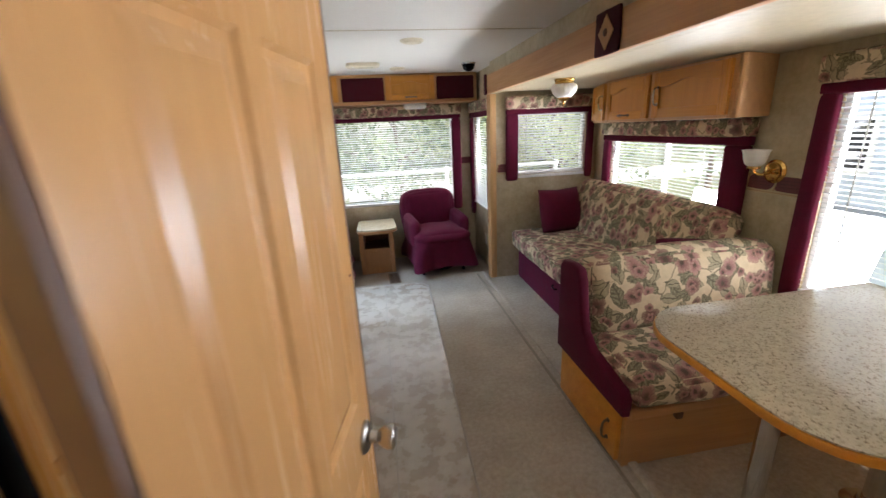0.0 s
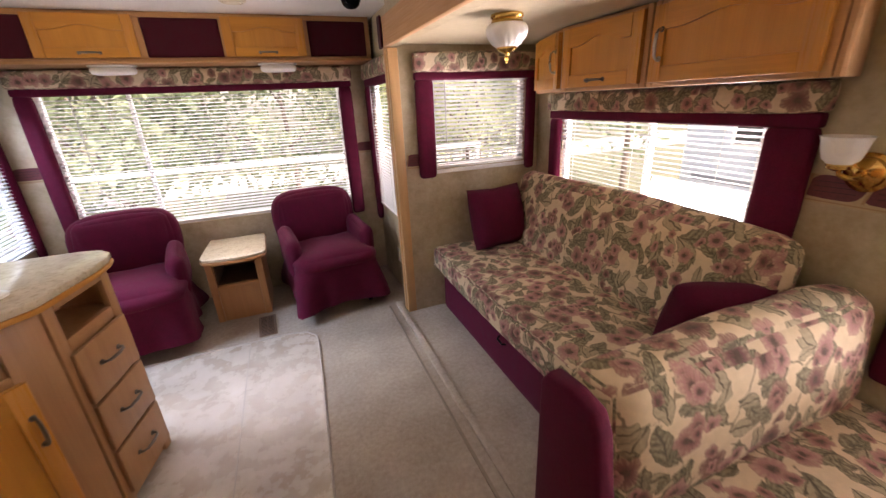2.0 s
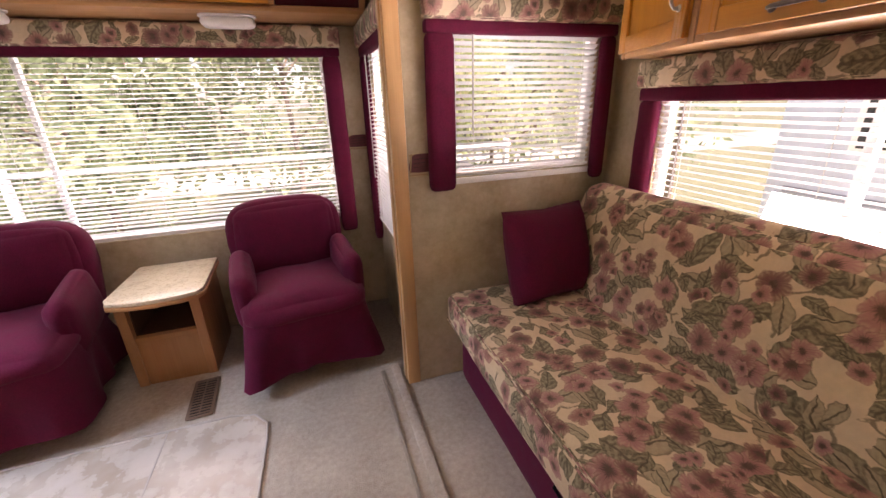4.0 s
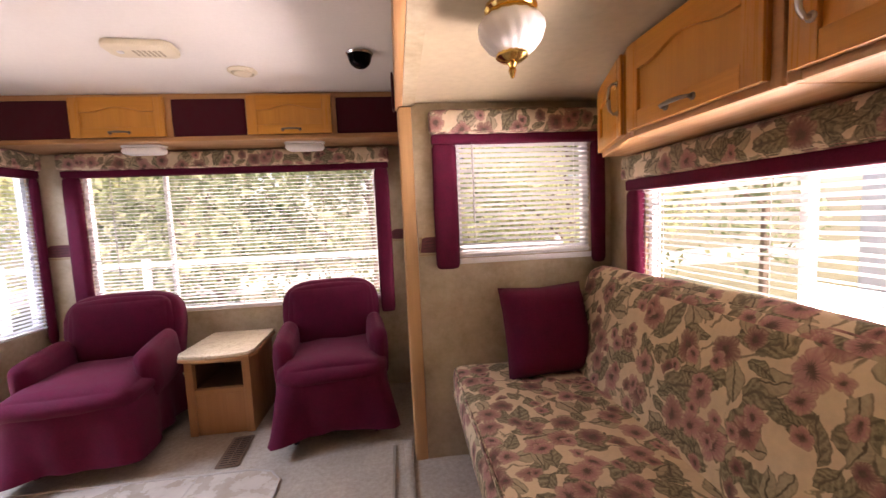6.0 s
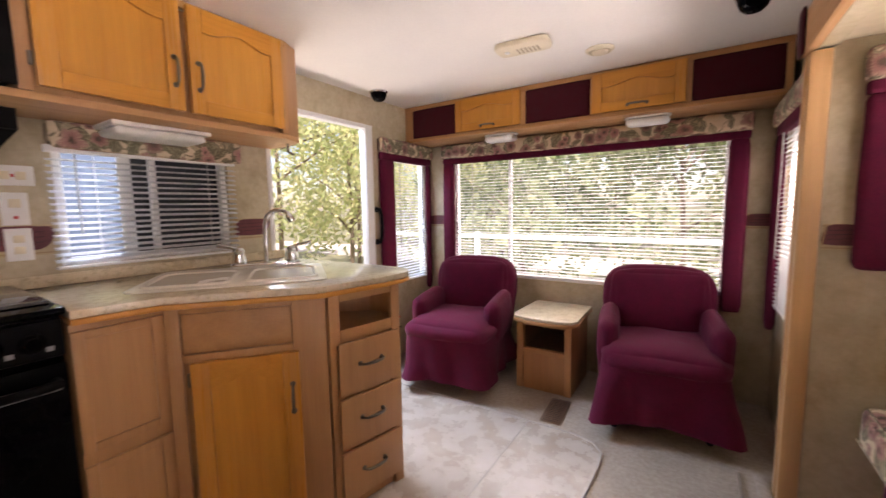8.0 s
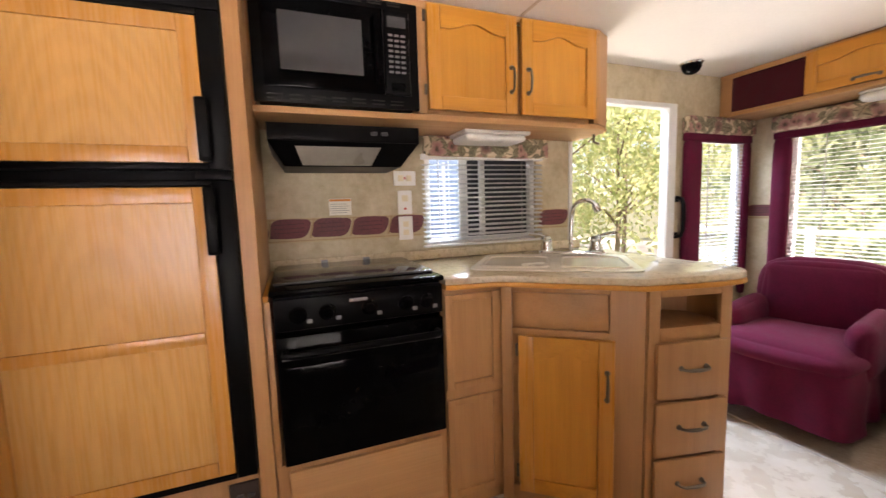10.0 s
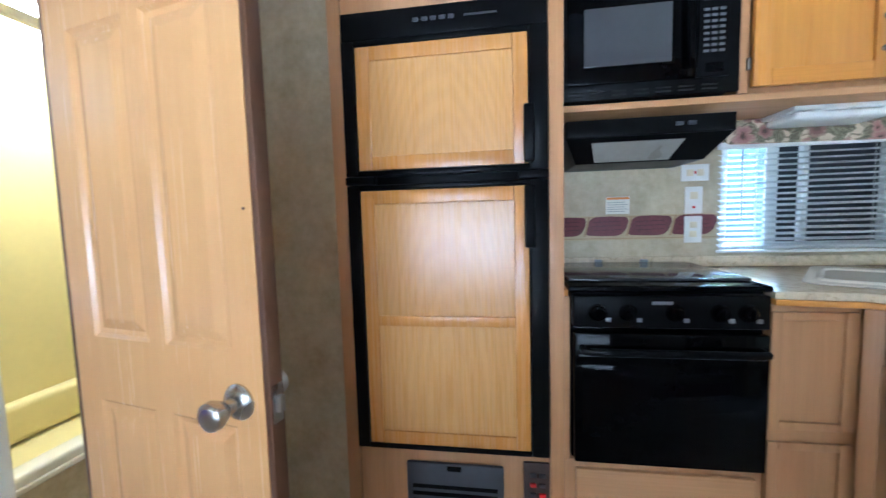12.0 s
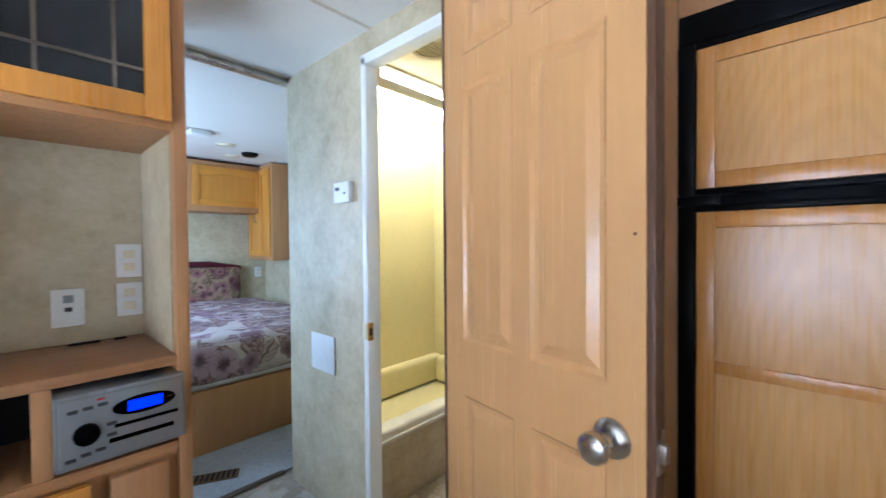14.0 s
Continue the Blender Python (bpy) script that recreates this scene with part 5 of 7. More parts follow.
fv = thing("floor_vent", (0.04, 3.83, 0), "brown metal floor register let into the carpet", "floor vent")
vm = pose(0.08, 3.82, 0.003, 0, 0, 3)
part("frame", prism(ring(0.115, 0.29, 0.01), 0.0, 0.005, 0.002, vm), plain("bronze enamel", (0.16, 0.10, 0.065), 0.45, 0.3), fv)
part("well", box((-0.042, -0.13, 0.005), (0.042, 0.13, 0.0056), 0, vm), DARK, fv, smooth=0)
for i in range(13):
    part("louvre", box((-0.042, -0.126 + 0.02 * i, 0.0056), (0.042, -0.117 + 0.02 * i, 0.009), 0.001, vm), bpy.data.materials["bronze enamel"], fv)
part("spine", box((-0.003, -0.13, 0.0085), (0.003, 0.13, 0.0105), 0, vm), bpy.data.materials["bronze enamel"], fv, smooth=0)

oc = thing("overhead_cabinet", (-0.18, 4.44, 1.73), "long oak overhead cabinet with two doors and burgundy panels", "cabinet")
ok = face(-1.285, 4.20, 0)
OCW = 2.375
part("bottom", box((0, -0.012, 1.722), (OCW, 0.31, 1.742), 0.005, ok), FRAME_X, oc)
part("top_rail", box((0, 0.0, 1.968), (OCW, 0.02, 1.998), 0.003, ok), FRAME_X, oc)
part("bottom_rail", box((0, 0.0, 1.743), (OCW, 0.02, 1.752), 0.002, ok), FRAME_X, oc)
for a, b in ((0, 0.075), (0.487, 0.52), (0.972, 1.017), (1.431, 1.465), (1.918, 1.960), (OCW - 0.03, OCW)):
    part("stile", box((a, 0.0, 1.752), (b, 0.02, 1.968), 0.003, ok), FRAME, oc)
part("back", box((0.0, 0.022, 1.743), (OCW, 0.03, 1.998), 0, ok), DARK, oc, smooth=0)
for a, b in ((0.075, 0.487), (1.017, 1.431), (1.960, OCW - 0.03)):
    part("panel", cushion((a, 0.002, 1.752), (b, 0.022, 1.968), 0.006, 0.003, 5, 0.001, ok), BURG_DK, oc, "dark burgundy cloth panel")
cabinet_front(oc, ok, [(0.481, 1.752, 0.505, 0.226, 0.028, (0.26, 0.025, False)), (1.445, 1.752, 0.49, 0.226, 0.028, (0.25, 0.025, False))], OAK_X)
for q in (0.56, 0.88, 1.52, 1.84):
    part("hinge", box((q, -0.006, 1.968), (q + 0.045, 0.004, 1.976), 0.002, ok), PEWTER, oc)
for q in (-0.49, 0.455):
    pl = thing("puck_light", (q, 4.30, 1.70), "white oval light under the overhead cabinet", "lamp", "lights under the overhead cabinet")
    part("base", prism(ring(0.25, 0.11, 0.05), 1.712, 1.7215, 0.003, pose(q, 4.30, 0)), WHITE, pl)
    part("lens", cushion((q - 0.115, 4.255, 1.668), (q + 0.115, 4.345, 1.714), 0.028, 0.002, 8, 0), OPAL, pl, "frosted lens", 1.5)

for x, y, a in ((-1.142, 3.73, 1), (0.878, 3.63, -1)):
    sp = thing("speaker", (x, y, ZC), "black round ceiling speaker in a chrome ring", "speaker", "ceiling speakers")
    part("ring", lathe([(0.062, 0.0), (0.064, -0.006), (0.058, -0.014), (0.05, -0.012), (0.05, 0.0)], pose(x, y, ZC), seg=24), CHROME, sp)
    part("ball", lathe([(0.056, -0.004), (0.054, -0.03), (0.044, -0.052), (0.026, -0.066), (0, -0.071)], pose(x, y, ZC), seg=24), BLACK, sp)
sa = thing("smoke_alarm", (-0.03, 3.55, ZC), "cream ceiling alarm box with vents", "alarm")
am = pose(-0.03, 3.55, ZC, 180, 0, 4)
part("case", prism(ring(0.27, 0.14, 0.04), 0.0005, 0.03, 0.009, am), CREAM, sa)
for i in range(6):
    part("vent_slot", box((-0.03 + 0.02 * i, -0.04, 0.029), (-0.02 + 0.02 * i, 0.02, 0.0312), 0, am), plain("tan slot", (0.42, 0.35, 0.24), 0.6) if i == 0 else bpy.data.materials["tan slot"], sa, smooth=0)
part("button", lathe([(0.014, 0.029), (0.013, 0.034), (0, 0.034)], am @ pose(-0.08, 0, 0), seg=14), WHITE, sa)


def round_vent(x, y, label, r=0.07):
    ob = thing("ceiling_vent", (x, y, ZC), label, "vent", "round ceiling vents")
    part("ring", lathe([(r, 0), (r, -0.006), (r * 0.8, -0.014), (r * 0.72, -0.010), (r * 0.72, 0)], pose(x, y, ZC), seg=28), CREAM, ob)
    part("disc", lathe([(r * 0.66, -0.004), (r * 0.6, -0.016), (0, -0.018)], pose(x, y, ZC), seg=28), CREAM, ob)


round_vent(0.27, 3.85, "round cream ceiling vent in the lounge")
round_vent(0.30, 2.70, "round cream ceiling vent over the aisle", 0.075)
cl = thing("ceiling_light", (-0.02, 1.45, ZC), "round ceiling light with a frosted cover", "lamp")
part("base", lathe([(0.13, 0), (0.13, -0.012), (0.115, -0.02), (0, -0.02)], pose(-0.02, 1.45, ZC), seg=28), WHITE, cl)
part("cover", lathe([(0.115, -0.012), (0.105, -0.035), (0.06, -0.05), (0, -0.053)], pose(-0.02, 1.45, ZC), seg=28), OPAL, cl)
solid("trim_8", box((XL, 2.42, ZC - 0.003), (1.064, 2.436, ZC - 0.0005), 0.001), plain("ceiling seam", (0.60, 0.52, 0.40), 0.6), "narrow seam strip across the ceiling", "trim", "structure")
solid("trim_13", box((XL, -0.30, ZC - 0.003), (0.34, -0.284, ZC - 0.0005), 0.001), bpy.data.materials["ceiling seam"], "narrow seam strip across the hall ceiling", "trim", "structure")

# ---- slide-out: overhead cabinets ----
def slide_cabinet(p0, p1, label, hand, back=None):
    """A wall cabinet whose front runs from p0 (far end) to p1 (near end), closed back to the wall."""
    ob = thing("wall_cabinet", (1.93, (p0[1] + p1[1]) / 2, 1.447), label, "cabinet", "slide-out overhead cabinets")
    d = Vector((p1[0] - p0[0], p1[1] - p0[1]))
    w = d.length - 0.002
    m = face(p0[0], p0[1], 0, math.degrees(math.atan2(d.y, d.x)))
    u, n = d.normalized(), Vector((-d.y, d.x)).normalized()
    q0, q1 = Vector(p0) + n * 0.018 + u * 0.001, Vector(p1) + n * 0.018 - u * 0.001
    part("body", prism([(q0.x, q0.y), (q1.x, q1.y), (XS - 0.003, back or q1.y), (XS - 0.003, q0.y)], 1.45, ZS - 0.004, 0.004), FRAME_Y, ob)
    for nm, lo, hi in (("stile", (0.001, 0, 1.446), (0.03, 0.0175, ZS - 0.003)), ("stile", (w - 0.03, 0, 1.446), (w, 0.0175, ZS - 0.003)), ("rail", (0.0305, 0, 1.446), (w - 0.0305, 0.0175, 1.474)), ("rail", (0.0305, 0, 1.722), (w - 0.0305, 0.0175, ZS - 0.003))):
        part(nm, box(lo, hi, 0.006, m), FRAME_Y, ob)
    cabinet_front(ob, m, [(0.022, 1.464, w - 0.044, 0.264, 0.03 if w > 0.45 else 0.02, hand)], OAK, NICKEL if hand[2] else PEWTER)
    for q in (0.1, w - 0.14):
        part("hinge", box((q, -0.006, 1.724), (q + 0.04, 0.004, 1.733), 0.002, m), PEWTER, ob)


slide_cabinet((1.79, 2.398), (1.79, 1.79), "honey oak wall cabinet with an arched door over the sofa", (0.045, 0.13, True), 1.905)
slide_cabinet((1.79, 2.928), (1.79, 2.402), "honey oak wall cabinet with an arched lift door over the sofa", (0.24, 0.028, False))
slide_cabinet((1.945, 3.385), (1.792, 2.932), "narrow angled honey oak wall cabinet at the slide-out corner", (0.40, 0.13, True))
part("end_post", prism([(1.794, 1.7885), (1.795, 1.775), (1.805, 1.768), (1.83, 1.772), (XS - 0.003, 1.862), (XS - 0.003, 1.902), (1.812, 1.7895)], 1.447, ZS - 0.003, 0.004), FRAME_Y, bpy.data.objects["wall_cabinet.001"], "rounded oak cabinet end")

# emblem on the fascia
em = thing("fascia_emblem", (1.028, 1.68, 1.75), "burgundy cloth emblem with a tan diamond on the fascia", "emblem")
emk = rw_face(1.03, 1.775, 0)
part("wrap", cushion((0, -0.012, 1.732), (0.185, 0.0, 1.905), 0.008, 0.002, 5, 0.002, emk), BURG_DK, em)
part("diamond", flat([(0.0925, 1.75), (0.15, 1.818), (0.0925, 1.888), (0.035, 1.818)], -0.018, -0.010, emk, bmesh.new(), 0.002), FRAME, em, "tan carved diamond")
part("rosette", lathe([(0.016, 0), (0.012, 0.004), (0.005, 0.006), (0, 0.006)], emk @ pose(0.0925, -0.018, 1.818, 90), seg=14), EDGE_BROWN, em)
e2 = thing("fascia_emblem", (1.028, 3.60, 1.75), "burgundy cloth emblem where fascia meets post", "emblem")
part("wrap", cushion((0, -0.012, 1.732), (0.075, 0.0, 1.90), 0.008, 0.002, 5, 0.002, rw_face(1.03, 3.66, 0)), BURG_DK, e2)

# ceiling lamp and sconce
LX, LY = 1.333, 2.71
lm = pose(LX, LY, ZS) @ Matrix.Scale(0.97, 4)
ce = thing("ceiling_lamp", (LX, LY, ZS), "brass ceiling lamp with a swirled frosted bowl", "lamp")
part("canopy", lathe([(0.068, 0), (0.07, -0.01), (0.062, -0.018), (0.066, -0.026), (0.055, -0.034), (0.05, -0.042), (0, -0.042)], lm, seg=28), BRASS, ce, "polished brass canopy")
bm = bmesh.new()
loops = []
for r, z in ((0.075, -0.036), (0.086, -0.05), (0.088, -0.066), (0.08, -0.09), (0.062, -0.112), (0.04, -0.126), (0.0, -0.13)):
    if r:
        loops.append([bm.verts.new(lm @ Vector(((r + 0.0022 * math.sin(16 * a + z * 60)) * math.cos(a), (r + 0.0022 * math.sin(16 * a + z * 60)) * math.sin(a), z))) for a in [2 * math.pi * k / 64 for k in range(64)]])
for a, b in zip(loops, loops[1:]):
    for k in range(64):
        bm.faces.new((a[k], a[(k + 1) % 64], b[(k + 1) % 64], b[k]))
bm.faces.new(loops[0])
bm.faces.new(loops[-1])
part("bowl", bm, OPAL, ce, "swirled frosted glass bowl", 1.0)
part("finial", lathe([(0.042, -0.122), (0.043, -0.132), (0.03, -0.142), (0.014, -0.148), (0.008, -0.158), (0.011, -0.166), (0.008, -0.174), (0.004, -0.186), (0, -0.188)], lm, seg=20), BRASS, ce, "brass finial")
sc = thing("wall_sconce", (XS, 1.77, 1.165), "brass wall sconce with a frosted glass cup", "lamp")
sm2 = rw_face(XS, 1.77, 1.165)
part("back_plate", lathe([(0.062, 0), (0.062, 0.006), (0.05, 0.014), (0.046, 0.024), (0.03, 0.032), (0.012, 0.036), (0.012, 0.05), (0, 0.05)], sm2 @ pose(0, 0, 0, 90), seg=24), BRASS, sc, "round brass wall plate")
part("arm", tube([sm2 @ Vector(p) for p in ((0, -0.04, 0), (0.0, -0.07, -0.012), (-0.012, -0.09, -0.01), (-0.028, -0.10, 0.0), (-0.035, -0.10, 0.02))], 0.008, seg=10), BRASS, sc)
part("cup", lathe([(0.012, 0.0), (0.03, 0.008), (0.032, 0.018), (0.028, 0.022), (0, 0.022)], sm2 @ pose(-0.035, -0.10, 0.01), seg=20), BRASS, sc)
part("shade", lathe([(0.03, 0.022), (0.045, 0.035), (0.052, 0.06), (0.058, 0.09), (0.064, 0.105), (0.060, 0.105), (0.05, 0.07), (0.04, 0.04), (0, 0.03)], sm2 @ pose(-0.035, -0.10, 0.01), seg=24), OPAL, sc, "flared frosted glass shade")

# ---- sofa ----
so = thing("sofa", (1.6, 2.75, 0), "floral tapestry sofa bed on a burgundy base", "sofa")
part("base", cushion((1.315, 1.84, 0.0), (2.06, 3.545, 0.335), 0.02, 0.004, 8, 0.003), BURG, so, "burgundy cloth base")
part("pull_tab", tube([(1.303, 2.70, 0.235), (1.285, 2.69, 0.23), (1.285, 2.64, 0.225), (1.303, 2.63, 0.225)], 0.006), BLACK_M, so, "small dark pull handle")
st1 = part("seat_cushion", cushion((1.235, 1.845, 0.325), (1.90, 3.535, 0.495), 0.045, 0.018, 14, 0.007), FLORAL, so, "floral tapestry seat cushion", 1.5)
part("piping", tube([(1.252, 1.87, 0.482), (1.242, 2.4, 0.488), (1.24, 3.0, 0.488), (1.252, 3.50, 0.482)], 0.0045), FLORAL_V, st1)
part("seam", tube([(1.236, 1.87, 0.365), (1.234, 2.7, 0.363), (1.236, 3.51, 0.365)], 0.004), FLORAL_V, st1)
bmk = Matrix.Translation((1.835, 0, 0.41)) @ pose(0, 0, 0, 0, 17, 0)
part("back_cushion", cushion((-0.075, 1.83, 0.0), (0.085, 3.515, 0.55), 0.07, 0.022, 14, 0.009, bmk), FLORAL, so, "sloping floral back cushion", 1.5)
part("backboard", box((2.04, 1.86, 0.05), (2.07, 3.54, 0.72)), BURG_DK, so)


def pillow(at, rx, ry, rz, s, label):
    ob = thing("throw_pillow", at, label, "pillow", "burgundy throw pillows")
    bm = bmesh.new()
    n = 14
    grid = {}
    for side in (1, -1):
        for i in range(n + 1):
            for j in range(n + 1):
                u, v = 2 * i / n - 1, 2 * j / n - 1
                e = (1 - u ** 4) * (1 - v ** 4)
                pin = 1 - 0.07 * (1 - abs(u * v)) * (max(abs(u), abs(v)) ** 6)
                key = (i, j, side if e > 1e-6 else 0)
                if key not in grid:
                    z = side * 0.075 * s / 0.3 * e ** 0.55 * (1 + 0.1 * noise.noise(Vector((u * 2, v * 2, side + at[1]))))
                    grid[key] = bm.verts.new(pose(*at, rx, ry, rz) @ Vector((u * s / 2 * pin, v * s / 2 * pin, z)))
    for side in (1, -1):
        for i in range(n):
            for j in range(n):
                vs = []
                for a, b in ((i, j), (i + 1, j), (i + 1, j + 1), (i, j + 1)):
                    vs.append(grid.get((a, b, 0)) or grid[(a, b, side)])
                bm.faces.new(vs if side > 0 else vs[::-1])
    part("cover", bm, BURG, ob, smooth=2.0)
    return ob


pillow((1.655, 3.36, 0.685), 74, 0, 6, 0.41, "square burgundy throw pillow against the sofa end wall")
pillow((1.775, 1.955, 0.63), 66, 0, 150, 0.33, "burgundy throw pillow tucked behind the dinette back")

# ---- dinette ----
be = thing("dinette_bench", (1.4, 1.58, 0), "oak dinette bench with floral cushions and burgundy end", "bench")
part("base", box((0.955, 1.215, 0.0), (2.06, 1.80, 0.30), 0.004), FRAME_X, be)
part("rail", box((0.955, 1.185, 0.27), (2.06, 1.214, 0.31), 0.005), FRAME_X, be)
part("bracket", box((1.175, 1.19, 0.232), (1.205, 1.214, 0.269), 0.003), EDGE_BROWN, be)
bnd = part("door", box((0.93, 1.235, 0.02), (0.954, 1.77, 0.275), 0.005), OAK_X, be, "honey oak access door")
part("handle", pull(rw_face(0.93, 1.30, 0.14), 0.09, True), PEWTER, bnd)
out = [(1.24, 0.285), (1.24, 0.365), (1.27, 0.40), (1.55, 0.445), (1.63, 0.50), (1.665, 0.60), (1.69, 0.74), (1.72, 0.79), (1.80, 0.80), (1.90, 0.79), (1.93, 0.75), (1.93, 0.285)]
bp = bmesh.new()
prism([(-(1.195 + 0.88 * (y - 1.24)), z) for y, z in out], 0, 0.05, 0.012, Matrix(((0, 0, 1, 0.914), (-1, 0, 0, 0), (0, 1, 0, 0), (0, 0, 0, 1))), bp)
part("end_panel", bp, BURG, be, "padded burgundy end panel", 0.9)
part("seat_cushion", cushion((0.967, 1.17, 0.305), (2.055, 1.63, 0.455), 0.055, 0.02, 13, 0.009), FLORAL, be, "floral tapestry seat cushion", 1.5)
part("back_cushion", cushion((0.967, -0.095, 0.0), (2.055, 0.095, 0.425), 0.085, 0.02, 13, 0.009, pose(0, 1.665, 0.40, -6)), FLORAL, be, "thick floral back cushion", 1.5)

tb = thing("dinette_table", (1.4, 0.85, 0), "dinette table with a granite laminate top on a chrome post", "table")
TZ = 0.74


def rounded(x0, x1, y0, y1, r, n=7):
    pts = []
    for cx, cy, a0 in ((x1 - 0.01, y1 - 0.01, 0), (x0 + r, y1 - r, 90), (x0 + r, y0 + r, 180), (x1 - 0.01, y0 + 0.01, 270)):
        rr = r if cx < (x0 + x1) / 2 else 0.01
        for i in range(n + 1):
            a = radians(a0 + 90 * i / n)
            pts.append((cx + rr * math.cos(a), cy + rr * math.sin(a)))
    return pts


part("top", prism(rounded(0.945, 2.08, 0.46, 1.25, 0.22), TZ - 0.006, TZ, 0.002), TABLETOP, tb, "speckled granite laminate top")
part("edge", prism(rounded(0.940, 2.08, 0.455, 1.255, 0.225), TZ - 0.034, TZ - 0.0065, 0.006), OAK_X, tb, "honey oak edge moulding")
for px in (1.20, 1.75):
    part("leg", lathe([(0.03, 0.02), (0.03, TZ - 0.034)], pose(px, 0.85, 0), seg=20), CHROME, tb, "chrome tube leg")
    part("foot", lathe([(0.085, 0.001), (0.085, 0.008), (0.045, 0.018), (0.04, 0.05), (0.031, 0.05)], pose(px, 0.85, 0), seg=24), CHROME, tb)
    part("socket", lathe([(0.075, TZ - 0.034), (0.075, TZ - 0.04), (0.04, TZ - 0.05), (0.036, TZ - 0.08), (0.031, TZ - 0.08)], pose(px, 0.85, 0), seg=24), CHROME, tb)

fe = thing("fire_extinguisher", (-1.24, 3.89, 0), "red fire extinguisher standing by the entry wall", "fire extinguisher")
xm = pose(-1.238, 3.89, 0.0) @ Matrix.Scale(1.22, 4)
part("bottle", lathe([(0.036, 0.0), (0.040, 0.012), (0.040, 0.19), (0.034, 0.22), (0.016, 0.24), (0.014, 0.255), (0, 0.255)], xm, seg=20), RED, fe)
part("band", lathe([(0.0405, 0.08), (0.0408, 0.081), (0.0408, 0.15), (0.0405, 0.151)], xm, seg=20), plain("dark red label", (0.3, 0.02, 0.02), 0.5), fe)
part("valve", box((-0.014, -0.014, 0.25), (0.014, 0.014, 0.285), 0.004, xm), BLACK_M, fe)
part("lever", tube([xm @ Vector(p) for p in ((0.01, 0, 0.285), (0.04, 0, 0.30), (0.085, 0, 0.315))], 0.006), RED, fe)
part("lever", tube([xm @ Vector(p) for p in ((0.01, 0, 0.265), (0.05, 0, 0.262), (0.085, 0, 0.25))], 0.006), BLACK_M, fe)
part("nozzle", tube([xm @ Vector(p) for p in ((-0.01, 0, 0.268), (-0.04, 0, 0.268))], 0.009), BLACK_M, fe)


# ---- hall: bathroom door ----
DANG = 78.7
dm = pose(-0.171, 0.215, 0, 0, 0, DANG)
DW_, DH = 0.535, 1.87
bd = thing("door_bathroom", (-0.171, 0.215, 0.015), "open six-panel oak-grain bathroom door with a steel knob", "door", kind="structure")
part("core", box((0.002, -0.008, 0.015), (DW_ - 0.002, 0.008, DH), 0.0, dm), DOORSKIN, bd, "", 0)
COLS, ROWS_ = ((0.072, 0.245), (0.292, 0.465)), ((0.14, 0.80), (0.94, 1.575), (1.655, 1.80))
for side in (-1, 1):
    y0, y1 = sorted((side * 0.0081, side * 0.0165))
    for a, b in ((0.002, 0.072), (0.245, 0.292), (0.465, DW_ - 0.002)):
        part("stile", box((a, y0, 0.015), (b, y1, DH), 0, dm), DOORSKIN, bd, "", 0)
    for a, b in COLS:
        for c, d in ((0.015, 0.14), (0.80, 0.94), (1.575, 1.655), (1.80, DH)):
            part("rail", box((a, y0, c), (b, y1, d), 0, dm), DOORSKIN, bd, "", 0)
        for z0, z1 in ROWS_:
            bm = bmesh.new()
            loops = []
            for inset, y in ((0.0, 0.0164), (0.008, 0.0100), (0.018, 0.0083), (0.040, 0.0156), (0.044, 0.0160)):
                loops.append([bm.verts.new(dm @ Vector((x, side * y, z))) for x, z in ((a + inset, z0 + inset), (b - inset, z0 + inset), (b - inset, z1 - inset), (a + inset, z1 - inset))])
            for p, q in zip(loops, loops[1:]):
                for k in range(4):
                    bm.faces.new((p[k], p[(k + 1) % 4], q[(k + 1) % 4], q[k]))
            bm.faces.new(loops[-1])
            part("panel", bm, DOORSKIN, bd, "", 0)
part("edge", box((DW_ - 0.0019, -0.0162, 0.016), (DW_ + 0.012, 0.0162, DH - 0.001), 0.002, dm), EDGE_BROWN, bd, "brown door edge")
part("edge", box((-0.012, -0.0162, 0.016), (0.0019, 0.0162, DH - 0.001), 0.002, dm), EDGE_BROWN, bd, "brown door edge")
for s in (1, -1):
    k = part("knob", lathe([(0.034, 0.0), (0.034, 0.004), (0.028, 0.011), (0.014, 0.015), (0.012, 0.03), (0.02, 0.04), (0.026, 0.052), (0.025, 0.064), (0.018, 0.069), (0.0, 0.070)], dm @ pose(DW_ - 0.06, -0.0168 * s, 0.85, 90 * s), seg=28), NICKEL, bd, "satin steel door knob")
part("latch", box((DW_ + 0.010, -0.007, 0.835), (DW_ + 0.024, 0.007, 0.865), 0.002, dm), NICKEL, bd)
part("latch_plate", box((DW_ + 0.0115, -0.011, 0.815), (DW_ + 0.0135, 0.011, 0.885), 0, dm), NICKEL, bd, smooth=0)
for z in (0.2, 1.0, 1.65):
    part("hinge", lathe([(0.007, z), (0.007, z + 0.09)], dm @ pose(-0.018, 0.010, 0), seg=10), NICKEL, bd)
part("peg", lathe([(0.003, 0), (0.0025, 0.002), (0, 0.003)], dm @ pose(DW_ - 0.02, -0.0166, 1.20, 90), seg=10), EDGE_BROWN, bd)

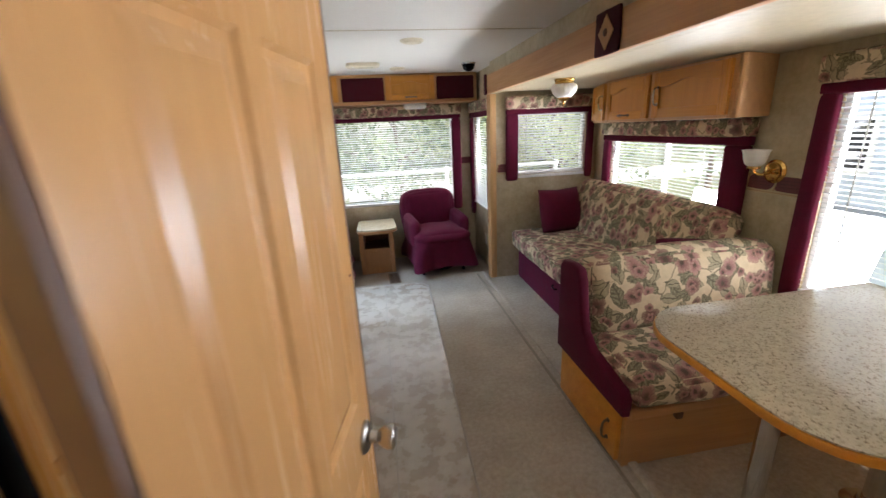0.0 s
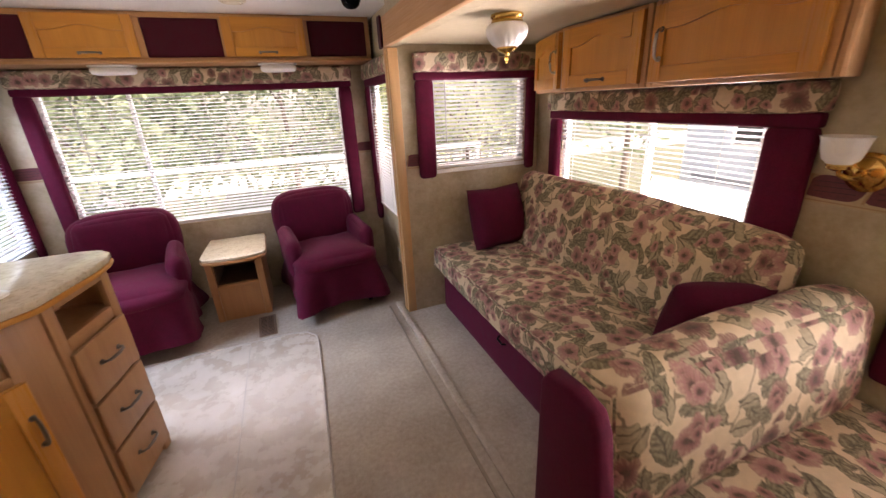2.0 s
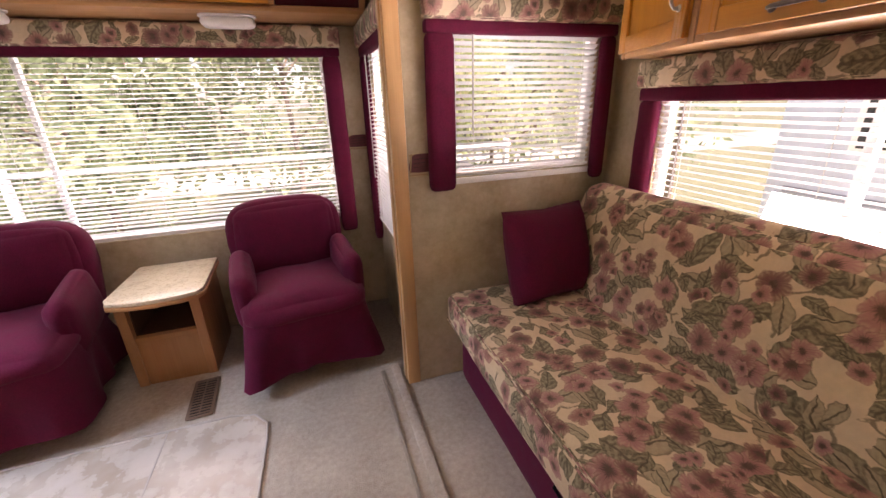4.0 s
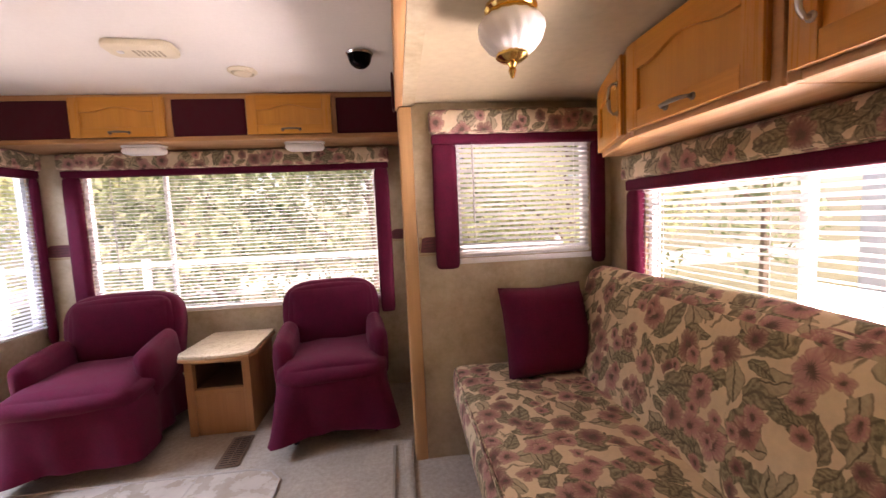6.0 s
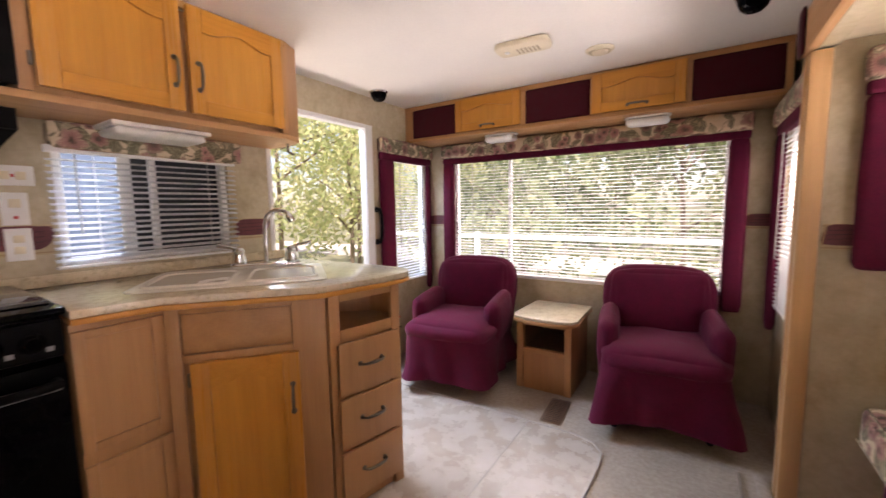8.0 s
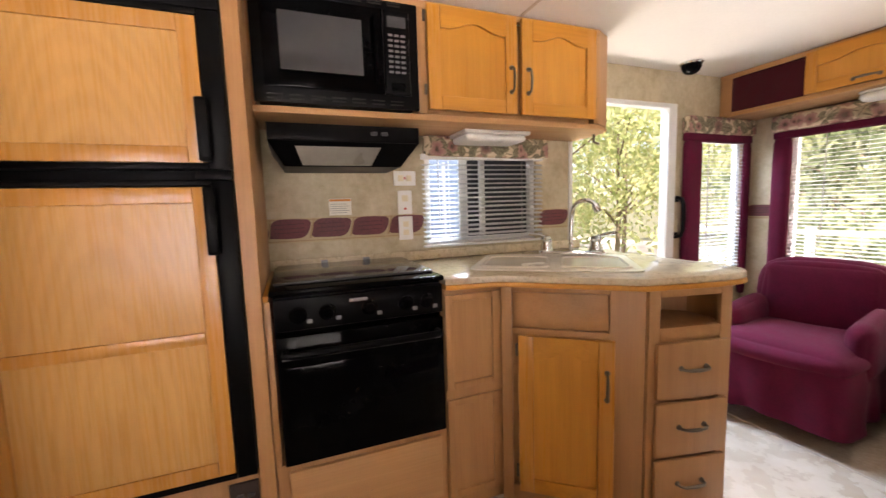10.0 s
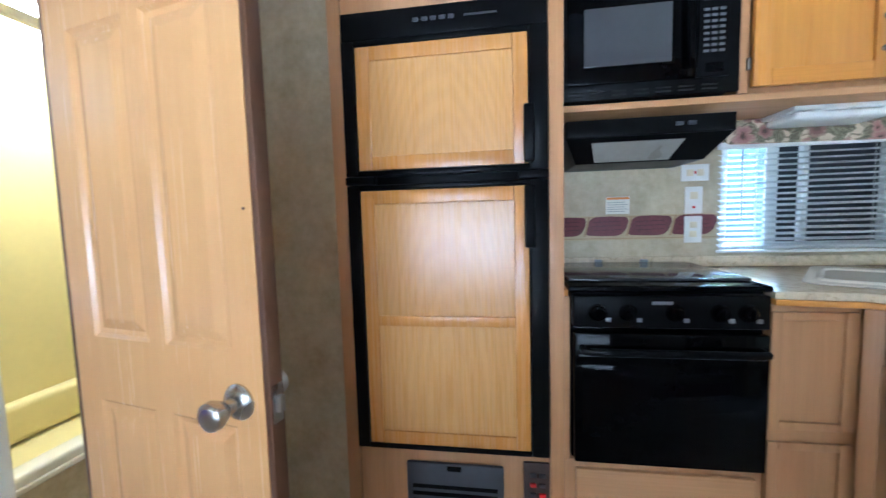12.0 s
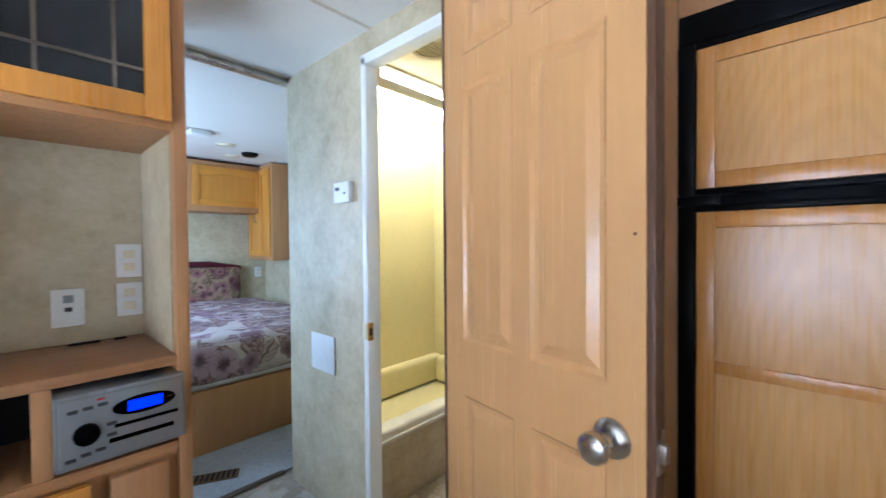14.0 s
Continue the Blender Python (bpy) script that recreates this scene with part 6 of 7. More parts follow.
# hall wall fittings
hk = lambda y, z: face(XH + 0.001, y, z, KF)
th = thing("thermostat", (XH, -0.47, 1.395), "white wall thermostat with a small display", "thermostat")
part("case", box((-0.055, -0.024, -0.042), (0.055, 0, 0.042), 0.005, hk(-0.47, 1.395)), WHITE, th)
part("display", box((-0.042, -0.0252, 0.008), (-0.012, -0.0235, 0.022), 0.001, hk(-0.47, 1.395)), DKGREY, th)
part("switch", box((0.02, -0.028, -0.008), (0.034, -0.0235, -0.002), 0.001, hk(-0.47, 1.395)), DKGREY, th)
plate("blank_plate", hk(-0.66, 0.70), 0.19, 0.165, "plain white blank wall plate in the hall", (), WHITE)
sp_ = thing("strike_plate", (XH, -0.33, 0.85), "brass strike plate on the white jamb", "strike plate")
part("plate", box((-0.018, -0.003, -0.035), (0.006, 0.0, 0.035), 0.001, pose(XH - 0.005, -0.3145, 0.845, 0, 0, 180)), BRASS, sp_)
part("lip", box((XH + 0.0125, -0.343, 0.815), (XH + 0.016, -0.317, 0.877), 0.001), CREAM, sp_)
part("slot", box((-0.012, -0.0036, -0.014), (0.0, -0.0028, 0.014), 0, pose(XH - 0.005, -0.3145, 0.845, 0, 0, 180)), DARK, sp_, smooth=0)

# ---- bathroom ----
solid("wall_bath", box((XL + 0.001, -0.94, 0.30), (XH - 0.042, -0.90, ZC - 0.001)), TUB, "yellow fibreglass tub surround", "wall", "structure", smooth=0)
solid("wall_bath_1", box((XL + 0.001, -0.899, 0.30), (XL + 0.02, 0.215, ZC - 0.001)), TUB, "yellow fibreglass tub surround", "wall", "structure", smooth=0)
tu = thing("bathtub", (-0.9, -0.65, 0), "cream-yellow bathtub with a papered apron", "bathtub")
part("apron", box((XL + 0.022, -0.45, 0.0), (XH - 0.045, -0.425, 0.30), 0.003), PAPER, tu, "tan papered tub apron")
part("rim", box((XL + 0.022, -0.50, 0.301), (XH - 0.045, -0.41, 0.37), 0.018, seg=4), plain("white acrylic rim", (0.78, 0.74, 0.64), 0.25, vary=0.02, grain=0), tu, "white rounded rim")
part("rim_bead", box((XL + 0.022, -0.415, 0.318), (XH - 0.045, -0.402, 0.333), 0.006), bpy.data.materials["white acrylic rim"], tu)
part("basin", box((XL + 0.022, -0.88, 0.24), (XH - 0.045, -0.501, 0.285), 0.01), TUB, tu)
part("back_ledge", box((XL + 0.022, -0.898, 0.29), (XH - 0.045, -0.83, 0.46), 0.03, seg=4), TUB, tu, "rounded yellow ledge")
part("side_ledge", box((XL + 0.022, -0.829, 0.29), (XL + 0.10, -0.51, 0.46), 0.03, seg=4), TUB, tu)
sr = thing("shower_track", (-0.9, -0.43, 1.88), "cream shower curtain track under the ceiling", "rail")
part("rail", box((XL + 0.022, -0.445, 1.865), (XH - 0.042, -0.415, 1.90), 0.005), CREAM, sr)
for q in (-1.2, -0.45):
    part("hanger", box((q, -0.438, 1.90), (q + 0.02, -0.422, 1.999)), CREAM, sr, smooth=0)
kl = thing("shower_skylight", (-0.85, -0.67, ZC), "bright diffusing skylight panel over the tub", "skylight")
part("frame", box((-1.26, -0.86, 1.985), (-0.42, -0.47, 1.999), 0.004), CREAM, kl)
part("diffuser", cushion((-1.24, -0.84, 1.955), (-0.45, -0.50, 1.988), 0.015, 0.004, 6, 0), glow("daylight diffuser", (1.0, 0.94, 0.80), 4.6), kl, "glowing white diffuser")
bf = thing("exhaust_fan", (-0.56, -0.24, ZC), "round cream ceiling exhaust fan grille", "vent")
part("ring", lathe([(0.10, 0), (0.10, -0.008), (0.085, -0.016), (0.07, -0.012), (0.07, 0)], pose(-0.56, -0.22, ZC), seg=28), CREAM, bf)
part("well", lathe([(0.068, -0.002), (0, -0.003)], pose(-0.56, -0.22, ZC), seg=28), DARK, bf)
for i in range(-3, 4):
    part("bar", box((-0.56 - 0.066 * math.cos(i * 0.4), -0.223 + i * 0.018, ZC - 0.010), (-0.56 + 0.066 * math.cos(i * 0.4), -0.217 + i * 0.018, ZC - 0.004)), CREAM, bf, smooth=0)
solid("ceiling_2", box((XL + 0.001, -0.899, ZC - 0.004), (XH - 0.042, 0.215, ZC - 0.0005)), plain("cream bath ceiling", (0.76, 0.68, 0.45), 0.5, vary=0.04), "cream bathroom ceiling board", "ceiling", "structure", smooth=0)

# ---- hall: entertainment cabinet ----
EY = -0.28
em_ = face(1.085, EY, 0, 180)     # local x runs to the viewer's right, towards the hall
EWD = 0.77
en = thing("entertainment_cabinet", (0.73, -0.55, 0), "tall oak entertainment cabinet with an open papered niche", "cabinet")
part("side_panel", box((EWD - 0.03, 0.0, 0.0), (EWD, 0.46, 1.998), 0.003, em_), FRAME, en)
part("side_panel", box((0.0, 0.0, 0.0), (0.03, 0.46, 1.998), 0.003, em_), FRAME, en)
part("niche_back", box((0.031, 0.36, 0.905), (EWD - 0.031, 0.37, 1.478), 0, em_), PAPER, en, "papered niche back", 0)
part("niche_side", box((EWD - 0.034, 0.03, 0.905), (EWD - 0.031, 0.359, 1.478), 0, em_), PAPER, en, "", 0)
part("shelf", box((0.031, -0.005, 0.878), (EWD - 0.031, 0.40, 0.904), 0.004, em_), wood("brown laminate", (0.33, 0.16, 0.07), (0.42, 0.22, 0.1), "x"), en, "brown wood-grain shelf")
part("upper_body", box((0.031, 0.02, 1.48), (EWD - 0.031, 0.40, 1.998), 0, em_), FRAME, en)
part("upper_rail", box((0.031, 0.0, 1.48), (EWD - 0.031, 0.019, 1.515), 0.003, em_), FRAME_X, en)
part("lower_body", box((0.031, 0.02, 0.0), (0.46, 0.40, 0.68), 0, em_), FRAME, en)
part("lower_side", box((0.461, 0.02, 0.0), (EWD - 0.031, 0.40, 0.68), 0, em_), FRAME, en)
# near-black sheet stands for the shade deep in the stereo bay
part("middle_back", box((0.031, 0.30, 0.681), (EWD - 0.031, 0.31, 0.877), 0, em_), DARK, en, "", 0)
part("middle_post", box((0.475, 0.0, 0.681), (0.507, 0.05, 0.877), 0.003, em_), FRAME, en)
part("middle_rail", box((0.031, 0.0, 0.655), (EWD - 0.031, 0.019, 0.68), 0.003, em_), FRAME_X, en)
for x0, w in ((0.035, 0.35), (0.385, 0.35)):
    z0, h, s = 1.50, 0.475, 0.055
    dmx = em_ @ pose(x0, -0.001, z0)
    dd = part("door", box((s - 0.004, -0.009, s - 0.004), (w - s + 0.004, -0.005, h - s + 0.004), 0, dmx), plain("dark cabinet glass", (0.018, 0.02, 0.022), 0.12, vary=0.3, scale=8, grain=0) if x0 < 0.1 else bpy.data.materials["dark cabinet glass"], en, "honey oak door with dark leaded glass", 0)
    for nm, lo, hi in (("stile", (0, -0.018, 0), (s, 0, h)), ("stile", (w - s, -0.018, 0), (w, 0, h)), ("rail", (s + 0.0003, -0.0178, 0), (w - s - 0.0003, 0, s)), ("rail", (s + 0.0003, -0.0178, h - s), (w - s - 0.0003, 0, h))):
        part(nm, box(lo, hi, 0.003, dmx), OAK, dd)
    for q in (0.105, w - 0.115):
        part("lead_strip", box((q, -0.012, s), (q + 0.008, -0.0085, h - s), 0.001, dmx), PEWTER, dd)
    for q in (0.11, h - 0.12):
        part("lead_strip", box((s, -0.0125, q), (w - s, -0.0085, q + 0.008), 0.001, dmx), PEWTER, dd)
    part("handle", pull(dmx @ pose(w - 0.025 if x0 < 0.1 else 0.025, -0.018, 0.12), 0.09, True), PEWTER, dd)
cabinet_front(en, em_, [(0.035, 0.05, 0.27, 0.60, 0.03, (0.24, 0.50, True)), (0.315, 0.05, 0.25, 0.60, 0.03, (0.03, 0.50, True))])
part("recessed_panel", box((0.60, -0.008, 0.06), (EWD - 0.055, 0.019, 0.64), 0.004, em_), FRAME, en)
ra = thing("car_stereo", (0.47, EY, 0.70), "silver wall-mounted stereo with a blue display", "stereo")
rm = face(0.578, EY - 0.001, 0.695, 180)
part("case", box((0.0, -0.022, 0.0), (0.245, 0.10, 0.165), 0.006, rm), SILVER, ra)
part("face_plate", box((0.008, -0.030, 0.008), (0.237, -0.022, 0.157), 0.004, rm), SILVER, ra)
part("bezel", prism([(0.158 + 0.062 * math.cos(a), 0.115 + 0.022 * math.sin(a)) for a in [2 * math.pi * k / 24 for k in range(24)]], 0.029, 0.033, 0.001, rm @ pose(0, 0, 0, 90)), BLACK, ra)
part("display", box((0.125, -0.0345, 0.103), (0.192, -0.0325, 0.127), 0.001, rm), BLUE_LCD, ra, "lit blue display", 0)
part("dial", lathe([(0.024, 0.029), (0.023, 0.040), (0.018, 0.043), (0, 0.043)], rm @ pose(0.052, 0, 0.075, 90), seg=24), BLACK, ra)
part("disc_slot", box((0.10, -0.0315, 0.072), (0.225, -0.0295, 0.080), 0, rm), BLACK, ra, "", 0)
part("tape_slot", box((0.09, -0.0315, 0.040), (0.215, -0.0295, 0.050), 0, rm), BLACK, ra, "", 0)
for x, z in ((0.03, 0.13), (0.055, 0.132), (0.08, 0.134), (0.025, 0.025), (0.05, 0.03), (0.075, 0.033), (0.095, 0.085), (0.095, 0.06)):
    part("button", box((x - 0.009, -0.0335, z - 0.004), (x + 0.009, -0.0295, z + 0.004), 0.0015, rm), DKGREY, ra)
part("indicator", box((0.07, -0.0335, 0.145), (0.084, -0.0295, 0.149), 0, rm), RED, ra, "", 0)
nk = lambda x, z: face(x, EY - 0.359, z, 180)
plate("outlet", nk(0.385, 1.14), 0.064, 0.102, "white double outlet in the papered niche", SOCKET)
plate("outlet", nk(0.385, 1.02), 0.064, 0.102, "white double outlet in the papered niche", SOCKET)
plate("cable_plate", nk(0.525, 1.01), 0.072, 0.108, "white cable and switch plate in the niche", [("jack", 0, 0.025, 0.022, 0.022, SILVER), ("switch", 0, -0.005, 0.016, 0.012, DKGREY)])
for x0, x1 in ((0.46, 0.53), (0.40, 0.43)):
    cs = thing("cable_slot", (x0, -0.60, 0.904), "black cable slot cut in the shelf", "slot")
    part("grommet", box((x0, -0.615, 0.9045), (x1, -0.60, 0.909), 0.002), DARK, cs)
# wire coil in the stereo bay
wc = thing("wire_bundle", (0.75, -0.42, 0.685), "small bundle of loose wires in the bay", "wires")
part("wire", tube([(0.70 + 0.04 * math.cos(a * 0.9), -0.40 + 0.03 * math.sin(a), 0.688 + 0.004 * a) for a in [k * 0.6 for k in range(22)]], 0.003, seg=5), PEWTER, wc)

# ---- bedroom ----
solid("floor_2", box((XL + 0.001, -3.54, 0.001), (XR - 0.001, -1.065, 0.008)), CARPET_BED, "pale grey bedroom carpet", "floor", "structure", smooth=0)
bed = thing("bed", (-0.2, -2.5, 0), "bed with a purple floral quilt on an oak base", "bed")
part("base", box((-1.05, -3.50, 0.008), (0.70, -1.55, 0.36), 0.004), FRAME, bed, "light oak bed base")
part("mattress", cushion((-1.06, -3.48, 0.36), (0.71, -1.54, 0.62), 0.07, 0.01, 12, 0.005), WHITE, bed)
part("quilt", cushion((-1.075, -3.30, 0.385), (0.725, -1.515, 0.645), 0.08, 0.015, 16, 0.02), QUILT, bed, "purple floral quilt", 1.5)
hb_ = thing("headboard", (-0.2, -3.50, 0.6), "floral padded headboard with a burgundy arched top", "headboard")
part("pad", cushion((-0.98, -3.535, 0.60), (0.62, -3.44, 0.95), 0.03, 0.01, 10, 0.004), floral("brown floral headboard", (0.30, 0.20, 0.13), 0.20, ((0.20, 0.08, 0.09), (0.30, 0.17, 0.13), (0.10, 0.03, 0.045)), ((0.07, 0.04, 0.025), (0.22, 0.15, 0.09)), (0.04, 0.01, 0.015), 1.3), hb_)
part("roll", tube([(-0.99, -3.49, 0.93), (-0.7, -3.49, 0.985), (-0.2, -3.49, 1.0), (0.3, -3.49, 0.985), (0.63, -3.49, 0.93)], 0.03, seg=10), BURG_DK, hb_, "burgundy welt")
bcb = thing("bedroom_cabinet", (-0.3, -3.4, 1.5), "oak overhead cabinet above the bed", "cabinet")
bkm = face(0.5, -3.20, 0, 180)
part("body", box((0.0, 0.0, 1.50), (1.66, 0.34, 1.97), 0.004, bkm), FRAME, bcb)
cabinet_front(bcb, bkm, [(0.24, 1.55, 0.64, 0.37, 0.03, None), (0.98, 1.55, 0.62, 0.37, 0.03, None)])
wd = thing("wardrobe", (-1.27, -3.2, 1.0), "narrow oak wardrobe cupboard beside the bed", "cabinet")
part("body", box((XL + 0.001, -3.54, 1.02), (-1.10, -2.95, 1.99), 0.004), FRAME, wd)
cabinet_front(wd, face(-1.10, -3.5, 0, 90), [(0.03, 1.06, 0.25, 0.88, 0.0, (0.22, 0.4, True)), (0.29, 1.06, 0.24, 0.88, 0.0, None)])
plate("outlet", face(-1.20, -3.549, 0.88, 180), 0.07, 0.11, "white wall outlet beside the bed", SOCKET)
for x, y, r in ((-0.55, -2.55, 0.075), (-0.75, -2.95, 0.06)):
    round_vent(x, y, "round cream ceiling vent in the bedroom", r)
for x in (-0.28, -0.10):
    bl = thing("ceiling_light", (x, -2.25, ZC), "white rectangular bedroom ceiling light", "lamp")
    part("case", box((x - 0.07, -2.32, ZC - 0.03), (x + 0.07, -2.2, ZC - 0.001), 0.01), WHITE, bl)
    part("lens", box((x - 0.06, -2.31, ZC - 0.036), (x + 0.06, -2.21, ZC - 0.031), 0.002), OPAL, bl)
bs = thing("speaker", (-0.82, -2.75, ZC), "black round ceiling speaker in the bedroom", "speaker")
part("grille", lathe([(0.07, 0.0), (0.066, -0.02), (0.05, -0.03), (0, -0.034)], pose(-0.82, -2.75, ZC), seg=24), BLACK_M, bs)
bv = thing("floor_vent", (0.03, -1.30, 0.008), "brown metal floor register in the bedroom carpet", "floor vent")
vm2 = pose(-0.02, -1.28, 0.0085, 0, 0, 62)
part("frame", prism(ring(0.09, 0.26, 0.01), 0.0, 0.004, 0.001, vm2), bpy.data.materials["bronze enamel"], bv)
for i in range(10):
    part("louvre", box((-0.032, -0.115 + 0.024 * i, 0.0041), (0.032, -0.104 + 0.024 * i, 0.008), 0.001, vm2), DARK, bv, smooth=0)
solid("trim_9", box((XH, -1.075, 0.0055), (0.345, -1.045, 0.014), 0.003), PEWTER, "metal threshold strip at the bedroom", "trim", "structure")


# ---- outdoors ----
solid("ground", box((-400, -400, -0.9), (400, 400, -0.85)), GROUND, "dry grass and gravel around the trailer", "ground", "structure", smooth=0)
solid("road", box((-60, 14.0, -0.849), (60, 18.0, -0.83)), plain("pale gravel road", (0.42, 0.40, 0.36), 0.9, vary=0.15, scale=3), "pale gravel road behind the trailer", "road", "structure", smooth=0)


def tree(name, at, height, crown, n, leafm, label, trunk=0.09, squat=0.8, low=0.35, size=0.085):
    rnd = random.Random(int(at[0] * 131 + at[1] * 17 + n))
    ob = thing(name, at, label, "tree" if name == "tree" else "shrub", "trees outside" if name == "tree" else "shrubs outside")
    base = Vector(at)
    limbs = [tube([base, base + Vector((0.05, 0.03, height * 0.3)), base + Vector((-0.04, 0.06, height * 0.62)), base + Vector((0.02, 0, height * 0.92))], [trunk, trunk * 0.8, trunk * 0.5, trunk * 0.15])]
    tips = []
    for i in range(9):
        z = height * rnd.uniform(0.25, 0.75)
        a = rnd.uniform(0, 2 * math.pi)
        tip = base + Vector((math.cos(a) * crown * rnd.uniform(0.5, 0.9), math.sin(a) * crown * rnd.uniform(0.5, 0.9), z + height * rnd.uniform(0.1, 0.25)))
        st = base + Vector((0, 0, z))
        tube([st, (st + tip) / 2 + Vector((0, 0, 0.1)), tip], [trunk * 0.45, trunk * 0.3, trunk * 0.08], limbs[0], 6)
        tips.append(tip)
    part("trunk", limbs[0], BARK, ob)
    clumps = [(t + Vector((rnd.gauss(0, 0.2), rnd.gauss(0, 0.2), rnd.gauss(0, 0.2))) * crown * 0.5, crown * rnd.uniform(0.22, 0.42)) for t in tips for _ in range(3)]
    clumps += [(base + Vector((rnd.gauss(0, 0.4) * crown, rnd.gauss(0, 0.4) * crown, height * rnd.uniform(low, 0.98))), crown * rnd.uniform(0.25, 0.45)) for _ in range(22)]
    vs, fs = [], []
    for i in range(n):
        c, r = clumps[rnd.randrange(len(clumps))]
        d = Vector((rnd.gauss(0, 1), rnd.gauss(0, 1), rnd.gauss(0, squat)))
        d = d.normalized() * r * rnd.uniform(0.3, 1.0) ** 0.5
        p = c + d
        if p.z < base.z + 0.1:
            continue
        a = Vector((rnd.gauss(0, 1), rnd.gauss(0, 1), rnd.gauss(0, 0.6))).normalized()
        b = a.orthogonal().normalized()
        b = Matrix.Rotation(rnd.uniform(0, 6.28), 3, a) @ b
        s = size * rnd.uniform(0.6, 1.4)
        k = len(vs)
        q = a.cross(b)
        vs += [p - b * s, p + q * s * 0.45 + a * s * 0.12, p + b * s, p - q * s * 0.45 + a * s * 0.12]
        fs.append((k, k + 1, k + 2, k + 3))
    me = bpy.data.meshes.new("crown")
    me.from_pydata([v - base for v in vs], [], fs)
    me.materials.append(leafm)
    cr = new("crown", me)
    cr.parent = ob
    return ob


GZ = -0.85
for x, y, h, c, n, mt in ((-1.9, 8.2, 3.4, 1.5, 4200, LEAF_G), (0.5, 9.5, 4.2, 1.9, 5200, LEAF_G), (2.6, 10.4, 3.6, 1.5, 4200, LEAF_Y), (-4.6, 10.5, 5.2, 2.2, 5000, LEAF_Y), (5.2, 11.5, 6.0, 2.4, 5000, LEAF_G)):
    tree("shrub", (x, y, GZ), h, c, n, mt, "dense leafy shrub behind the trailer", 0.06, 0.7, 0.12, 0.09)
for x, y, h, c, n, mt in ((-2.5, 21, 9.5, 3.8, 6000, LEAF_G), (4.5, 22, 11, 4.2, 6000, LEAF_Y), (-10, 20, 10, 4.2, 6000, LEAF_Y), (11, 19, 10, 4.0, 5000, LEAF_G), (-6.9, 5.6, 5.0, 2.3, 3800, LEAF_Y), (-7.6, 9.6, 5.0, 2.2, 4000, LEAF_Y), (-8.4, 3.4, 4.6, 2.0, 3600, LEAF_Y), (-8.0, 7.6, 6.5, 2.6, 4600, LEAF_Y), (-9.2, 1.6, 6.5, 2.6, 4600, LEAF_Y), (-9.5, 11.8, 7.5, 3.0, 5500, LEAF_Y), (-15, 5.5, 9, 4.0, 4500, LEAF_Y), (4.6, 9.6, 4.6, 1.9, 4500, LEAF_Y), (7.5, 8.0, 6.5, 2.6, 5000, LEAF_G)):
    tree("tree", (x, y, GZ), h, c, n, mt, "leafy tree in early autumn beyond the trailer", 0.07, 0.85, 0.2, 0.08 if y < 15 and x > -12 else 0.2)
wf = thing("railing", (0.1, 6.3, GZ), "white painted porch railing behind the trailer", "railing")
part("top_rail", box((-3.2, 6.27, 0.80), (3.0, 6.33, 0.85), 0.006), WHITE_PAINT, wf)
part("bottom_rail", box((-3.2, 6.28, 0.06), (3.0, 6.32, 0.10), 0.006), WHITE_PAINT, wf)
for q in (-3.2, -1.75, 1.1, 2.95):
    part("post", box((q - 0.025, 6.26, GZ), (q + 0.025, 6.34, 0.88), 0.006), WHITE_PAINT, wf)
pt = thing("picnic_table", (-5.2, 6.1, GZ), "weathered picnic table under the trees", "table")
part("tabletop", box((-5.9, 5.6, -0.13), (-4.5, 6.4, -0.09), 0.01), plain("weathered boards", (0.5, 0.46, 0.4), 0.8), pt)
for q in (-5.75, -4.75):
    part("leg", box((q, 5.65, GZ), (q + 0.1, 6.35, -0.13), 0.01), bpy.data.materials["weathered boards"], pt)

# neighbouring trailer
nt_ = thing("trailer", (6.2, -0.2, GZ), "pale blue-grey travel trailer parked alongside with stripes", "trailer")
part("body", box((5.0, -5.5, -0.45), (7.4, 4.7, 2.35), 0.08, seg=4), SIDING, nt_)
for z0, z1 in ((0.10, 0.32), (0.40, 0.46), (1.75, 1.85)):
    part("stripe", box((4.985, -5.3, z0), (4.998, 4.5, z1), 0), GREYSIDE, nt_, smooth=0)
for y0, y1, z0, z1 in ((3.3, 4.1, 0.80, 1.40), (1.2, 2.1, 0.75, 1.45), (-1.2, 0.2, 0.75, 1.5), (-3.6, -2.4, 0.75, 1.45)):
    wn_ = part("window", box((4.975, y0, z0), (4.998, y1, z1), 0.01), WHITE_PAINT, nt_)
    part("pane", box((4.968, y0 + 0.05, z0 + 0.05), (4.976, y1 - 0.05, z1 - 0.05), 0.003), SMOKE, wn_)
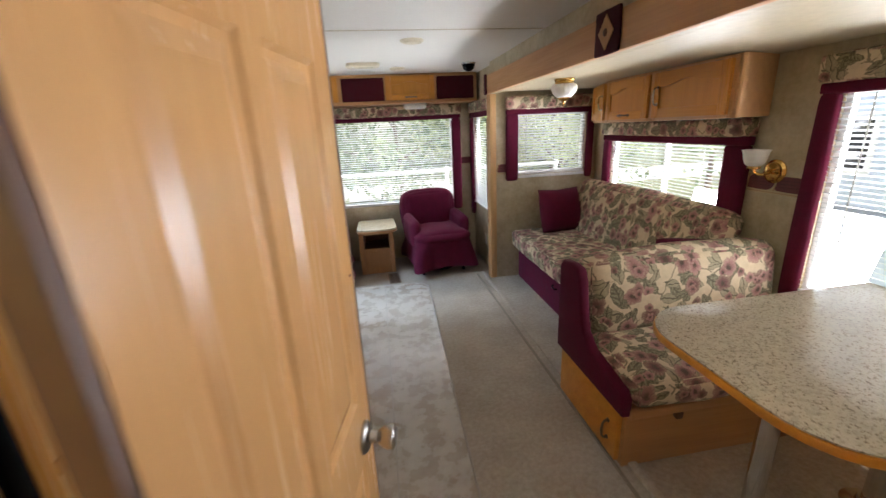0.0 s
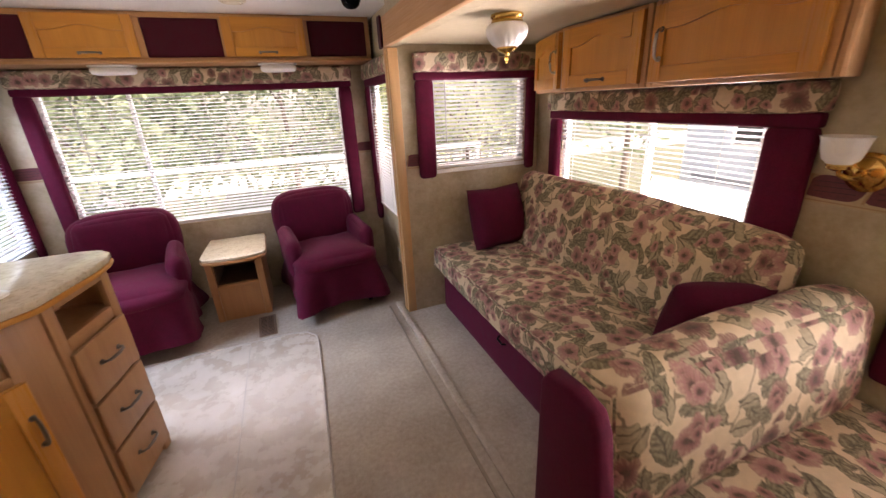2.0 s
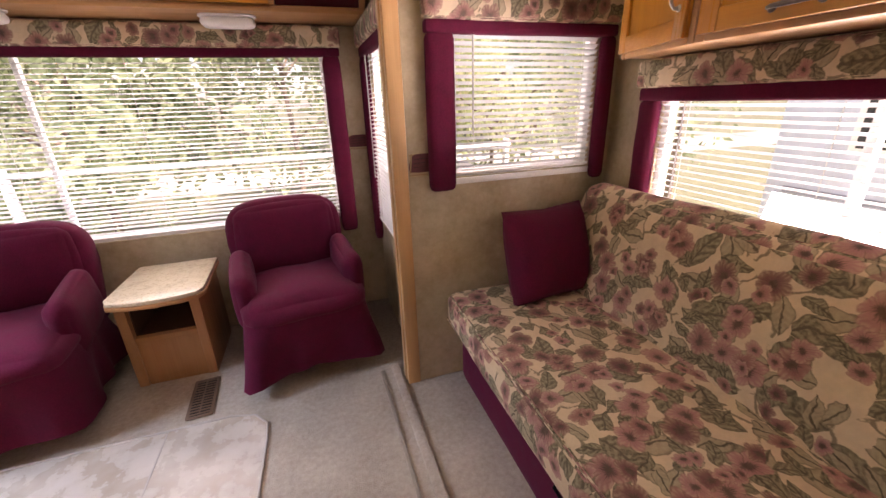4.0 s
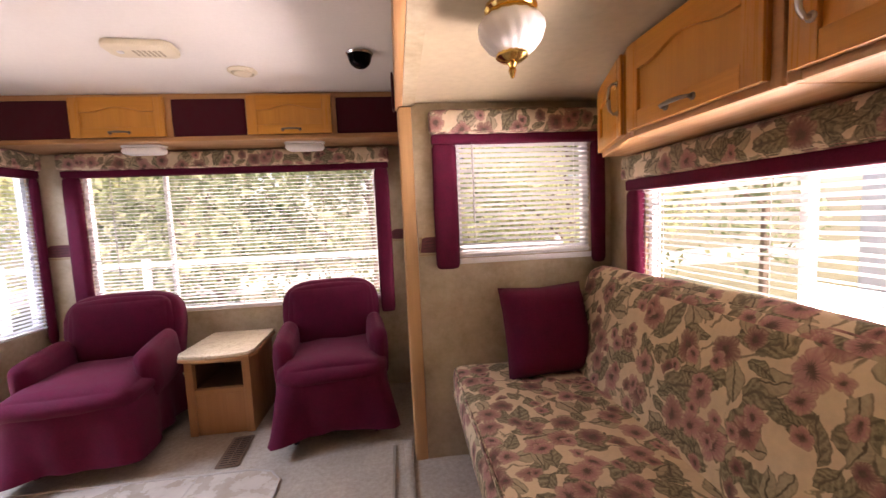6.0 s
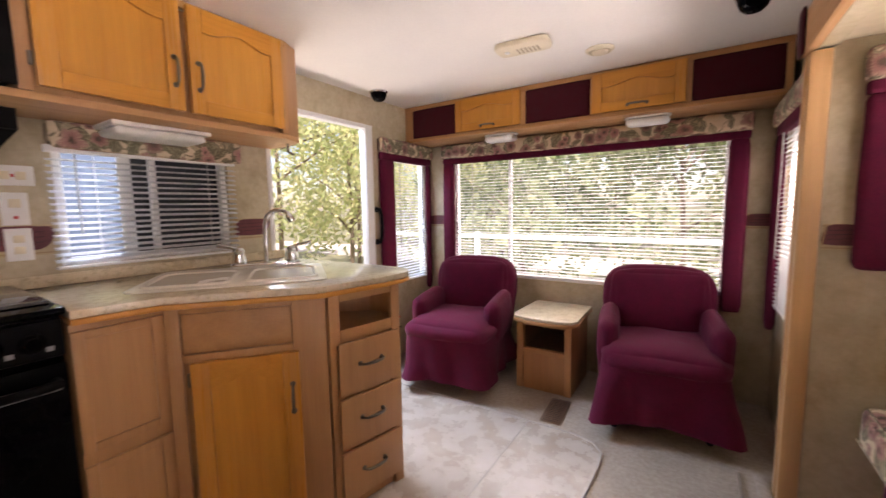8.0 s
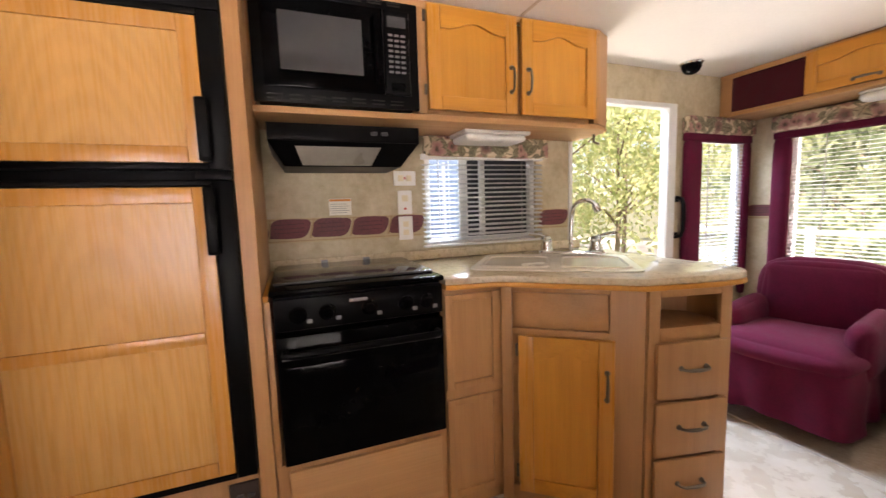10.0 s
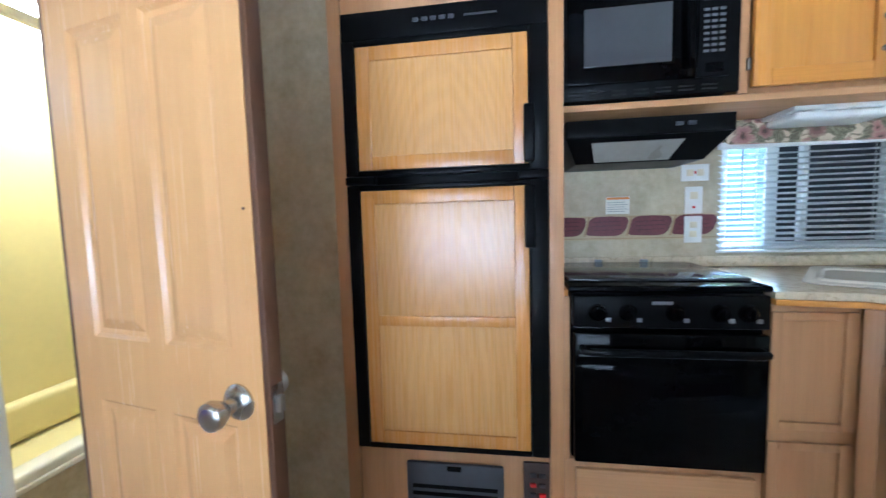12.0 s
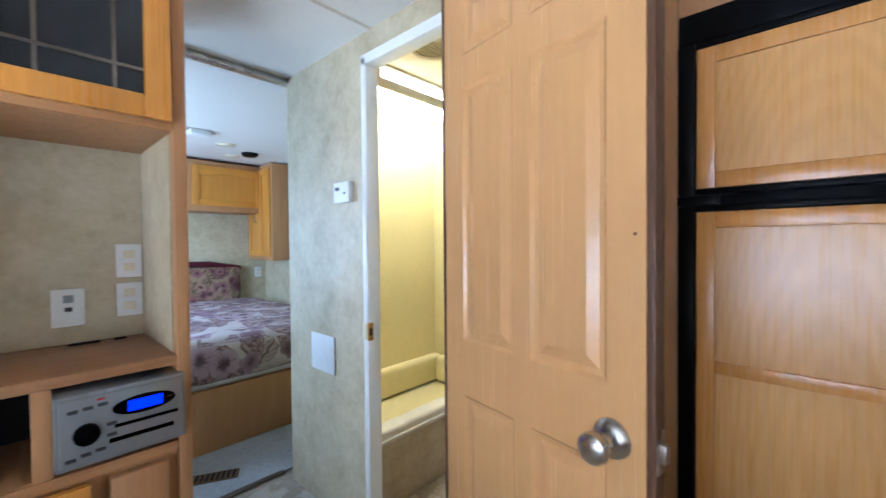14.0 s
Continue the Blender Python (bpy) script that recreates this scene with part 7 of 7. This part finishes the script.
for y in (-1.8, -2.7):
    w_ = part("wheel", lathe([(0.33, 0), (0.35, 0.03), (0.35, 0.18), (0.33, 0.2), (0, 0.2)], pose(5.05, y, GZ + 0.35, 0, 90), seg=24), BLACK_M, nt_)
    part("hub", lathe([(0.18, -0.01), (0.16, 0.0), (0, 0.0)], pose(5.04, y, GZ + 0.35, 0, 90), seg=20), SILVER, w_)
# added trailer, none known there; gives the kitchen window its pale bluish part
ut = thing("filler_trailer", (-4.3, 3.1, GZ), "made-up blue-grey box trailer that tints the kitchen window view", "trailer")
part("body", box((-5.4, 2.1, -0.45), (-3.7, 4.1, 1.75), 0.05, seg=3), PALE_SIDE, ut)
for q in (2.55, 3.1, 3.65):
    part("rib", box((-3.70, q, -0.40), (-3.685, q + 0.04, 1.70), 0.004), GREYSIDE, ut)
for q in (2.7, 3.5):
    part("wheel", lathe([(0.30, 0), (0.32, 0.03), (0.32, 0.16), (0.30, 0.18), (0, 0.18)], pose(-3.88, q, GZ + 0.32, 0, 90), seg=24), BLACK_M, ut)
skylight("sky_rear", (-0.2, 6.1, 2.75), (-0.2, 4.5, 0.9), 2.6, 1.0, LAMPS["rear"])
skylight("sky_entry", (-2.7, 3.43, 2.6), (-1.3, 3.43, 0.6), 1.2, 1.0, LAMPS["entry"], (0.52, 0.74, 1.0))
skylight("sky_sofa", (3.3, 2.65, 2.45), (2.0, 2.65, 0.9), 1.8, 0.9, LAMPS["sofa"])
skylight("sky_dinette", (3.9, 0.85, 2.2), (2.0, 0.85, 1.15), 1.8, 0.8, LAMPS["dinette"])
# lights the bedroom through an unseen opening added in wall_right_1
skylight("sky_bedroom", (1.20, -2.25, 1.2), (0.0, -2.25, 1.15), 1.0, 0.7, LAMPS["bedroom"], (0.60, 0.79, 1.0))
skylight("sky_end", (1.75, 4.75, 2.15), (1.6, 3.62, 1.3), 0.8, 0.7, LAMPS["end"])
# added fill lamps, out of sight, for light bounced in from low outside
skylight("fill_rear_low", (-0.2, 5.5, -0.25), (-0.2, 4.6, 1.1), 2.4, 0.5, LAMPS["rear_low"])
skylight("fill_sofa_low", (3.05, 2.65, 0.45), (1.0, 2.65, 1.0), 1.6, 0.7, LAMPS["sofa_low"])
skylight("fill_dinette_low", (3.05, 0.85, 0.80), (0.5, 0.85, 0.80), 1.6, 0.7, LAMPS["dinette_low"])
skylight("fill_entry_low", (-2.4, 3.43, -0.7), (-1.4, 3.43, 1.1), 1.0, 0.6, LAMPS["entry_low"])
